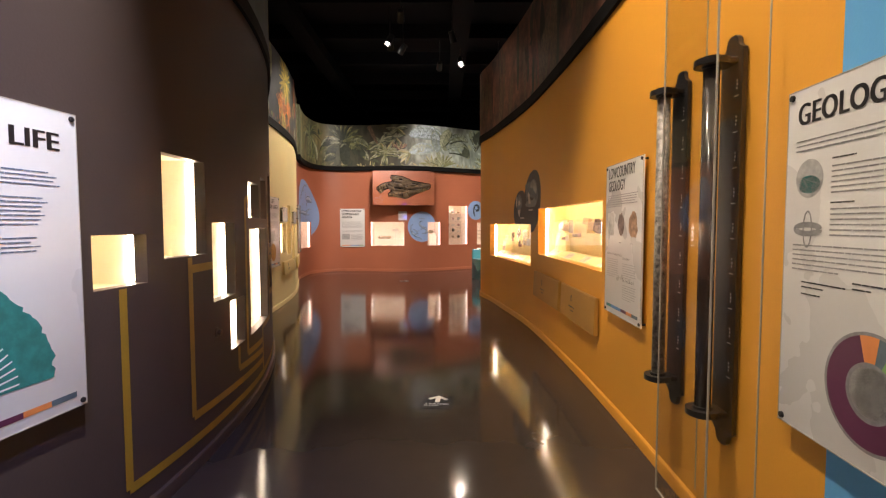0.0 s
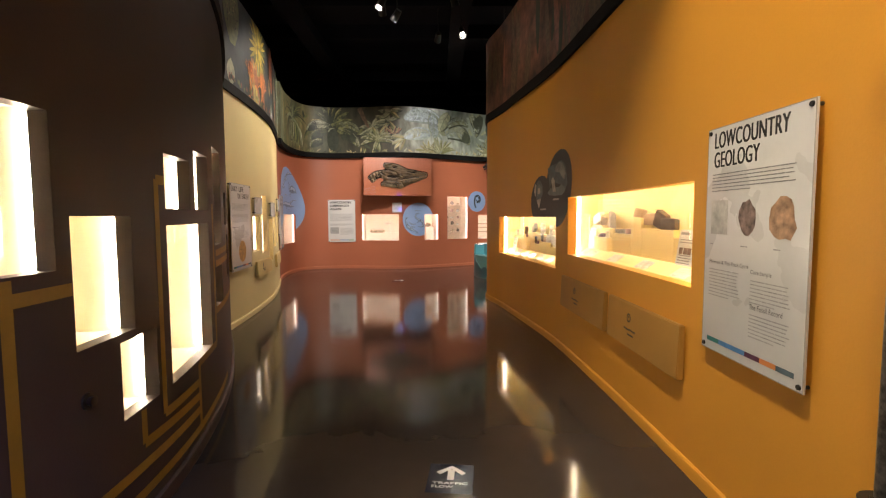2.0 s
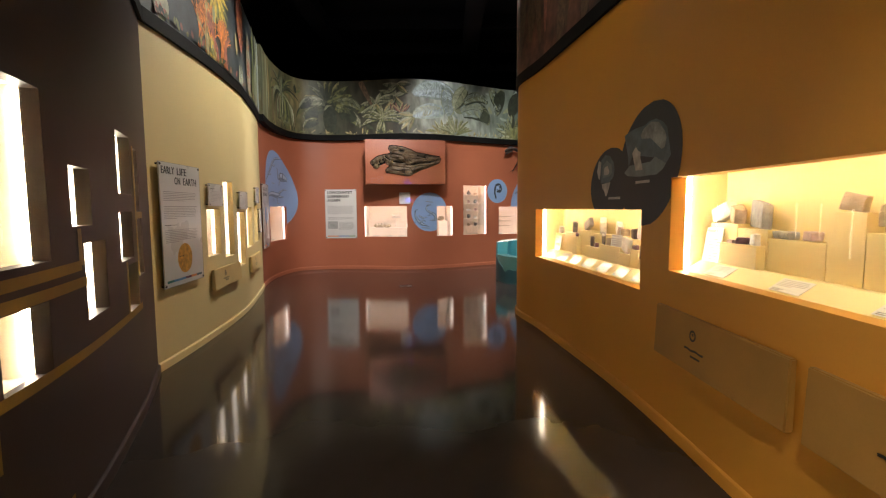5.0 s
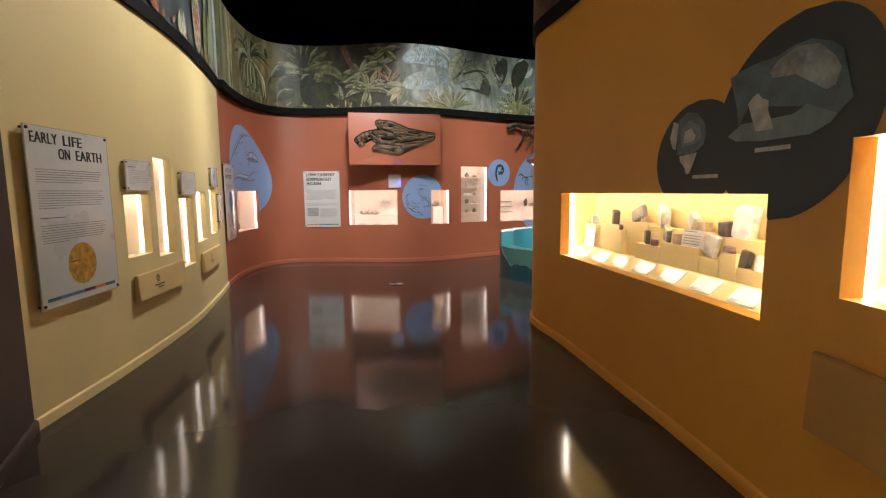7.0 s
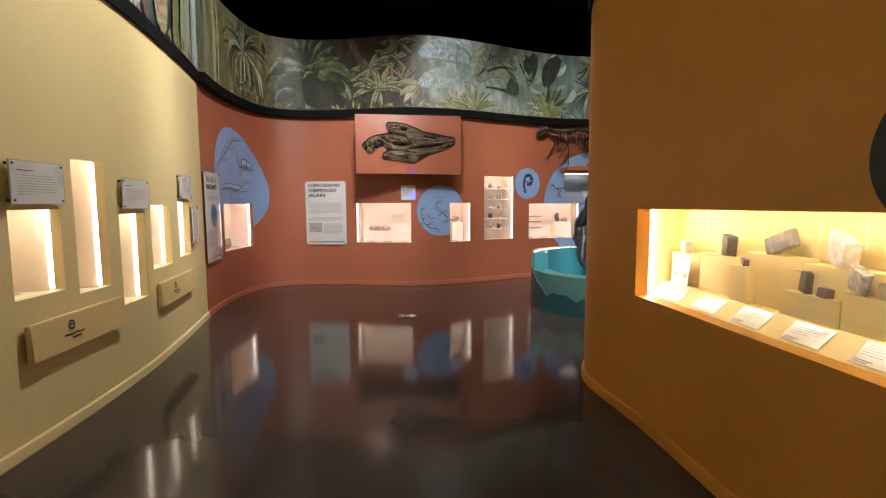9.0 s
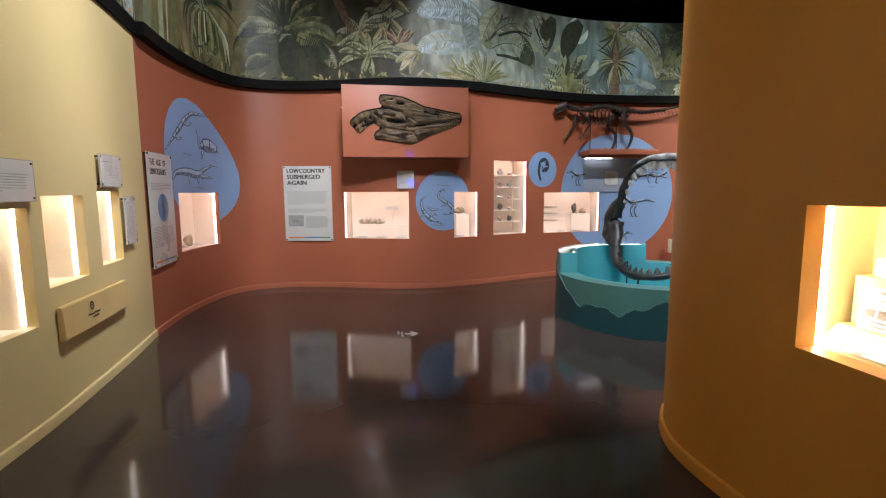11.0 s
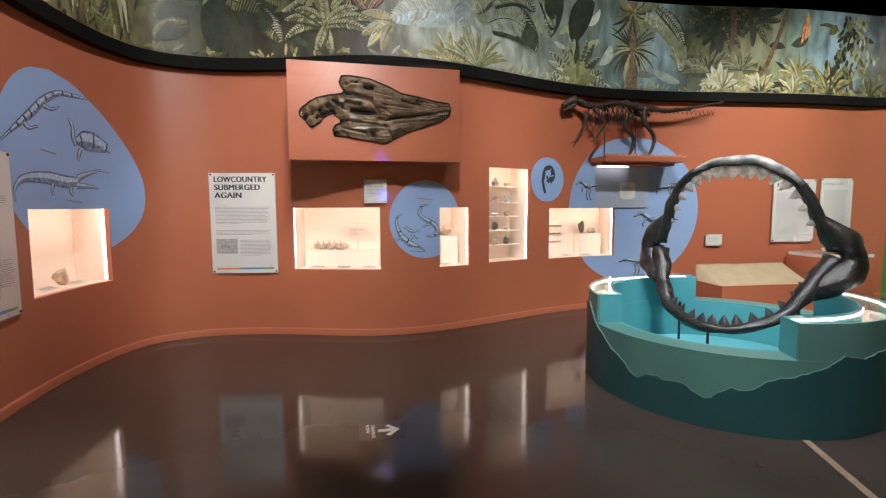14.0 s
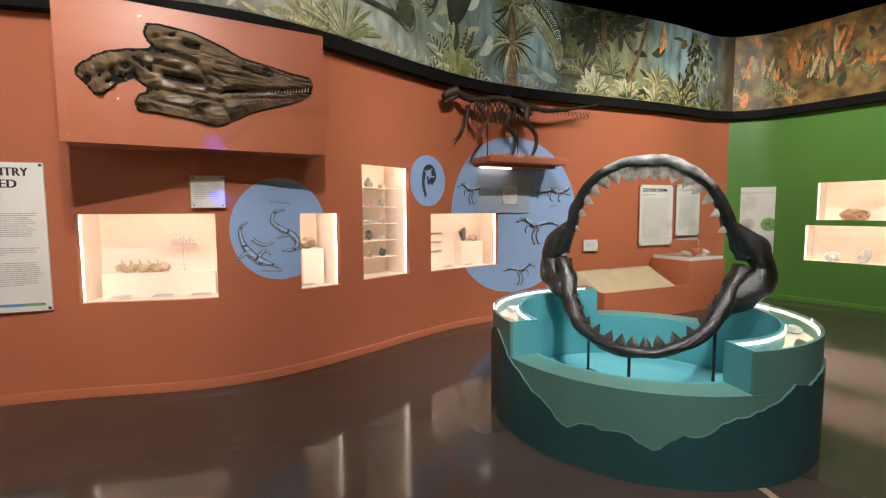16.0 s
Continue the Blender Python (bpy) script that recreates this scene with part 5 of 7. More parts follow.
PLESIOSAUR = [((0.007, 0.019, 0.034, 0.067, 0.072, 0.024, 0.005), [(5.43, 1.48), (5.36, 1.43), (5.37, 1.31), (5.43, 1.2), (5.52, 1.12), (5.62, 1.08), (5.71, 1.03)]), ((0.024, 0.034, 0.007), [(5.45, 1.33), (5.54, 1.27), (5.65, 1.28)]), ((0.029, 0.019, 0.005), [(5.41, 1.2), (5.36, 1.17), (5.32, 1.13)]), ((0.039, 0.024, 0.005), [(5.51, 1.16), (5.56, 1.21), (5.62, 1.17)])]
SERPENT = [((0.01, 0.025, 0.034, 0.049, 0.059, 0.054, 0.034, 0.007), [(5.76, 1.59), (5.67, 1.57), (5.64, 1.48), (5.72, 1.41), (5.83, 1.35), (5.88, 1.27), (5.83, 1.21), (5.72, 1.2)]), ((0.02, 0.015, 0.005), [(5.78, 1.35), (5.72, 1.34), (5.68, 1.32)]), ((0.02, 0.015, 0.005), [(5.84, 1.24), (5.89, 1.21), (5.92, 1.22)])]
QUADRUPED = [((0.02, 0.13), [(-0.5, -0.1), (-0.42, 0.05), (-0.2, 0.1)]), ((0.13, 0.16), [(-0.2, 0.1), (0.0, 0.12), (0.2, 0.05)]), ((0.1, 0.05), [(0.2, 0.05), (0.36, 0.1), (0.5, 0.18)]), ((0.06, 0.02), [(0.3, 0.06), (0.42, 0.02), (0.52, 0.0)]), ((0.07, 0.03), [(-0.12, 0.05), (-0.08, -0.1), (-0.02, -0.16)]), ((0.07, 0.03), [(0.16, 0.0), (0.15, -0.12), (0.22, -0.17)])]
BIPED = [((0.01, 0.07), [(-0.5, 0.05), (-0.3, 0.1), (-0.1, 0.08)]), ((0.07, 0.12), [(-0.1, 0.08), (0.05, 0.05), (0.15, 0.1)]), ((0.09, 0.03), [(0.15, 0.1), (0.3, 0.18), (0.45, 0.12)]), ((0.06, 0.02), [(-0.05, 0.03), (0.0, -0.15), (-0.06, -0.3)]), ((0.05, 0.02), [(0.03, 0.02), (0.1, -0.15), (0.04, -0.3)]), ((0.03, 0.01), [(0.2, 0.07), (0.26, -0.03), (0.24, -0.08)])]
CAPTION = [(0.02, [(-0.12, 0.0), (0.0, 0.0), (0.12, 0.0)])]
LINE_INK = surface("blue_black_drawing_ink", (0.030, 0.042, 0.065), 0.5, vary=0.4, scale=40, bump=0.0)
MID_INK = surface("blue_grey_drawing_wash", (0.15, 0.20, 0.30), 0.5, vary=0.6, scale=30, bump=0.0)
HALF_INK = surface("pale_drawing_highlight", (0.40, 0.50, 0.66), 0.5, vary=0.3, scale=40, bump=0.0)


def animal(parent, wall, s, z, scale, kind, flip=1):
    strokes(parent, wall, s, z, scale, [(tuple(0.95 * w for w in width), pts) for width, pts in kind], LINE_INK, 0.006, flip)
    strokes(parent, wall, s - 0.01 * scale * flip, z + 0.028 * scale, scale * 0.95, [(tuple(0.6 * w for w in width), pts) for width, pts in kind], HALF_INK, 0.0075, flip)
    bars = [(0.014, [(pts[1][0] + 0.035 * q - 0.05, pts[1][1] - 0.45 * max(width)), (pts[1][0] + 0.035 * q - 0.06, pts[1][1]), (pts[1][0] + 0.035 * q - 0.05, pts[1][1] + 0.45 * max(width))]) for width, pts in kind[:3] for q in range(4)]
    strokes(parent, wall, s, z, scale, bars, LINE_INK, 0.0085, flip)
    strokes(parent, wall, s, z, scale * 0.96, [(0.012, pts) for width, pts in kind], LINE_INK, 0.009, flip)
    strokes(parent, wall, s, z - 0.28 * scale, scale, CAPTION, GREY_INK, 0.006)


def drawn(parent, runs, material, out, thin=1.0, up=0.0):
    for widths, pts in runs:
        line = spline([(a, b, 0) for a, b in pts], 5)
        wide = np.interp(np.linspace(0, 1, len(line)), np.linspace(0, 1, len(widths)), widths)
        bm = bmesh.new()
        ribbon(bm, [(q.x, q.y + up * w) for q, w in zip(line, wide)], [thin * float(w) for w in wide], lambda a, b: NORTH.at(a, b, out))
        part("ink_line", bm, material, parent)
        out += 0.00006


def creature(parent, runs, bands, caption):
    """A shaded pencil drawing of an animal: dark outline, grey body, lit back, dark bands."""
    drawn(parent, [([w + 0.007 for w in widths], pts) for widths, pts in runs], LINE_INK, 0.0060)
    drawn(parent, runs, MID_INK, 0.0068)
    drawn(parent, runs, HALF_INK, 0.0076, 0.45, 0.17)
    widths, pts = runs[0]
    line = spline([(a, b, 0) for a, b in pts], 8)
    for k in range(bands):
        i = int((0.18 + 0.68 * k / max(1, bands - 1)) * (len(line) - 2))
        d = (line[i + 1] - line[i]).normalized()
        w = float(np.interp(i / (len(line) - 1), np.linspace(0, 1, len(widths)), widths)) * 0.48
        drawn(parent, [((0.014, 0.020, 0.012), [(line[i].x - d.y * w, line[i].y + d.x * w), (line[i].x + 0.008, line[i].y), (line[i].x + d.y * w * 0.7, line[i].y - d.x * w * 0.7)])], LINE_INK, 0.0084)
    x, z = caption
    drawn(parent, [((0.012, 0.012, 0.012), [(x - 0.10, z + 0.01), (x, z), (x + 0.10, z - 0.01)])], GREY_INK, 0.006)


oval = painted("painted_oval", NORTH, egg(1.52, 1.95, 0.88, 0.83, -0.18, 0.12), 1.12, 2.78, OVAL_BLUE, [NORTH_CASES[0]], "powder blue painted egg shape with drawings of reptiles")
creature(oval, LIZARD, 9, (1.26, 2.06))
creature(oval, TURTLE, 3, (1.93, 1.94))
creature(oval, CROC, 0, (1.55, 1.63))
oval = painted("painted_oval", NORTH, egg(5.73, 1.41, 0.46, 0.48), 0.93, 1.89, OVAL_BLUE, [NORTH_CASES[2]], "powder blue painted circle with drawings of swimming reptiles")
creature(oval, PLESIOSAUR, 4, (5.62, 1.02))
creature(oval, SERPENT, 3, (5.72, 1.66))
oval = painted("painted_oval", NORTH, egg(7.71, 1.945, 0.31, 0.315), 1.63, 2.26, OVAL_BLUE, [NORTH_CASES[3]], "small powder blue painted circle with a shell drawing")
strokes(oval, NORTH, 7.71, 1.96, 0.42, [((0.10, 0.22), [(-0.1, -0.5), (-0.2, -0.1), (-0.1, 0.3), (0.15, 0.35), (0.25, 0.1), (0.1, -0.1)]), ((0.16, 0.05), [(0.1, -0.1), (0.0, -0.05), (-0.02, 0.1)])], LINE_INK)
strokes(oval, NORTH, 7.71, 1.96, 0.42, [(0.03, [(-0.16, -0.1), (-0.02, -0.02)]), (0.03, [(-0.12, 0.25), (0.0, 0.15)]), (0.03, [(0.15, 0.33), (0.08, 0.18)]), (0.03, [(0.27, 0.1), (0.12, 0.08)])], HALF_INK, 0.008)
oval = painted("painted_oval", NORTH, egg(9.25, 1.50, 1.12, 1.12), 0.38, 2.62, OVAL_BLUE, [NORTH_CASES[4]], "large powder blue painted circle with dinosaur drawings")
animal(oval, NORTH, 8.50, 1.82, 0.55, BIPED, -1)
animal(oval, NORTH, 9.95, 1.80, 0.60, QUADRUPED)
animal(oval, NORTH, 9.65, 1.30, 0.80, BIPED, -1)
animal(oval, NORTH, 9.35, 0.66, 0.62, BIPED)

dark = painted("painted_oval", EAST, egg(8.39, 1.81, 0.445, 0.44, 0.06, -0.05), 1.37, 2.25, OVAL_DARK, EAST_CASES, "dark slate painted oval with an abstract map print")


def cutout(parent, wall, outline, material, out, label=""):
    """A flat print with an irregular outline of (s, z) points, on the wall."""
    bm = bmesh.new()
    bm.faces.new([bm.verts.new(wall.at(a, z, out)) for a, z in outline])
    bmesh.ops.triangulate(bm, faces=bm.faces)
    part("print", bm, material, parent, label)


cutout(dark, EAST, [(8.02, 2.07), (8.10, 2.09), (8.20, 2.10), (8.33, 2.10), (8.41, 2.12), (8.50, 2.12), (8.60, 2.08), (8.65, 2.04), (8.63, 1.98), (8.64, 1.92), (8.71, 1.85), (8.65, 1.80), (8.52, 1.85), (8.46, 1.94), (8.42, 2.0), (8.25, 2.01), (8.20, 1.96), (8.10, 1.82), (8.08, 1.92), (8.11, 1.97), (8.09, 2.03)], SLATE, 0.006, "blue grey continent print")
cutout(dark, EAST, [(8.03, 1.78), (8.09, 1.75), (8.27, 1.735), (8.53, 1.735), (8.62, 1.77), (8.65, 1.80), (8.50, 1.86), (8.43, 1.83), (8.32, 1.80), (8.12, 1.83)], SHALLOW, 0.0065, "pale blue grey print")
cutout(dark, EAST, [(8.28, 2.04), (8.33, 2.08), (8.43, 2.11), (8.54, 2.09), (8.62, 2.02), (8.65, 1.97), (8.63, 1.91), (8.59, 1.90), (8.55, 1.95), (8.49, 2.0), (8.39, 2.02), (8.30, 2.01)], LAND, 0.008, "grey green land print")
cutout(dark, EAST, [(8.16, 1.92), (8.19, 1.945), (8.22, 1.96), (8.25, 1.93), (8.29, 1.915), (8.29, 1.87), (8.31, 1.83), (8.33, 1.78), (8.22, 1.785), (8.19, 1.85)], PALE_PRINT, 0.009, "pale grey print")
bm = EAST.bent_box(bmesh.new(), 8.22, 8.43, 1.685, 1.705, 0.005, 0.0065)
part("caption", bm, PALE_INK, dark)
dark2 = painted("painted_oval", EAST, egg(7.76, 1.70, 0.365, 0.31, 0.02), 1.42, 2.01, OVAL_DARK, EAST_CASES, "smaller dark slate painted oval with a layered print", 0.002)
cutout(dark2, EAST, [(7.60, 1.92), (7.68, 1.958), (7.77, 1.943), (7.84, 1.88), (7.86, 1.82), (7.84, 1.76), (7.77, 1.725), (7.68, 1.716), (7.60, 1.721), (7.61, 1.80)], SLATE, 0.006, "blue grey outer layer print")
cutout(dark2, EAST, [(7.64, 1.87), (7.71, 1.912), (7.80, 1.867), (7.82, 1.806), (7.77, 1.772), (7.64, 1.762), (7.63, 1.81)], SHALLOW, 0.007)
cutout(dark2, EAST, [(7.67, 1.85), (7.73, 1.863), (7.77, 1.815), (7.75, 1.785), (7.66, 1.785)], PALE_PRINT, 0.008, "pale grey print")
cutout(dark2, EAST, [(7.56, 1.922), (7.61, 1.902), (7.59, 1.75), (7.56, 1.762), (7.53, 1.823)], PALE_PRINT, 0.0085)
cutout(dark2, EAST, [(7.63, 1.71), (7.79, 1.722), (7.77, 1.671), (7.73, 1.606), (7.70, 1.602), (7.68, 1.653), (7.64, 1.676)], PALE_PRINT, 0.0085)
bm = EAST.bent_box(bmesh.new(), 7.76, 7.97, 1.575, 1.595, 0.005, 0.0065)
part("caption", bm, PALE_INK, dark2)

lines_thing = thing("painted_lines", pose(0, 0, 0), "mustard yellow lines painted on the dark brown wall", "painted lines")
for k, pts in enumerate((
        [(3.78, 1.19), (3.78, 0.20), (5.85, 0.14), (6.9, 0.16)],
        [(4.35, 1.30), (4.35, 0.33), (5.86, 0.26)],
        [(4.35, 1.23), (4.64, 1.23)],
        [(5.40, 1.70), (5.31, 1.70), (5.31, 0.46), (5.85, 0.44)],
        [(5.09, 0.57), (5.09, 0.40), (5.85, 0.35)],
        [(5.86, 0.12), (5.86, 0.56), (6.37, 0.56), (6.37, 0.80)],
        [(6.37, 1.60), (6.37, 0.80), (8.5, 0.78)],
        [(6.45, 1.23), (7.16, 1.235), (7.16, 1.42)],
        [(6.45, 1.15), (7.22, 1.15)],
        [(8.04, 1.16), (8.04, 0.79)], [(8.43, 1.98), (8.43, 1.02)], [(8.43, 1.47), (8.7, 1.47)])):
    bm = bmesh.new()
    for (s0, z0), (s1, z1) in zip(pts, pts[1:]):
        n = max(2, int(abs(s1 - s0) / 0.1) + 2)
        ribbon(bm, [(s0 + (s1 - s0) * j / (n - 1), z0 + (z1 - z0) * j / (n - 1)) for j in range(n)], 0.05, lambda a, b: WEST.at(a, b, 0.003 + 0.0002 * k))
    part("line", bm, YELLOW_LINE, lines_thing)
knob = thing("wall_knob", WEST.face(4.69, 0.77), "small round dark bronze knob on the brown wall", "knob")
part("rose", rod(bmesh.new(), (0, 0, 0), (0, 0, 0.008), 0.035, sides=20), KNOB, knob)
part("grip", rod(bmesh.new(), (0, 0, 0.008), (0, 0, 0.03), 0.016, 0.022, 16), KNOB, knob)


# ---- printed panels ----
def panel(wall, s0, s1, z0, z1, label, title=(), blocks=(), pictures=(), stripe=(), out=0.03, name="info_panel", small=()):
    """A laminated panel on four stand-offs. blocks: x, y, w, rows, ink; pictures: shape, x, y, w, h, ink; all in metres from the lower left corner."""
    w, h = s1 - s0, z1 - z0
    m = wall.face((s0 + s1) / 2, z0, out) @ pose(-w / 2, 0, 0)
    ob = thing(name, m, label, "sign", "printed panels")
    board = part("board", boxed(0, 0, 0, w, h, 0.010, bevel=0.002), BOARD, ob)
    bm = bmesh.new()
    for a in ((0, 0, w, 0.004), (0, h - 0.004, w, h), (0, 0, 0.004, h), (w - 0.004, 0, w, h)):
        box(bm, a[0], a[1], 0.0102, a[2], a[3], 0.0112)
    part("rim", bm, BOARD_EDGE, board)
    for x in (0.022, w - 0.022):
        for y in (0.022, h - 0.022):
            bm = rod(bmesh.new(), (x, y, -out), (x, y, 0.0), 0.008, sides=10)
            cap = 0.012 if w > 0.6 else 0.007
            rod(bm, (x, y, 0.010), (x, y, 0.017), cap, cap * 0.85, 12)
            part("bolt", bm, BLACK_METAL, board)
    for words, x, y, wide, tall in title:
        for word in words.split():
            lettering(word, x, y, 0.0114, wide * len(word) / len(words), tall, INK, ob)
            x += wide * (len(word) + 1) / len(words)
    for words, x, y in small:
        lettering(words, x, y, 0.0114, 0.0125 * len(words), 0.024, INK, ob, "subheading", 0.0, False)
    for x, y, bw, rows, ink in blocks:
        rr = random.Random(int(x * 100 + y * 1000))
        bm = bmesh.new()
        for k in range(rows):
            long = bw * (rr.uniform(0.9, 1.0) if k < rows - 1 else rr.uniform(0.3, 0.7))
            yy, xx = y - k * 0.0165, x
            while xx < x + long:
                step = min(rr.uniform(0.02, 0.06), x + long - xx)
                box(bm, xx, yy - 0.0024, 0.0106, xx + step - 0.0035, yy + 0.0024, 0.0113)
                xx += step
        part("text", bm, ink, ob)
    for shape, x, y, pw, ph, ink in pictures:
        bm = bmesh.new()
        if shape == "disc":
            disc(bm, x, y, 0.0114, pw / 2, ph / 2)
        elif shape == "box":
            box(bm, x, y, 0.0104, x + pw, y + ph, 0.0114)
        elif shape == "ring":
            ribbon(bm, [(x + pw / 2 * math.cos(a * 0.2094), y + ph / 2 * math.sin(a * 0.2094)) for a in range(31)], pw * 0.16, lambda a, b: Vector((a, b, 0.0118)))
        elif shape == "wheel":
            turn = 62.0
            for share, paint in ((24, ORANGE_INK), (16, SLATE), (16, GREEN_INK), (40, TEAL_INK), (30, BLUE_INK), (234, PLUM_INK)):
                sector = bmesh.new()
                n = max(2, share // 6)
                arcs = [(math.radians(105 - turn + 62 - share * k / n)) for k in range(n + 1)]
                edge = [[sector.verts.new((x + r * math.cos(a), y + r * math.sin(a), 0.0118)) for r in (pw * 0.25, pw * 0.47)] for a in arcs]
                for p, q in zip(edge, edge[1:]):
                    sector.faces.new((p[0], p[1], q[1], q[0]))
                part("colour_sector", sector, paint, ob)
                turn += share
            disc(bm, x, y, 0.0114, pw / 2, ph / 2)
        elif shape == "fan":
            for k in range(15):
                a = math.pi * (0.02 + 0.5 * k / 14)
                ray = bmesh.new()
                ribbon(ray, [(x + 0.05 * math.cos(a), y + 0.05 * math.sin(a)), (x + pw * 0.66 * math.cos(a), y + ph * 0.66 * math.sin(a))], [0.010, 0.006], lambda a, b: Vector((a, b, 0.0128)))
                part("branch", ray, ink, ob)
            bm.free()
            continue
        elif shape == "dome":
            rr = random.Random(3)
            vs = [bm.verts.new((x, y, 0.0116))] + [bm.verts.new((x + pw * (1 + 0.03 * rr.uniform(-1, 1)) * math.cos(math.pi * 0.5 * k / 40), y + ph * (1 + 0.03 * rr.uniform(-1, 1)) * math.sin(math.pi * 0.5 * k / 40), 0.0116)) for k in range(41)]
            bm.faces.new(vs)
        elif shape == "blob":
            rr = random.Random(int(x * 1000))
            vs = [bm.verts.new((x + pw / 2 * rr.uniform(0.75, 1.05) * math.cos(k * 0.45), y + ph / 2 * rr.uniform(0.75, 1.05) * math.sin(k * 0.45), 0.0114)) for k in range(14)]
            bm.faces.new(vs)
        part("picture", bm, ink, ob)
    if stripe:
        x, step = 0.05, (w - 0.1) / len(stripe)
        for k, ink in enumerate(stripe):
            part("colour_bar", boxed(x + k * step, 0.045, 0.0104, x + (k + 1) * step, 0.068, 0.0114), ink, ob)
    return ob


STRIPE = (TEAL_INK, BLUE_INK, BLUE_INK, PLUM_INK, ORANGE_INK, SLATE)
B_STRIPE = (ORANGE_INK, ORANGE_INK, BLUE_INK, BLUE_INK, GREEN_INK)
panel(WEST, 2.74, 3.51, 0.74, 1.95, "white printed panel with a green tree diagram on the dark wall", (("OF LIFE", 0.345, 1.05, 0.345, 0.068),), [(0.05, 0.96, 0.64, 5, BLUE_GREY_INK), (0.05, 0.86, 0.60, 8, BLUE_GREY_INK), (0.05, 0.71, 0.56, 5, BLUE_GREY_INK)], [("dome", 0.21, 0.16, 0.42, 0.42, TEAL_INK), ("fan", 0.21, 0.16, 0.42, 0.42, WHITE_INK)], STRIPE)
panel(EAST, 13.38, 14.15, 0.78, 1.96, "white printed geology panel with an atom and a colour wheel", (("GEOLOGY", 0.055, 1.055, 0.42, 0.072),), [(0.05, 1.0, 0.66, 3, GREY_INK), (0.22, 0.925, 0.26, 1, INK), (0.22, 0.90, 0.5, 6, GREY_INK), (0.22, 0.785, 0.22, 1, INK), (0.22, 0.765, 0.5, 6, GREY_INK), (0.05, 0.645, 0.66, 6, GREY_INK), (0.10, 0.52, 0.2, 2, INK), (0.32, 0.54, 0.2, 2, INK), (0.10, 0.48, 0.14, 1, INK)], [("disc", 0.12, 0.87, 0.13, 0.13, PALE_INK), ("disc", 0.12, 0.85, 0.10, 0.06, TEAL_INK), ("ring", 0.12, 0.70, 0.12, 0.03, GREY_INK), ("ring", 0.12, 0.70, 0.04, 0.12, GREY_INK), ("wheel", 0.40, 0.235, 0.35, 0.35, GREY_INK), ("disc", 0.40, 0.235, 0.15, 0.15, PALE_PRINT)])
panel(EAST, 11.31, 12.03, 0.81, 1.945, "white printed panel with three mineral pictures on the orange wall", (("LOWCOUNTRY", 0.06, 1.03, 0.53, 0.080), ("GEOLOGY", 0.06, 0.934, 0.35, 0.078)), [(0.05, 0.90, 0.60, 6, GREY_INK), (0.05, 0.42, 0.26, 9, PALE_INK), (0.38, 0.40, 0.26, 7, PALE_INK), (0.38, 0.245, 0.26, 7, PALE_INK), (0.05, 0.55, 0.08, 1, GREY_INK), (0.30, 0.55, 0.1, 1, GREY_INK), (0.52, 0.55, 0.1, 1, GREY_INK)], [("box", 0.05, 0.60, 0.14, 0.17, PALE_PRINT), ("blob", 0.34, 0.68, 0.14, 0.19, ROCK_PRINT), ("blob", 0.57, 0.68, 0.17, 0.22, TAN_PRINT)], STRIPE, small=(("Minerals & The Rock Cycle", 0.05, 0.445), ("Core Sample", 0.38, 0.425), ("The Fossil Record", 0.38, 0.27)))
panel(LIFE, 0.11, 0.93, 0.76, 1.96, "white printed panel with an amber picture on the cream wall", (("EARLY LIFE", 0.04, 1.09, 0.49, 0.070), ("ON EARTH", 0.28, 0.995, 0.46, 0.072)), [(0.06, 0.92, 0.68, 6, GREY_INK), (0.06, 0.78, 0.68, 8, GREY_INK), (0.06, 0.60, 0.4, 1, INK), (0.06, 0.55, 0.68, 8, GREY_INK)], [("disc", 0.42, 0.26, 0.30, 0.30, AMBER), ("box", 0.30, 0.28, 0.1, 0.008, INK)], STRIPE)
panel(NORTH, 0.01, 0.74, 0.74, 2.00, "white printed panel with a round blue picture on the terracotta wall", (("THE AGE OF", 0.06, 1.12, 0.47, 0.068), ("DINOSAURS", 0.06, 1.02, 0.47, 0.068)), [(0.06, 0.92, 0.6, 5, GREY_INK), (0.06, 0.44, 0.62, 14, GREY_INK)], [("disc", 0.37, 0.65, 0.32, 0.32, BLUE_INK), ("blob", 0.38, 0.65, 0.14, 0.26, TAN_PRINT)], B_STRIPE)
panel(NORTH, 3.11, 3.89, 0.77, 1.98, "white printed panel with a small animal drawing on the terracotta wall", (("LOWCOUNTRY", 0.06, 1.10, 0.62, 0.066), ("SUBMERGED", 0.06, 1.005, 0.54, 0.066), ("AGAIN", 0.06, 0.91, 0.32, 0.066)), [(0.06, 0.80, 0.66, 13, GREY_INK), (0.06, 0.52, 0.66, 4, GREY_INK), (0.34, 0.40, 0.38, 12, GREY_INK)], [("box", 0.06, 0.24, 0.25, 0.18, PALE_INK), ("blob", 0.18, 0.33, 0.18, 0.05, GREY_INK)], B_STRIPE)
panel(NORTH, 11.60, 12.36, 0.98, 1.98, "white printed panel of close text on the terracotta wall", (("EXTINCTION", 0.06, 0.88, 0.55, 0.062),), [(0.06, 0.84, 0.3, 2, INK), (0.06, 0.78, 0.64, 40, PALE_INK)])
panel(NORTH, 12.47, 13.12, 1.12, 2.0, "white printed panel of close text beside the green wall", (), [(0.06, 0.80, 0.4, 3, INK), (0.06, 0.68, 0.5, 34, PALE_INK)])
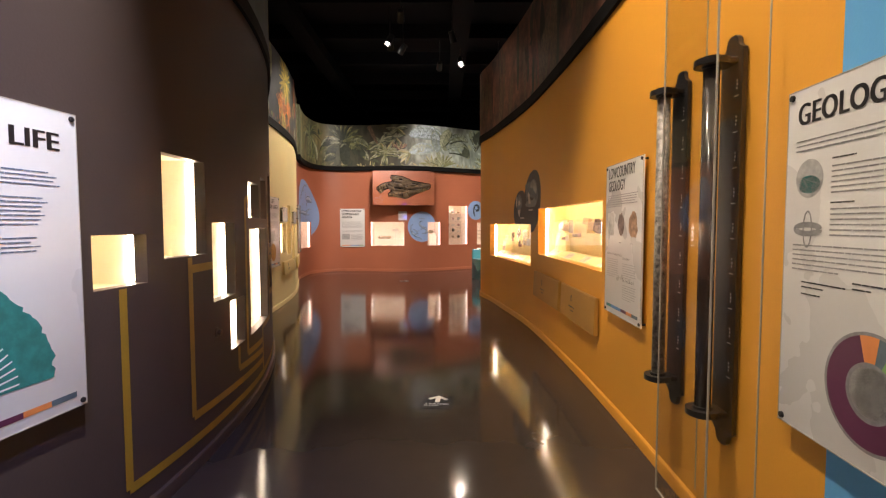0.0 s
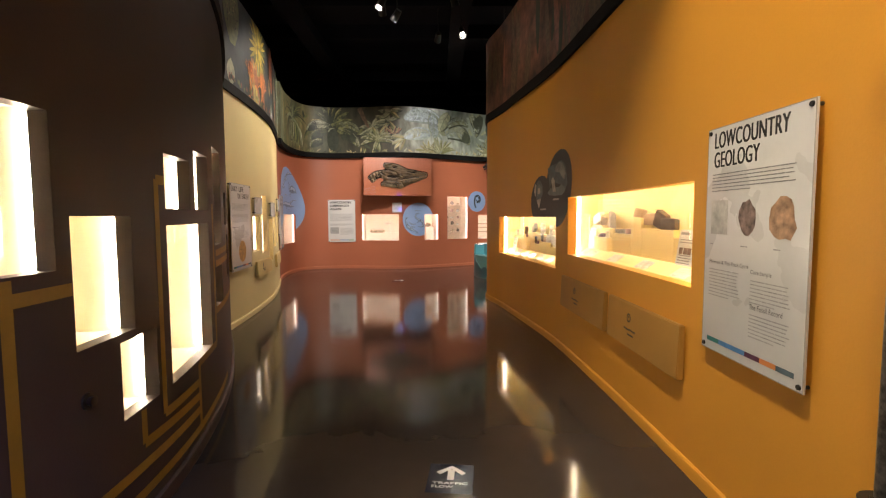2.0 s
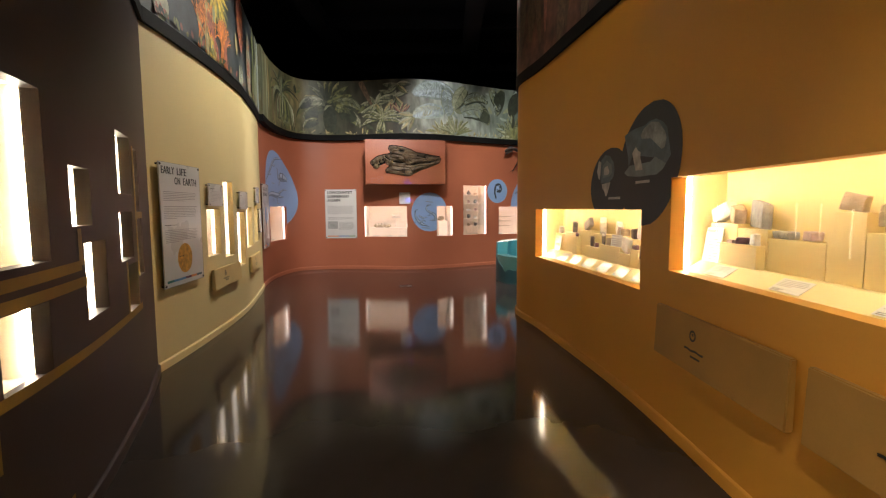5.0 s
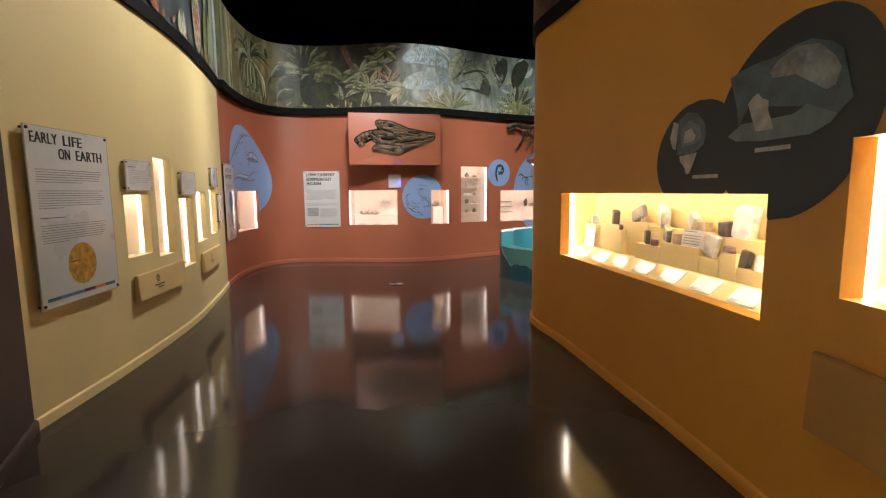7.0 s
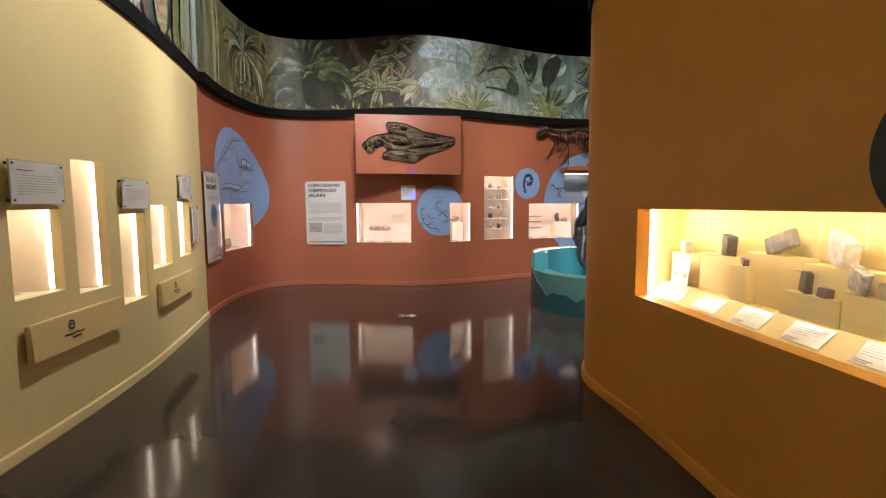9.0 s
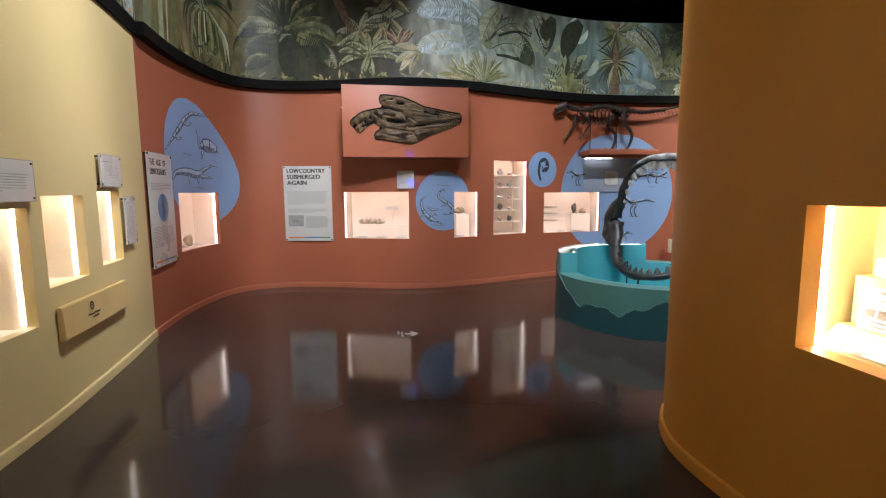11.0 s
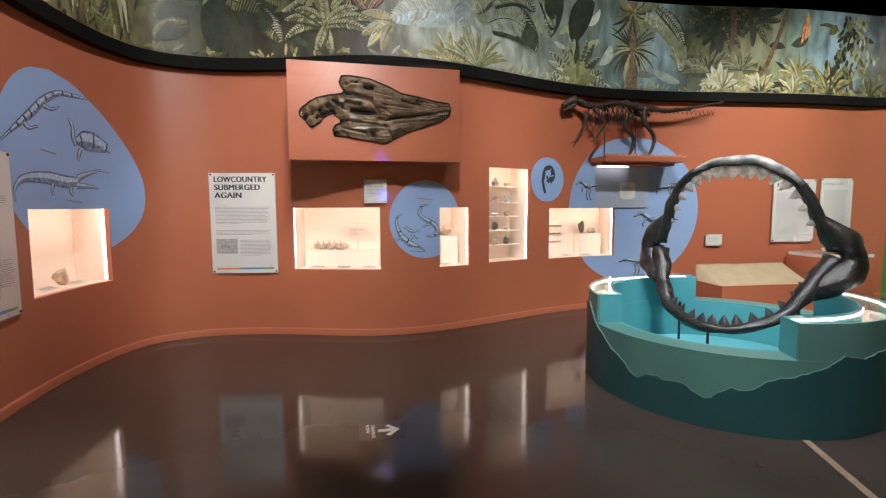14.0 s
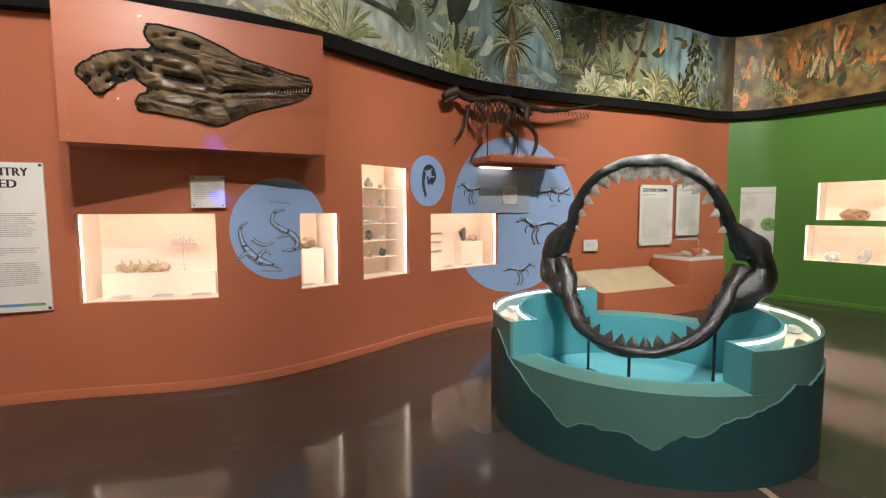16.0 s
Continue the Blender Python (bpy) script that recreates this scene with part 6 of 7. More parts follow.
panel(FAR, 0.13, 0.87, 0.75, 1.96, "white printed panel with round charts on the green wall", (), [(0.06, 1.12, 0.6, 3, GREY_INK), (0.06, 1.02, 0.3, 14, PALE_INK), (0.06, 0.35, 0.26, 10, PALE_INK), (0.42, 0.35, 0.26, 10, PALE_INK)], [("disc", 0.22, 0.55, 0.22, 0.22, PALE_PRINT), ("disc", 0.54, 0.55, 0.24, 0.24, GREEN_INK), ("disc", 0.54, 0.55, 0.1, 0.1, PALE_INK)])
for s0, s1, z0, z1 in ((1.17, 1.61, 1.545, 1.81), (2.31, 2.78, 1.505, 1.76), (3.70, 4.12, 1.61, 1.88), (4.13, 4.40, 1.085, 1.525)):
    w, h = s1 - s0, z1 - z0
    panel(LIFE, s0, s1, z0, z1, "small white printed panel above a case in the cream wall", (), [(0.05, h - 0.06, w - 0.14, 1, INK), (0.05, h - 0.09, w - 0.1, int((h - 0.13) / 0.0165), PALE_INK)])
panel(NORTH, 4.98, 5.25, 1.61, 1.89, "small white printed panel under the fossil skull", (), [(0.03, 0.23, 0.2, 10, PALE_INK)])
panel(NORTH, 10.50, 10.77, 0.93, 1.11, "small white printed sign on the terracotta wall", (), [(0.04, 0.14, 0.19, 5, PALE_INK)])


def plaque(wall, s0, s1, z0, z1, material, label):
    """A painted touch board that leans out from the wall at the bottom edge."""
    w, h = s1 - s0, z1 - z0
    ob = thing("touch_board", wall.face((s0 + s1) / 2, z0, 0.012), label, "touch board", "touch boards")
    bm = bmesh.new()
    low, high = 0.045, 0.032
    vs = [bm.verts.new(v) for v in ((-w / 2, 0, 0), (w / 2, 0, 0), (w / 2, h, 0), (-w / 2, h, 0), (-w / 2, 0, low), (w / 2, 0, low), (w / 2, h, high), (-w / 2, h, high))]
    for f in ((0, 1, 2, 3), (4, 5, 6, 7), (0, 1, 5, 4), (1, 2, 6, 5), (2, 3, 7, 6), (3, 0, 4, 7)):
        bm.faces.new([vs[k] for k in f])
    bmesh.ops.bevel(bm, geom=list(bm.edges), offset=0.006, segments=2, affect="EDGES")
    part("board", bm, material, ob)
    tilt = lambda a, b: Vector((a - 0.12, b, low + (high - low) * b / h + 0.004))
    bm = bmesh.new()
    ribbon(bm, [(0.028 * math.cos(a * 0.4488) - 0.02, h * 0.68 + 0.028 * math.sin(a * 0.4488)) for a in range(15)], 0.012, tilt)
    ribbon(bm, [(-0.03, h * 0.70), (-0.01, h * 0.70)], 0.014, tilt)
    part("symbol", bm, INK, ob, "small black printed symbol")
    bm = bmesh.new()
    ribbon(bm, [(-0.10 + 0.02 * k, h * 0.42 + 0.003 * math.sin(k * 1.3)) for k in range(11)], 0.012, tilt)
    ribbon(bm, [(-0.03, h * 0.31), (0.07, h * 0.31)], 0.012, tilt)
    part("writing", bm, INK, ob)


plaque(EAST, 8.66, 9.87, 0.53, 0.86, OCHRE_BOARD, "dull ochre painted touch board on the orange wall")
plaque(EAST, 9.96, 11.08, 0.53, 0.86, OCHRE_BOARD, "dull ochre painted touch board on the orange wall")
plaque(LIFE, 1.20, 2.20, 0.56, 0.80, BUTTER_BOARD, "butter yellow painted touch board on the cream wall")
plaque(LIFE, 2.92, 4.02, 0.54, 0.78, BUTTER_BOARD, "butter yellow painted touch board on the cream wall")

# ---- core samples under a clear cover on the orange wall ----
for s, material, label in ((12.48, CORE, "layered rock core held in black brackets on the orange wall"), (12.97, SMOKY, "smoky clear core tube held in black brackets on the orange wall")):
    ob = thing("core_sample", EAST.face(s, 0.49), label, "core sample", "core samples")
    part("backing", boxed(-0.085, 0.07, 0.004, 0.085, 1.76, 0.026, bevel=0.004), BLACK_METAL, ob)
    part("core", rod(bmesh.new(), (0, 0.165, 0.112), (0, 1.70, 0.112), 0.034, sides=24), material, ob, "", True)
    for y in (0.15, 1.715):
        bm = rod(bmesh.new(), (0, y - 0.014, 0.112), (0, y + 0.014, 0.112), 0.072, sides=32)
        box(bm, -0.05, y - 0.013, 0.02, 0.05, y + 0.013, 0.10)
        bmesh.ops.bevel(bm, geom=[e for e in bm.edges if e.calc_length() > 0.05], offset=0.004, segments=1, affect="EDGES")
        part("bracket", bm, BLACK_METAL, ob)
        part("collar", rod(bmesh.new(), (0, y - 0.026, 0.112), (0, y + 0.026, 0.112), 0.042, sides=24), BLACK_METAL, ob)
    for y, e in ((0.07, 0.0), (1.76, 1.83)):
        bm = bmesh.new()
        rows = [[bm.verts.new((x, y + (e - y) * k, d)) for x, d in ((-w, 0.005), (w, 0.005), (w, 0.025), (-w, 0.025))] for k, w in ((0, 0.085), (0.18, 0.06), (0.4, 0.047), (0.8, 0.04), (1.0, 0.022))]
        for p0, p1 in zip(rows, rows[1:]):
            for q in range(4):
                bm.faces.new((p0[q], p0[(q + 1) % 4], p1[(q + 1) % 4], p1[q]))
        bm.faces.new(rows[0])
        bm.faces.new(rows[-1])
        part("end_tab", bm, BLACK_METAL, ob)
    bm = bmesh.new()
    for k in range(9):
        y = 0.32 + 0.155 * k
        box(bm, 0.030, y, 0.0262, 0.062, y + 0.004, 0.0270)
        for q in range(3):
            box(bm, 0.044, y + 0.03 + 0.016 * q, 0.0262, 0.050 + 0.004 * (q % 2), y + 0.039 + 0.016 * q, 0.0270)
    part("scale_marks", bm, WHITE_INK, ob)
cover = thing("clear_cover", EAST.face(12.95, 0.12), "clear acrylic box cover over the core samples", "cover")
for name, a in (("front", (-0.24, 0, 0.20, 0.24, 2.5, 0.206)), ("side", (-0.246, 0, 0.002, -0.24, 2.5, 0.206)), ("side", (0.24, 0, 0.002, 0.246, 2.5, 0.206)), ("base", (-0.24, 0, 0.002, 0.24, 0.006, 0.20))):
    ob = part(name, boxed(*a), ACRYLIC, cover)
    ob.visible_shadow = False
bm = bmesh.new()
for x in (-0.246, 0.246):
    box(bm, x - 0.003, 0, 0.200, x + 0.003, 2.5, 0.207)
    box(bm, x - 0.003, 0, 0.001, x + 0.003, 2.5, 0.006)
box(bm, -0.243, -0.002, 0.199, 0.243, 0.004, 0.2075)
part("polished_edge", bm, BOARD_EDGE, cover)

# ---- fossil skull in its board ----
W, H, D = 1.862, 1.025, 0.07
a, b = Vector((-2.105, 14.245)), Vector((-0.27, 14.58))
d = (b - a).normalized()
m = Matrix(((d.x, 0, d.y), (d.y, 0, -d.x), (0, 1, 0))).to_4x4()
skull_board = thing("skull_board", Matrix.Translation((a.x, a.y, 2.07)) @ m, "large fossil skull set in a terracotta board high on the wall", "fossil board")
part("board", boxed(0, 0, -0.04, W, H, 0.0, bevel=0.004), BRICK, skull_board)
part("box", boxed(0.01, 0.01, -0.42, W - 0.01, H - 0.01, -0.041), BRICK, skull_board)
pane = part("glass_front", boxed(0.0, 0.0, 0.125, W, H, 0.129), GLASS, skull_board, "clear glazing over the skull")
pane.visible_shadow = False
OUTLINE = [(1.76, .58), (1.74, .64), (1.59, .66), (1.41, .70), (1.20, .74), (1.07, .81), (.98, .85), (.87, .89), (.73, .91), (.63, .92), (.56, .91), (.54, .84), (.56, .78), (.60, .74), (.55, .70), (.43, .68), (.30, .64), (.22, .59), (.13, .51), (.12, .46), (.17, .41), (.22, .34), (.27, .35), (.36, .43), (.46, .48), (.55, .42), (.54, .38), (.49, .36), (.46, .30), (.48, .25), (.59, .25), (.71, .23), (.85, .21), (1.00, .18), (1.10, .22), (1.27, .31), (1.47, .38), (1.63, .44), (1.74, .50)]
ring = np.array([(x, y if y < 0.6 else 0.6 + (y - 0.6) * 0.88) for x, y in OUTLINE])


def inside_by(x, y):
    """Distance inside the skull's outline; below zero outside it."""
    p, q = ring, np.roll(ring, -1, axis=0)
    e = q - p
    u = np.clip(((x - p[:, 0]) * e[:, 0] + (y - p[:, 1]) * e[:, 1]) / (e ** 2).sum(1), 0, 1)
    dist = np.hypot(p[:, 0] + u * e[:, 0] - x, p[:, 1] + u * e[:, 1] - y).min()
    cross = ((p[:, 1] > y) != (q[:, 1] > y)) & (x < e[:, 0] * (y - p[:, 1]) / np.where(e[:, 1] == 0, 1e-9, e[:, 1]) + p[:, 0])
    return dist if cross.sum() % 2 else -dist


STEP = 0.0095
nx, ny = int(1.74 / STEP), int(0.84 / STEP)
field = {(i, j): inside_by(0.08 + i * STEP, 0.14 + j * STEP) for i in range(nx + 1) for j in range(ny + 1)}


GROOVES = [
    # start, end, half width, depth: sutures, eye, openings and the mouth
    ((0.60, 0.79), (0.72, 0.83), 0.018, 0.040), ((0.80, 0.775), (0.88, 0.765), 0.026, 0.075), ((0.62, 0.70), (0.86, 0.64), 0.020, 0.045),
    ((0.86, 0.64), (0.95, 0.50), 0.014, 0.030), ((0.66, 0.52), (0.90, 0.50), 0.030, 0.070), ((0.60, 0.60), (0.74, 0.575), 0.016, 0.040),
    ((1.06, 0.455), (1.50, 0.50), 0.020, 0.060), ((1.48, 0.50), (1.74, 0.545), 0.024, 0.075), ((1.20, 0.655), (1.40, 0.62), 0.022, 0.050),
    ((1.36, 0.67), (1.58, 0.625), 0.011, 0.035), ((0.98, 0.60), (1.40, 0.555), 0.010, 0.022), ((0.95, 0.44), (1.03, 0.44), 0.022, 0.050),
    ((0.60, 0.42), (1.05, 0.36), 0.012, 0.028), ((1.02, 0.36), (1.10, 0.24), 0.014, 0.026), ((1.10, 0.40), (1.60, 0.46), 0.009, 0.022),
    ((0.58, 0.33), (0.80, 0.29), 0.012, 0.022), ((1.00, 0.56), (1.06, 0.51), 0.012, 0.035), ((0.90, 0.72), (1.15, 0.68), 0.009, 0.018),
    ((0.20, 0.45), (0.42, 0.57), 0.030, 0.050), ((0.30, 0.44), (0.44, 0.50), 0.020, 0.045), ((0.46, 0.62), (0.56, 0.56), 0.025, 0.045),
]


def relief(x, y, depth):
    spread = (y - 0.56) / max(0.35, 1.95 - x)
    v = Vector((x * 2.6, spread * 11.0, 0.3))
    h = 0.022 + min(depth, 0.09) * 0.52
    h += 0.024 * noise.noise(v) + 0.014 * noise.noise(v * 2.6) + 0.008 * noise.noise(Vector((x * 22, y * 34, 2.0)))
    crack = abs(noise.noise(Vector((x * 3.2 + 7, spread * 13.0, 1.3))))
    if crack < 0.10:
        h -= 0.014 * (1 - crack / 0.10)
    if x < 0.52 and 0.3 < y < 0.7:
        h += 0.010 + 0.016 * math.sin(x * 62 + y * 30) + 0.016 * noise.noise(Vector((x * 26, y * 26, 5)))
    for (ax, ay), (bx, by), wide, deep in GROOVES:
        ex, ey = bx - ax, by - ay
        u = min(1.0, max(0.0, ((x - ax) * ex + (y - ay) * ey) / (ex * ex + ey * ey)))
        q = ((x - ax - u * ex) ** 2 + (y - ay - u * ey) ** 2) / wide ** 2
        if q < 6:
            h -= deep * math.exp(-q)
    return max(0.004, h)


bm, made = bmesh.new(), {}
for (i, j), depth in field.items():
    x, y = 0.08 + i * STEP, 0.14 + j * STEP
    if depth > 0.002:
        up = relief(x, y, depth)
        if depth < 0.002 + STEP:
            gx, gy = inside_by(x + 0.004, y) - inside_by(x - 0.004, y), inside_by(x, y + 0.004) - inside_by(x, y - 0.004)
            g = math.hypot(gx, gy) or 1.0
            x, y = x - gx / g * (depth - 0.004), y - gy / g * (depth - 0.004)
        if up > 0.006:
            made[i, j] = bm.verts.new((x, y, up))
for (i, j), v in made.items():
    q = [made.get(k) for k in ((i, j), (i + 1, j), (i + 1, j + 1), (i, j + 1))]
    if None not in q:
        bm.faces.new(q)
# flat black sheet: painted shade round the skull and behind its holes
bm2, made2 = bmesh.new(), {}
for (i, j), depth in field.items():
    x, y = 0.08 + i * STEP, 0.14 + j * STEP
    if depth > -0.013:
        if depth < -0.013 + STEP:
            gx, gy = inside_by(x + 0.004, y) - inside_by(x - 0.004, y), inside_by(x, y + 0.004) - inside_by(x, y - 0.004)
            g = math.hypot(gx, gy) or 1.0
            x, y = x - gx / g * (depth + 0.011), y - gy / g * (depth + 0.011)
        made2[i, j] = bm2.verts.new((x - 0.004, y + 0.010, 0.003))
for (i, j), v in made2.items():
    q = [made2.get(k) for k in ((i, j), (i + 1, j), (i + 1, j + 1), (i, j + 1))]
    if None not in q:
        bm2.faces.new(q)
rim = [e for e in bm.edges if e.is_boundary]
made3 = bmesh.ops.extrude_edge_only(bm, edges=rim)
for v in (g for g in made3["geom"] if isinstance(g, bmesh.types.BMVert)):
    v.co.z = 0.0032
part("skull", bm, BONE, skull_board, "dark brown fossil skull and jaw")
part("recess_shade", bm2, BLACK, skull_board, "flat black sheet standing for the shadowed gap round the skull")
for k in range(22):
    x = 1.20 + 0.0245 * k
    y = 0.452 + 0.155 * (x - 1.12)
    tall = 0.014 + 0.030 * max(0.0, (x - 1.52) / 0.22) + 0.005 * (k % 3)
    part("tooth", rod(bmesh.new(), (x, y - 0.018, 0.020), (x + 0.004, y - 0.018 + tall, 0.030), 0.009, 0.002, 6), STONE_TAN if x > 1.52 else STONE_GREY, skull_board, "pale pointed tooth" if x > 1.52 else "grey worn tooth")
for x, y in ((0.05, 0.05), (W - 0.05, 0.05), (0.05, H - 0.05), (W - 0.05, H - 0.05)):
    part("screw", rod(bmesh.new(), (x, y, 0.0), (x, y, 0.004), 0.008, sides=10), BRASS, skull_board)

# ---- small dinosaur skeleton on its shelf ----
shelf = thing("skeleton_shelf", NORTH.face(9.15, 2.20), "terracotta wall shelf with a ragged ground edge", "shelf")
part("board", boxed(-0.66, 0.0, 0.004, 0.66, 0.07, 0.50, bevel=0.006), BRICK, shelf)
bm = bmesh.new()
for k in range(44):
    x = -0.64 + 1.28 * k / 43
    rod(bm, (x, 0.07, 0.48), (x + random.uniform(-0.01, 0.01), 0.07 + random.uniform(0.015, 0.05), 0.48), 0.02, 0.004, 5)
part("ragged_edge", bm, BRICK, shelf)
part("bracket", boxed(-0.60, -0.04, 0.004, 0.60, -0.002, 0.30), BRICK, shelf)
part("back_panel", boxed(-0.60, -0.66, 0.012, 0.36, -0.045, 0.030, bevel=0.004), PANEL_GREY, shelf, "pale blue grey panel under the shelf")
part("light_strip", boxed(-0.56, -0.052, 0.10, -0.05, -0.0405, 0.13), LED_SOFT, shelf, "glowing strip under the shelf")
panel(NORTH, 9.02, 9.28, 1.66, 1.93, "small printed sign under the skeleton's shelf", (), [(0.04, 0.22, 0.17, 9, PALE_INK)])
dino = thing("dinosaur_skeleton", NORTH.face(9.15, 2.27, 0.27), "dark brown mounted skeleton of a small dinosaur on a shelf", "skeleton")


def bone_part(name, runs, sides=8, rough=0.3):
    bm = bmesh.new()
    for pts, r in runs:
        line = spline(pts, 5)
        n = len(line)
        tube(bm, line, [r[0] + (r[1] - r[0]) * k / (n - 1) for k in range(n)], sides, 1.0, rough)
    return part(name, bm, DARK_BONE, dino, "", True)


bone_part("skull", [([(-1.22, 0.70, 0.02), (-1.14, 0.76, 0.02), (-1.02, 0.80, 0.02)], (0.035, 0.065)), ([(-1.20, 0.64, 0.02), (-1.12, 0.68, 0.02), (-1.03, 0.74, 0.02)], (0.018, 0.03))])
bone_part("spine", [([(-1.02, 0.80, 0.0), (-0.85, 0.74, 0.0), (-0.65, 0.72, 0.0), (-0.35, 0.78, 0.0), (0.0, 0.74, 0.0)], (0.035, 0.045))], rough=1.2)
bone_part("tail", [([(0.0, 0.74, 0.0), (0.4, 0.70, 0.0), (0.9, 0.76, 0.03), (1.38, 0.86, 0.06)], (0.045, 0.008))], rough=1.2)
for k in range(16):
    x = 0.1 + 0.075 * k
    bone_part("tail_spine", [([(x, 0.73, 0.0), (x + 0.03, 0.66, 0.0), (x + 0.05, 0.62 + 0.01 * k, 0.0)], (0.007, 0.003))], 5)
for k in range(9):
    x = -0.78 + 0.075 * k
    for side in (0.09, -0.09):
        bone_part("rib", [([(x, 0.74, 0.0), (x + 0.01, 0.64, side), (x + 0.03, 0.52, side * 0.7), (x + 0.0, 0.46, side * 0.2)], (0.010, 0.006))], 5)
for side in (0.11, -0.09):
    q = 0.12 if side > 0 else -0.08
    bone_part("hind_leg", [([(0.02, 0.72, side), (-0.10 + q, 0.50, side), (0.06 + q, 0.30, side), (0.02 + q, 0.10, side), (-0.04 + q, 0.03, side)], (0.042, 0.018)), ([(-0.04 + q, 0.03, side), (-0.12 + q, 0.015, side + 0.03)], (0.012, 0.005)), ([(-0.04 + q, 0.03, side), (-0.13 + q, 0.015, side - 0.03)], (0.012, 0.005))])
    bone_part("fore_leg", [([(-0.80, 0.66, side), (-0.74 + q, 0.48, side), (-0.82 + q, 0.34, side), (-0.88 + q, 0.24, side)], (0.028, 0.012)), ([(-0.88 + q, 0.24, side), (-0.96 + q, 0.19, side)], (0.010, 0.004)), ([(-0.88 + q, 0.24, side), (-0.92 + q, 0.15, side + 0.02)], (0.010, 0.004))])
bone_part("hip", [([(-0.10, 0.74, 0.08), (0.0, 0.68, 0.1), (0.12, 0.60, 0.06)], (0.05, 0.03)), ([(-0.10, 0.74, -0.08), (0.0, 0.68, -0.1), (0.12, 0.60, -0.06)], (0.05, 0.03))])
for x, top in ((-0.05, 0.72), (-0.55, 0.70)):
    part("support_rod", rod(bmesh.new(), (x, 0.005, 0), (x, top, 0), 0.008), BLACK_METAL, dino)

# ---- round teal island with the shark jaw ----
CX, CY, R_OUT, R_IN, LOW, HIGH, BED = 1.97, 13.175, 1.15, 0.92, 0.54, 0.79, 0.16
island = thing("round_exhibit_island", pose(CX, CY, 0), "round teal painted island with lit tops and a sunken aqua floor", "exhibit island")


def arc(bm, a0, a1, r0, r1, z0, z1, step=4.0, faces="ioud"):
    n = max(1, round(abs(a1 - a0) / step))
    rows = []
    for k in range(n + 1):
        a = radians(a0 + (a1 - a0) * k / n)
        rows.append([bm.verts.new((r * math.cos(a), r * math.sin(a), z)) for r, z in ((r0, z0), (r0, z1), (r1, z1), (r1, z0))])
    for p, q in zip(rows, rows[1:]):
        for key, i, j in (("i", 0, 1), ("u", 1, 2), ("o", 2, 3), ("d", 3, 0)):
            if key in faces:
                bm.faces.new((p[i], p[j], q[j], q[i]))
    bm.faces.new(rows[0])
    bm.faces.new(rows[-1])
    return bm


part("outer_wall", arc(bmesh.new(), 0, 360, R_OUT - 0.03, R_OUT, 0.0, LOW), TEAL, island)
part("inner_wall", arc(bmesh.new(), 0, 360, R_IN, R_IN + 0.03, BED, LOW), AQUA, island, "aqua painted inner wall")
part("coping", arc(bmesh.new(), 0, 360, R_IN + 0.03, R_OUT - 0.03, LOW - 0.04, LOW), TEAL, island)
part("pool_floor", rod(bmesh.new(), (0, 0, 0.001), (0, 0, BED), R_IN - 0.002, sides=72), POOL_FLOOR, island, "aqua painted sunken floor")
for a0, a1 in ((72, 181), (-101, 4)):
    block = part("raised_block", arc(bmesh.new(), a0, a1, R_OUT - 0.022, R_OUT, LOW + 0.001, HIGH), TEAL, island)
    part("raised_inner_wall", arc(bmesh.new(), a0, a1, R_IN, R_IN + 0.022, LOW + 0.001, HIGH), AQUA, island, "aqua painted inner face")
    part("case_tray", arc(bmesh.new(), a0 + 1.2, a1 - 1.2, R_IN + 0.024, R_OUT - 0.024, HIGH - 0.12, HIGH - 0.11), LINER_CREAM, block, "cream lining of the top case")
    for a in (a0, a1 - 1.1):
        part("end_wall", arc(bmesh.new(), a, a + 1.1, R_IN + 0.0225, R_OUT - 0.0225, LOW + 0.001, HIGH), AQUA, block, "aqua painted end face")
    for r in (R_IN + 0.0235, R_OUT - 0.030):
        part("led_strip", arc(bmesh.new(), a0 + 3, a1 - 3, r, r + 0.006, HIGH - 0.03, HIGH - 0.015), LED_SOFT, block, "glowing light strip")
    pane = part("glass_top", arc(bmesh.new(), a0 + 0.5, a1 - 0.5, R_IN + 0.004, R_OUT - 0.004, HIGH + 0.001, HIGH + 0.009), GLASS, block, "clear glass top")
    pane.visible_shadow = False
    for k in range(4):
        a = radians(a0 + (a1 - a0) * (0.15 + 0.22 * k))
        r = (R_IN + R_OUT) / 2
        rock("fossil", pose(CX + r * math.cos(a), CY + r * math.sin(a), HIGH - 0.11, 0, 0, 40 * k), (0.07, 0.035, 0.03), STONES[(k + 1) % 5], "small fossil tooth under the island's glass top", 0.4, 120 + k, "fossil")
bm, crest = bmesh.new(), []
stops = [(-190, 0.70), (-176, 0.50), (-162, 0.35), (-153, 0.23), (-145, 0.29), (-136, 0.28), (-127, 0.21), (-120, 0.31), (-114, 0.32), (-106, 0.42), (-97, 0.45), (-87, 0.56), (-75, 0.55), (-60, 0.62), (-30, 0.45), (0, 0.36), (40, 0.42), (90, 0.36), (140, 0.50), (170, 0.70)]
prev = None
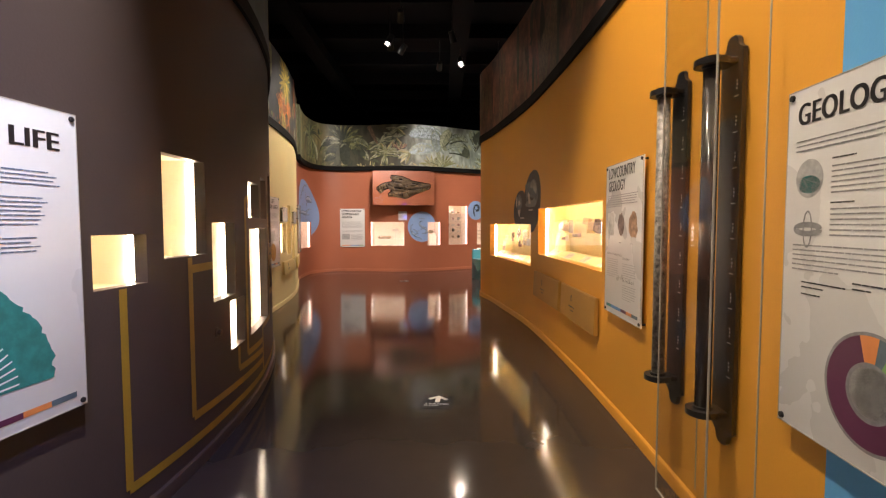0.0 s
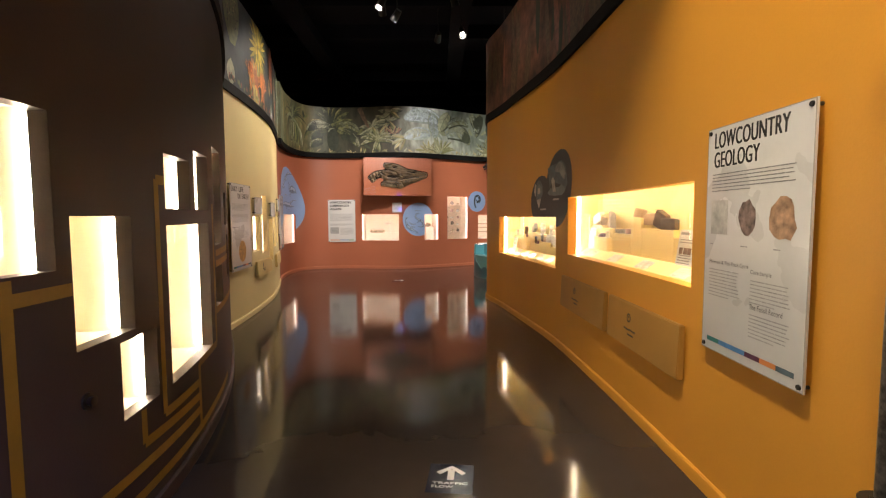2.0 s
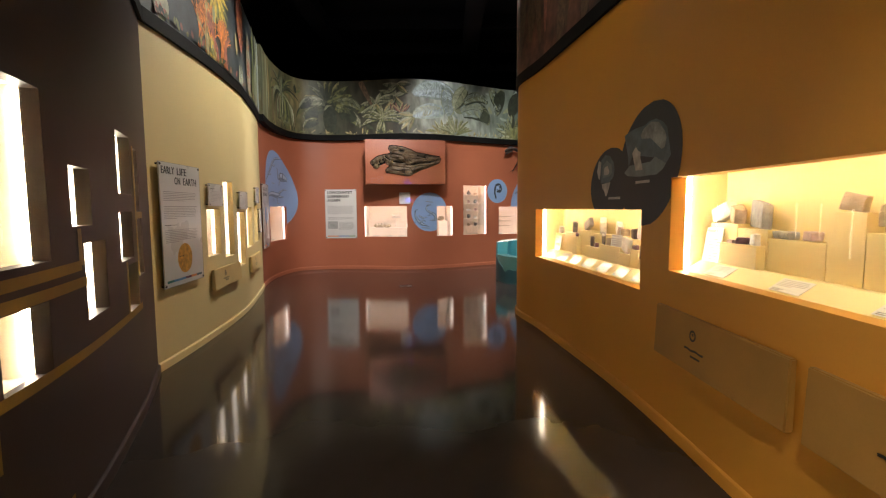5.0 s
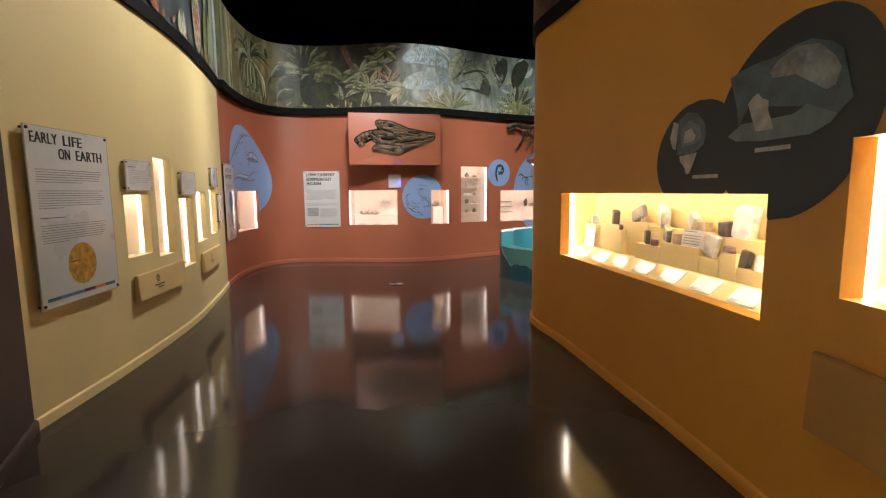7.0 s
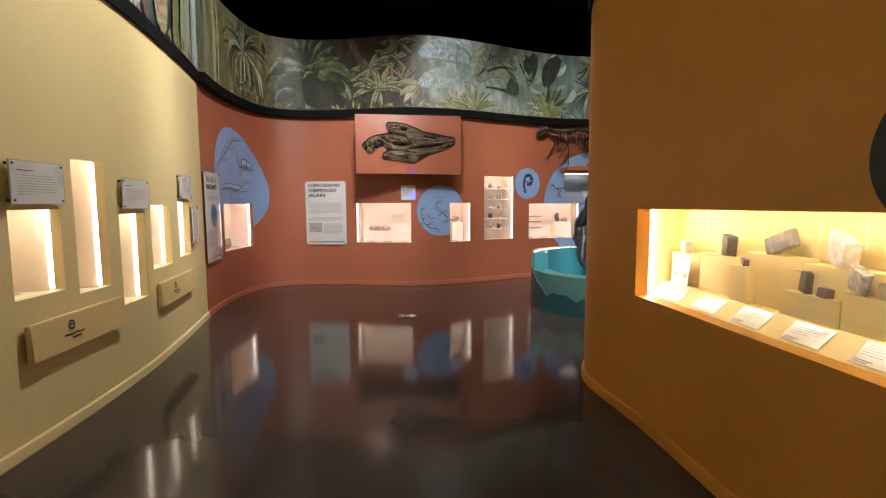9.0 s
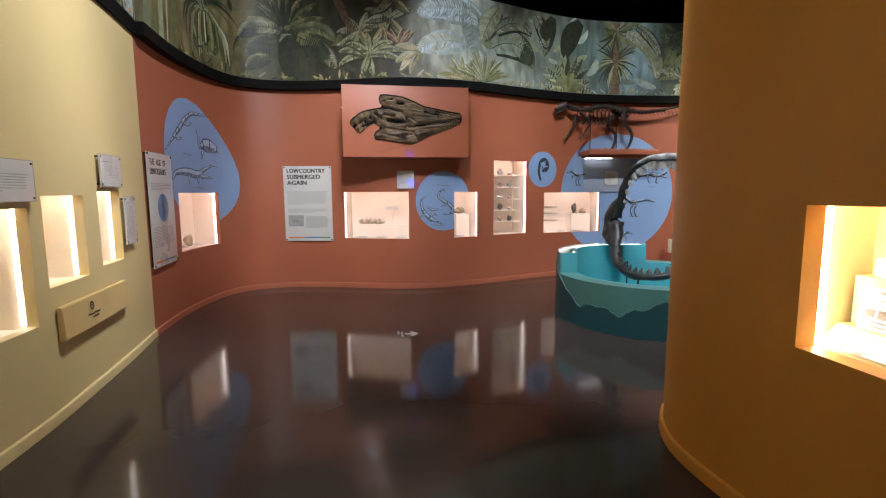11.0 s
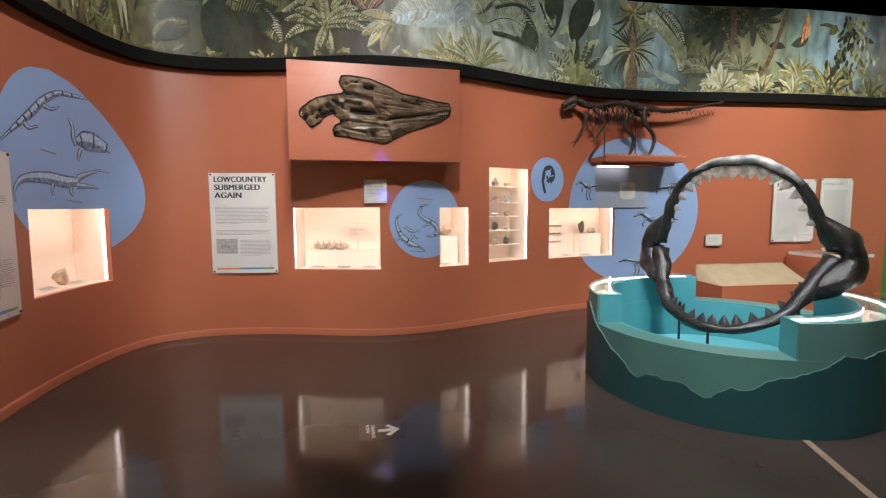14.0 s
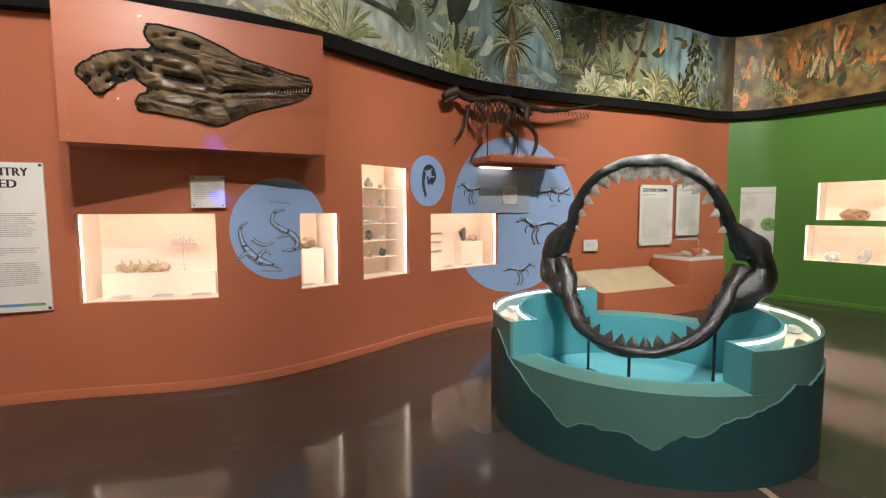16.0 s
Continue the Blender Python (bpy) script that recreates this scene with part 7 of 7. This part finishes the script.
for k in range(0, 361, 2):
    a = -190 + k
    z = float(np.interp(a, [q[0] for q in stops], [q[1] for q in stops])) + 0.010 * math.sin(a * 0.5) + 0.006 * math.sin(a * 1.3)
    z = min(z, HIGH - 0.01)
    c, s = math.cos(radians(a)), math.sin(radians(a))
    crest.append((a, min(z, LOW if not (-101 < a < 4 or a > 72 or a < -179) else z)))
    row = [bm.verts.new((r * c, r * s, zz)) for r, zz in ((R_OUT + 0.0, 0.0), (R_OUT + 0.012, 0.0), (R_OUT + 0.012, min(z, LOW if not (-101 < a < 4 or a > 72 or a < -179) else z)), (R_OUT, min(z, LOW if not (-101 < a < 4 or a > 72 or a < -179) else z)))]
    if prev:
        for i in range(3):
            bm.faces.new((prev[i], prev[i + 1], row[i + 1], row[i]))
    prev = row
wave = part("wave_panel", bm, DEEP_TEAL, island, "deep blue cut-out wave shape round the outside")
bm = bmesh.new()
rows = [[bm.verts.new((r * math.cos(radians(a)), r * math.sin(radians(a)), z + dz)) for r, dz in ((R_OUT + 0.001, 0.002), (R_OUT + 0.0135, 0.002), (R_OUT + 0.0135, -0.002))] for a, z in crest]
for p, q in zip(rows, rows[1:]):
    for i in range(2):
        bm.faces.new((p[i], p[i + 1], q[i + 1], q[i]))
part("wave_edge", bm, AQUA_EDGE, wave, "pale cut edge of the wave shape")

# megalodon-sized jaw on three rods
U, N, MID = Vector((0.648, -0.761, 0)), Vector((-0.761, -0.648, 0)), Vector((2.24, 13.42, 0))
jaw = thing("shark_jaw", pose(0, 0, 0), "huge glossy dark cast of an open toothed shark jaw", "shark jaw")


def jp(u, n, z):
    return MID + U * u + N * n + Vector((0, 0, z))


upper = spline([jp(-0.72, -0.04, 1.20), jp(-0.63, 0.04, 1.42), jp(-0.52, 0.10, 1.68), jp(-0.36, 0.16, 1.86), jp(-0.16, 0.19, 1.95), jp(0, 0.20, 1.955), jp(0.16, 0.19, 1.95), jp(0.36, 0.16, 1.86), jp(0.52, 0.10, 1.68), jp(0.63, 0.04, 1.42), jp(0.72, -0.04, 1.20)], 6)
lower = spline([jp(-0.72, -0.04, 1.10), jp(-0.63, 0.10, 0.96), jp(-0.56, 0.24, 0.80), jp(-0.42, 0.42, 0.62), jp(-0.2, 0.56, 0.53), jp(0, 0.60, 0.505), jp(0.2, 0.56, 0.53), jp(0.42, 0.42, 0.62), jp(0.56, 0.24, 0.80), jp(0.63, 0.10, 0.96), jp(0.72, -0.04, 1.10)], 6)
n = len(upper)
upper_jaw = part("upper_jaw", tube(bmesh.new(), upper, [0.075 - 0.032 * math.sin(math.pi * k / (n - 1)) ** 0.7 for k in range(n)], 14, 0.8, 0.45), JAW, jaw, "", True)
lower_jaw = part("lower_jaw", tube(bmesh.new(), lower, [0.095 - 0.040 * math.sin(math.pi * k / (n - 1)) ** 0.7 for k in range(n)], 14, 0.75, 0.45), JAW, jaw, "", True)
for side in (-1, 1):
    path = spline([jp(side * u, n, z) for u, n, z in ((0.62, 0.05, 1.46), (0.72, 0.0, 1.36), (0.80, -0.05, 1.24), (0.84, -0.06, 1.12), (0.80, 0.0, 1.0), (0.71, 0.09, 0.90), (0.60, 0.18, 0.80))], 6)
    wide = np.interp(np.linspace(0, 1, len(path)), np.linspace(0, 1, 7), (0.035, 0.075, 0.105, 0.088, 0.125, 0.105, 0.04))
    bm, rings = bmesh.new(), []
    for k, q in enumerate(path):
        d = (path[min(len(path) - 1, k + 1)] - path[max(0, k - 1)]).normalized()
        across = d.cross(N).normalized()
        ring = []
        for a in range(16):
            c, e = math.cos(a * math.pi / 8), math.sin(a * math.pi / 8)
            r = wide[k] * (1 + 0.30 * noise.noise(q * 7 + Vector((c, e, side)) * 1.4))
            ring.append(bm.verts.new(q + across * c * r + N * e * r * 0.95))
        rings.append(ring)
    for p0, p1 in zip(rings, rings[1:]):
        for a in range(16):
            bm.faces.new((p0[a], p0[(a + 1) % 16], p1[(a + 1) % 16], p1[a]))
    bm.faces.new(rings[0])
    bm.faces.new(rings[-1])
    part("jaw_joint", bm, JAW, jaw, "broad knobbly joint lobe", True)


def tooth_row(line, down, count, longest, owner, enamel):
    middle = sum(line, Vector()) / len(line)
    for k in range(count):
        u = (k + 0.5) / count
        i = 5 + u * (len(line) - 11)
        a = line[int(i)].lerp(line[int(i) + 1], i - int(i))
        d = (line[min(len(line) - 1, int(i) + 2)] - line[max(0, int(i) - 2)]).normalized()
        point = Vector((0, 0, -1.0 if down else 1.0)) * (0.35 + 0.65 * math.sin(math.pi * u)) + (middle - a).normalized() * (0.22 if down else 0.45)
        point = (point - d * point.dot(d)).normalized()
        size = longest * (0.5 + 0.5 * math.sin(math.pi * u))
        out = d.cross(point)
        bm = bmesh.new()
        w, t = size * 0.50, size * 0.16
        base = a + point * 0.035
        rows = []
        for j, (along, wide) in enumerate(((0, 1), (0.35, 0.85), (0.7, 0.42), (1.0, 0.04))):
            p = base + point * size * along
            rows.append([bm.verts.new(p + d * w * wide * c + out * t * wide * s) for c, s in ((-1, 0), (-0.4, 1), (0.4, 1), (1, 0), (0.4, -1), (-0.4, -1))])
        for p, q in zip(rows, rows[1:]):
            for j in range(6):
                bm.faces.new((p[j], p[(j + 1) % 6], q[(j + 1) % 6], q[j]))
        bm.faces.new(rows[-1])
        part("tooth", bm, enamel, owner)


# added paler band along the arch: painted light from above
top_arc = upper[19:48]
part("lit_top_band", tube(bmesh.new(), [p + N * 0.018 + Vector((0, 0, 0.014)) for p in top_arc], [0.034 + 0.014 * math.sin(math.pi * k / (len(top_arc) - 1)) for k in range(len(top_arc))], 12, 0.8, 0.5), JAW_LIT, upper_jaw, "shiny grey band painting the light on top of the upper jaw", True)
tooth_row(upper, True, 17, 0.125, upper_jaw, TOOTH)
tooth_row(lower, False, 17, 0.09, lower_jaw, DARK_TOOTH)
for x, y, top in ((1.83, 13.61, 0.62), (1.75, 13.02, 0.48), (2.44, 12.88, 0.70)):
    pole = rod(bmesh.new(), (x, y, BED + 0.012), (x, y, top), 0.012, sides=10)
    part("support_rod", pole, BLACK_METAL, jaw, "thin black support rod")
    part("foot_plate", boxed(x - 0.06, y - 0.05, BED + 0.001, x + 0.06, y + 0.05, BED + 0.012, bevel=0.003), BLACK_METAL, jaw)

# ---- sand box and glass-topped plinth behind the island ----
bench = thing("dig_box", pose(3.55, 15.55, 0, 0, 0, 5), "low terracotta box with a sloping sand coloured cast slab", "dig box")
bm = bmesh.new()
for a in ((0, 0, 0, 1.75, 0.04, 0.42), (0, 0.66, 0, 1.75, 0.70, 0.46), (0, 0.04, 0, 0.04, 0.66, 0.42), (1.71, 0.04, 0, 1.75, 0.66, 0.42)):
    box(bm, *a)
part("box", bm, BRICK, bench)
bm = bmesh.new()
nx2, ny2 = 26, 12
grid = [[bm.verts.new((0.05 + 1.5 * i / nx2, 0.05 + 0.6 * j / ny2, 0.36 + 0.30 * j / ny2 + 0.012 * noise.noise(Vector((i * 0.16, j * 0.2, 2))) + 0.006 * noise.noise(Vector((i * 0.7, j * 0.8, 4))))) for j in range(ny2 + 1)] for i in range(nx2 + 1)]
for i in range(nx2):
    for j in range(ny2):
        bm.faces.new((grid[i][j], grid[i + 1][j], grid[i + 1][j + 1], grid[i][j + 1]))
base = bmesh.ops.extrude_edge_only(bm, edges=[e for e in bm.edges if e.is_boundary])
for v in (g for g in base["geom"] if isinstance(g, bmesh.types.BMVert)):
    v.co.z = 0.02
part("slab", bm, SAND, bench, "sand coloured rough slab", True)
stand = thing("glass_topped_plinth", pose(5.25, 15.72, 0, 0, 0, 6), "terracotta plinth with a clear glass cover and fossils", "display plinth")
part("plinth", boxed(0, 0, 0, 0.85, 0.70, 0.78, bevel=0.006), BRICK, stand)
part("deck", boxed(0.02, 0.02, 0.781, 0.83, 0.68, 0.83), BOARD, stand)
cover = part("glass_cover", boxed(0.01, 0.01, 0.832, 0.84, 0.69, 1.10), GLASS, stand, "clear glass cover")
cover.visible_shadow = False
for k in range(3):
    rock("fossil", pose(5.45 + 0.22 * k, 16.0, 0.83, 0, 0, 30 * k), (0.10, 0.05, 0.05 + 0.02 * (k % 2)), (STONE_TAN, BRICK, STONE_WHITE)[k], "fossil under a glass cover on the plinth", 0.5, 140 + k, "fossil")

# ---- floor: arrows and joint strip ----
def arrow(x, y, turn, words, label):
    ob = thing("floor_arrow", pose(x, y, 0.001, 0, 0, turn), label, "floor sticker", "floor arrows")
    part("sticker", boxed(-0.13, -0.15, 0.0, 0.13, 0.15, 0.002), DEEP_NAVY, ob)
    bm = bmesh.new()
    ribbon(bm, [(0, -0.02), (0, 0.09)], 0.04, lambda a, b: Vector((a, b, 0.0030)))
    ribbon(bm, [(-0.075, 0.045), (0, 0.115), (0.075, 0.045)], 0.035, lambda a, b: Vector((a, b, 0.0034)))
    part("arrow", bm, WHITE_INK, ob, "white arrow")
    for k, w in enumerate(words):
        lettering(w, -0.10, -0.065 - 0.037 * k, 0.0026, 0.20 if len(w) > 4 else 0.12, 0.025, WHITE_INK, ob, "words", 0.01, False)


DEEP_NAVY = surface("navy_vinyl_sticker", (0.014, 0.014, 0.026), 0.2, vary=0.15, scale=8, bump=0.0)
arrow(-0.05, 3.92, -6, ("TRAFFIC", "FLOW"), "navy floor sticker with a white arrow pointing ahead")
arrow(-1.03, 12.33, -82, ("TRAFFIC", "FLOW"), "navy floor sticker with a white arrow pointing sideways")
bm = bmesh.new()
ribbon(bm, [(1.82, 12.02), (1.62, 11.18), (1.45, 10.75)], 0.05, lambda a, b: Vector((a, b, 0.003)))
tagged(part("floor_strip", bm, BRASS), "worn tan joint strip in the concrete floor", "floor strip", kind="structure")

# ---- track lamps under the ceiling ----
for (x, y), aim, watts, cone, tint in SPOTS:
    eye = Vector((x, y, TRACK_Z))
    ob = thing("track_lamp", look(eye, aim), "black cylindrical track spotlight with a glowing lens", "spotlight", "track spotlights")
    bm = bmesh.new()
    bmesh.ops.create_cone(bm, cap_ends=False, segments=20, radius1=0.075, radius2=0.06, depth=0.22, matrix=pose(0, 0, -0.02))
    can = part("can", bm, BLACK_METAL, ob, "", True)
    part("back_cap", rod(bmesh.new(), (0, 0, 0.088), (0, 0, 0.10), 0.06, sides=20), BLACK_METAL, can)
    part("lens", rod(bmesh.new(), (0, 0, -0.088), (0, 0, -0.08), 0.045, sides=20), LENS, can, "glowing lens")
    part("arm", rod(bmesh.new(), (0, 0.02, 0.05), ob.matrix_world.inverted() @ Vector((x, y, 6.41)), 0.012), BLACK_METAL, ob)
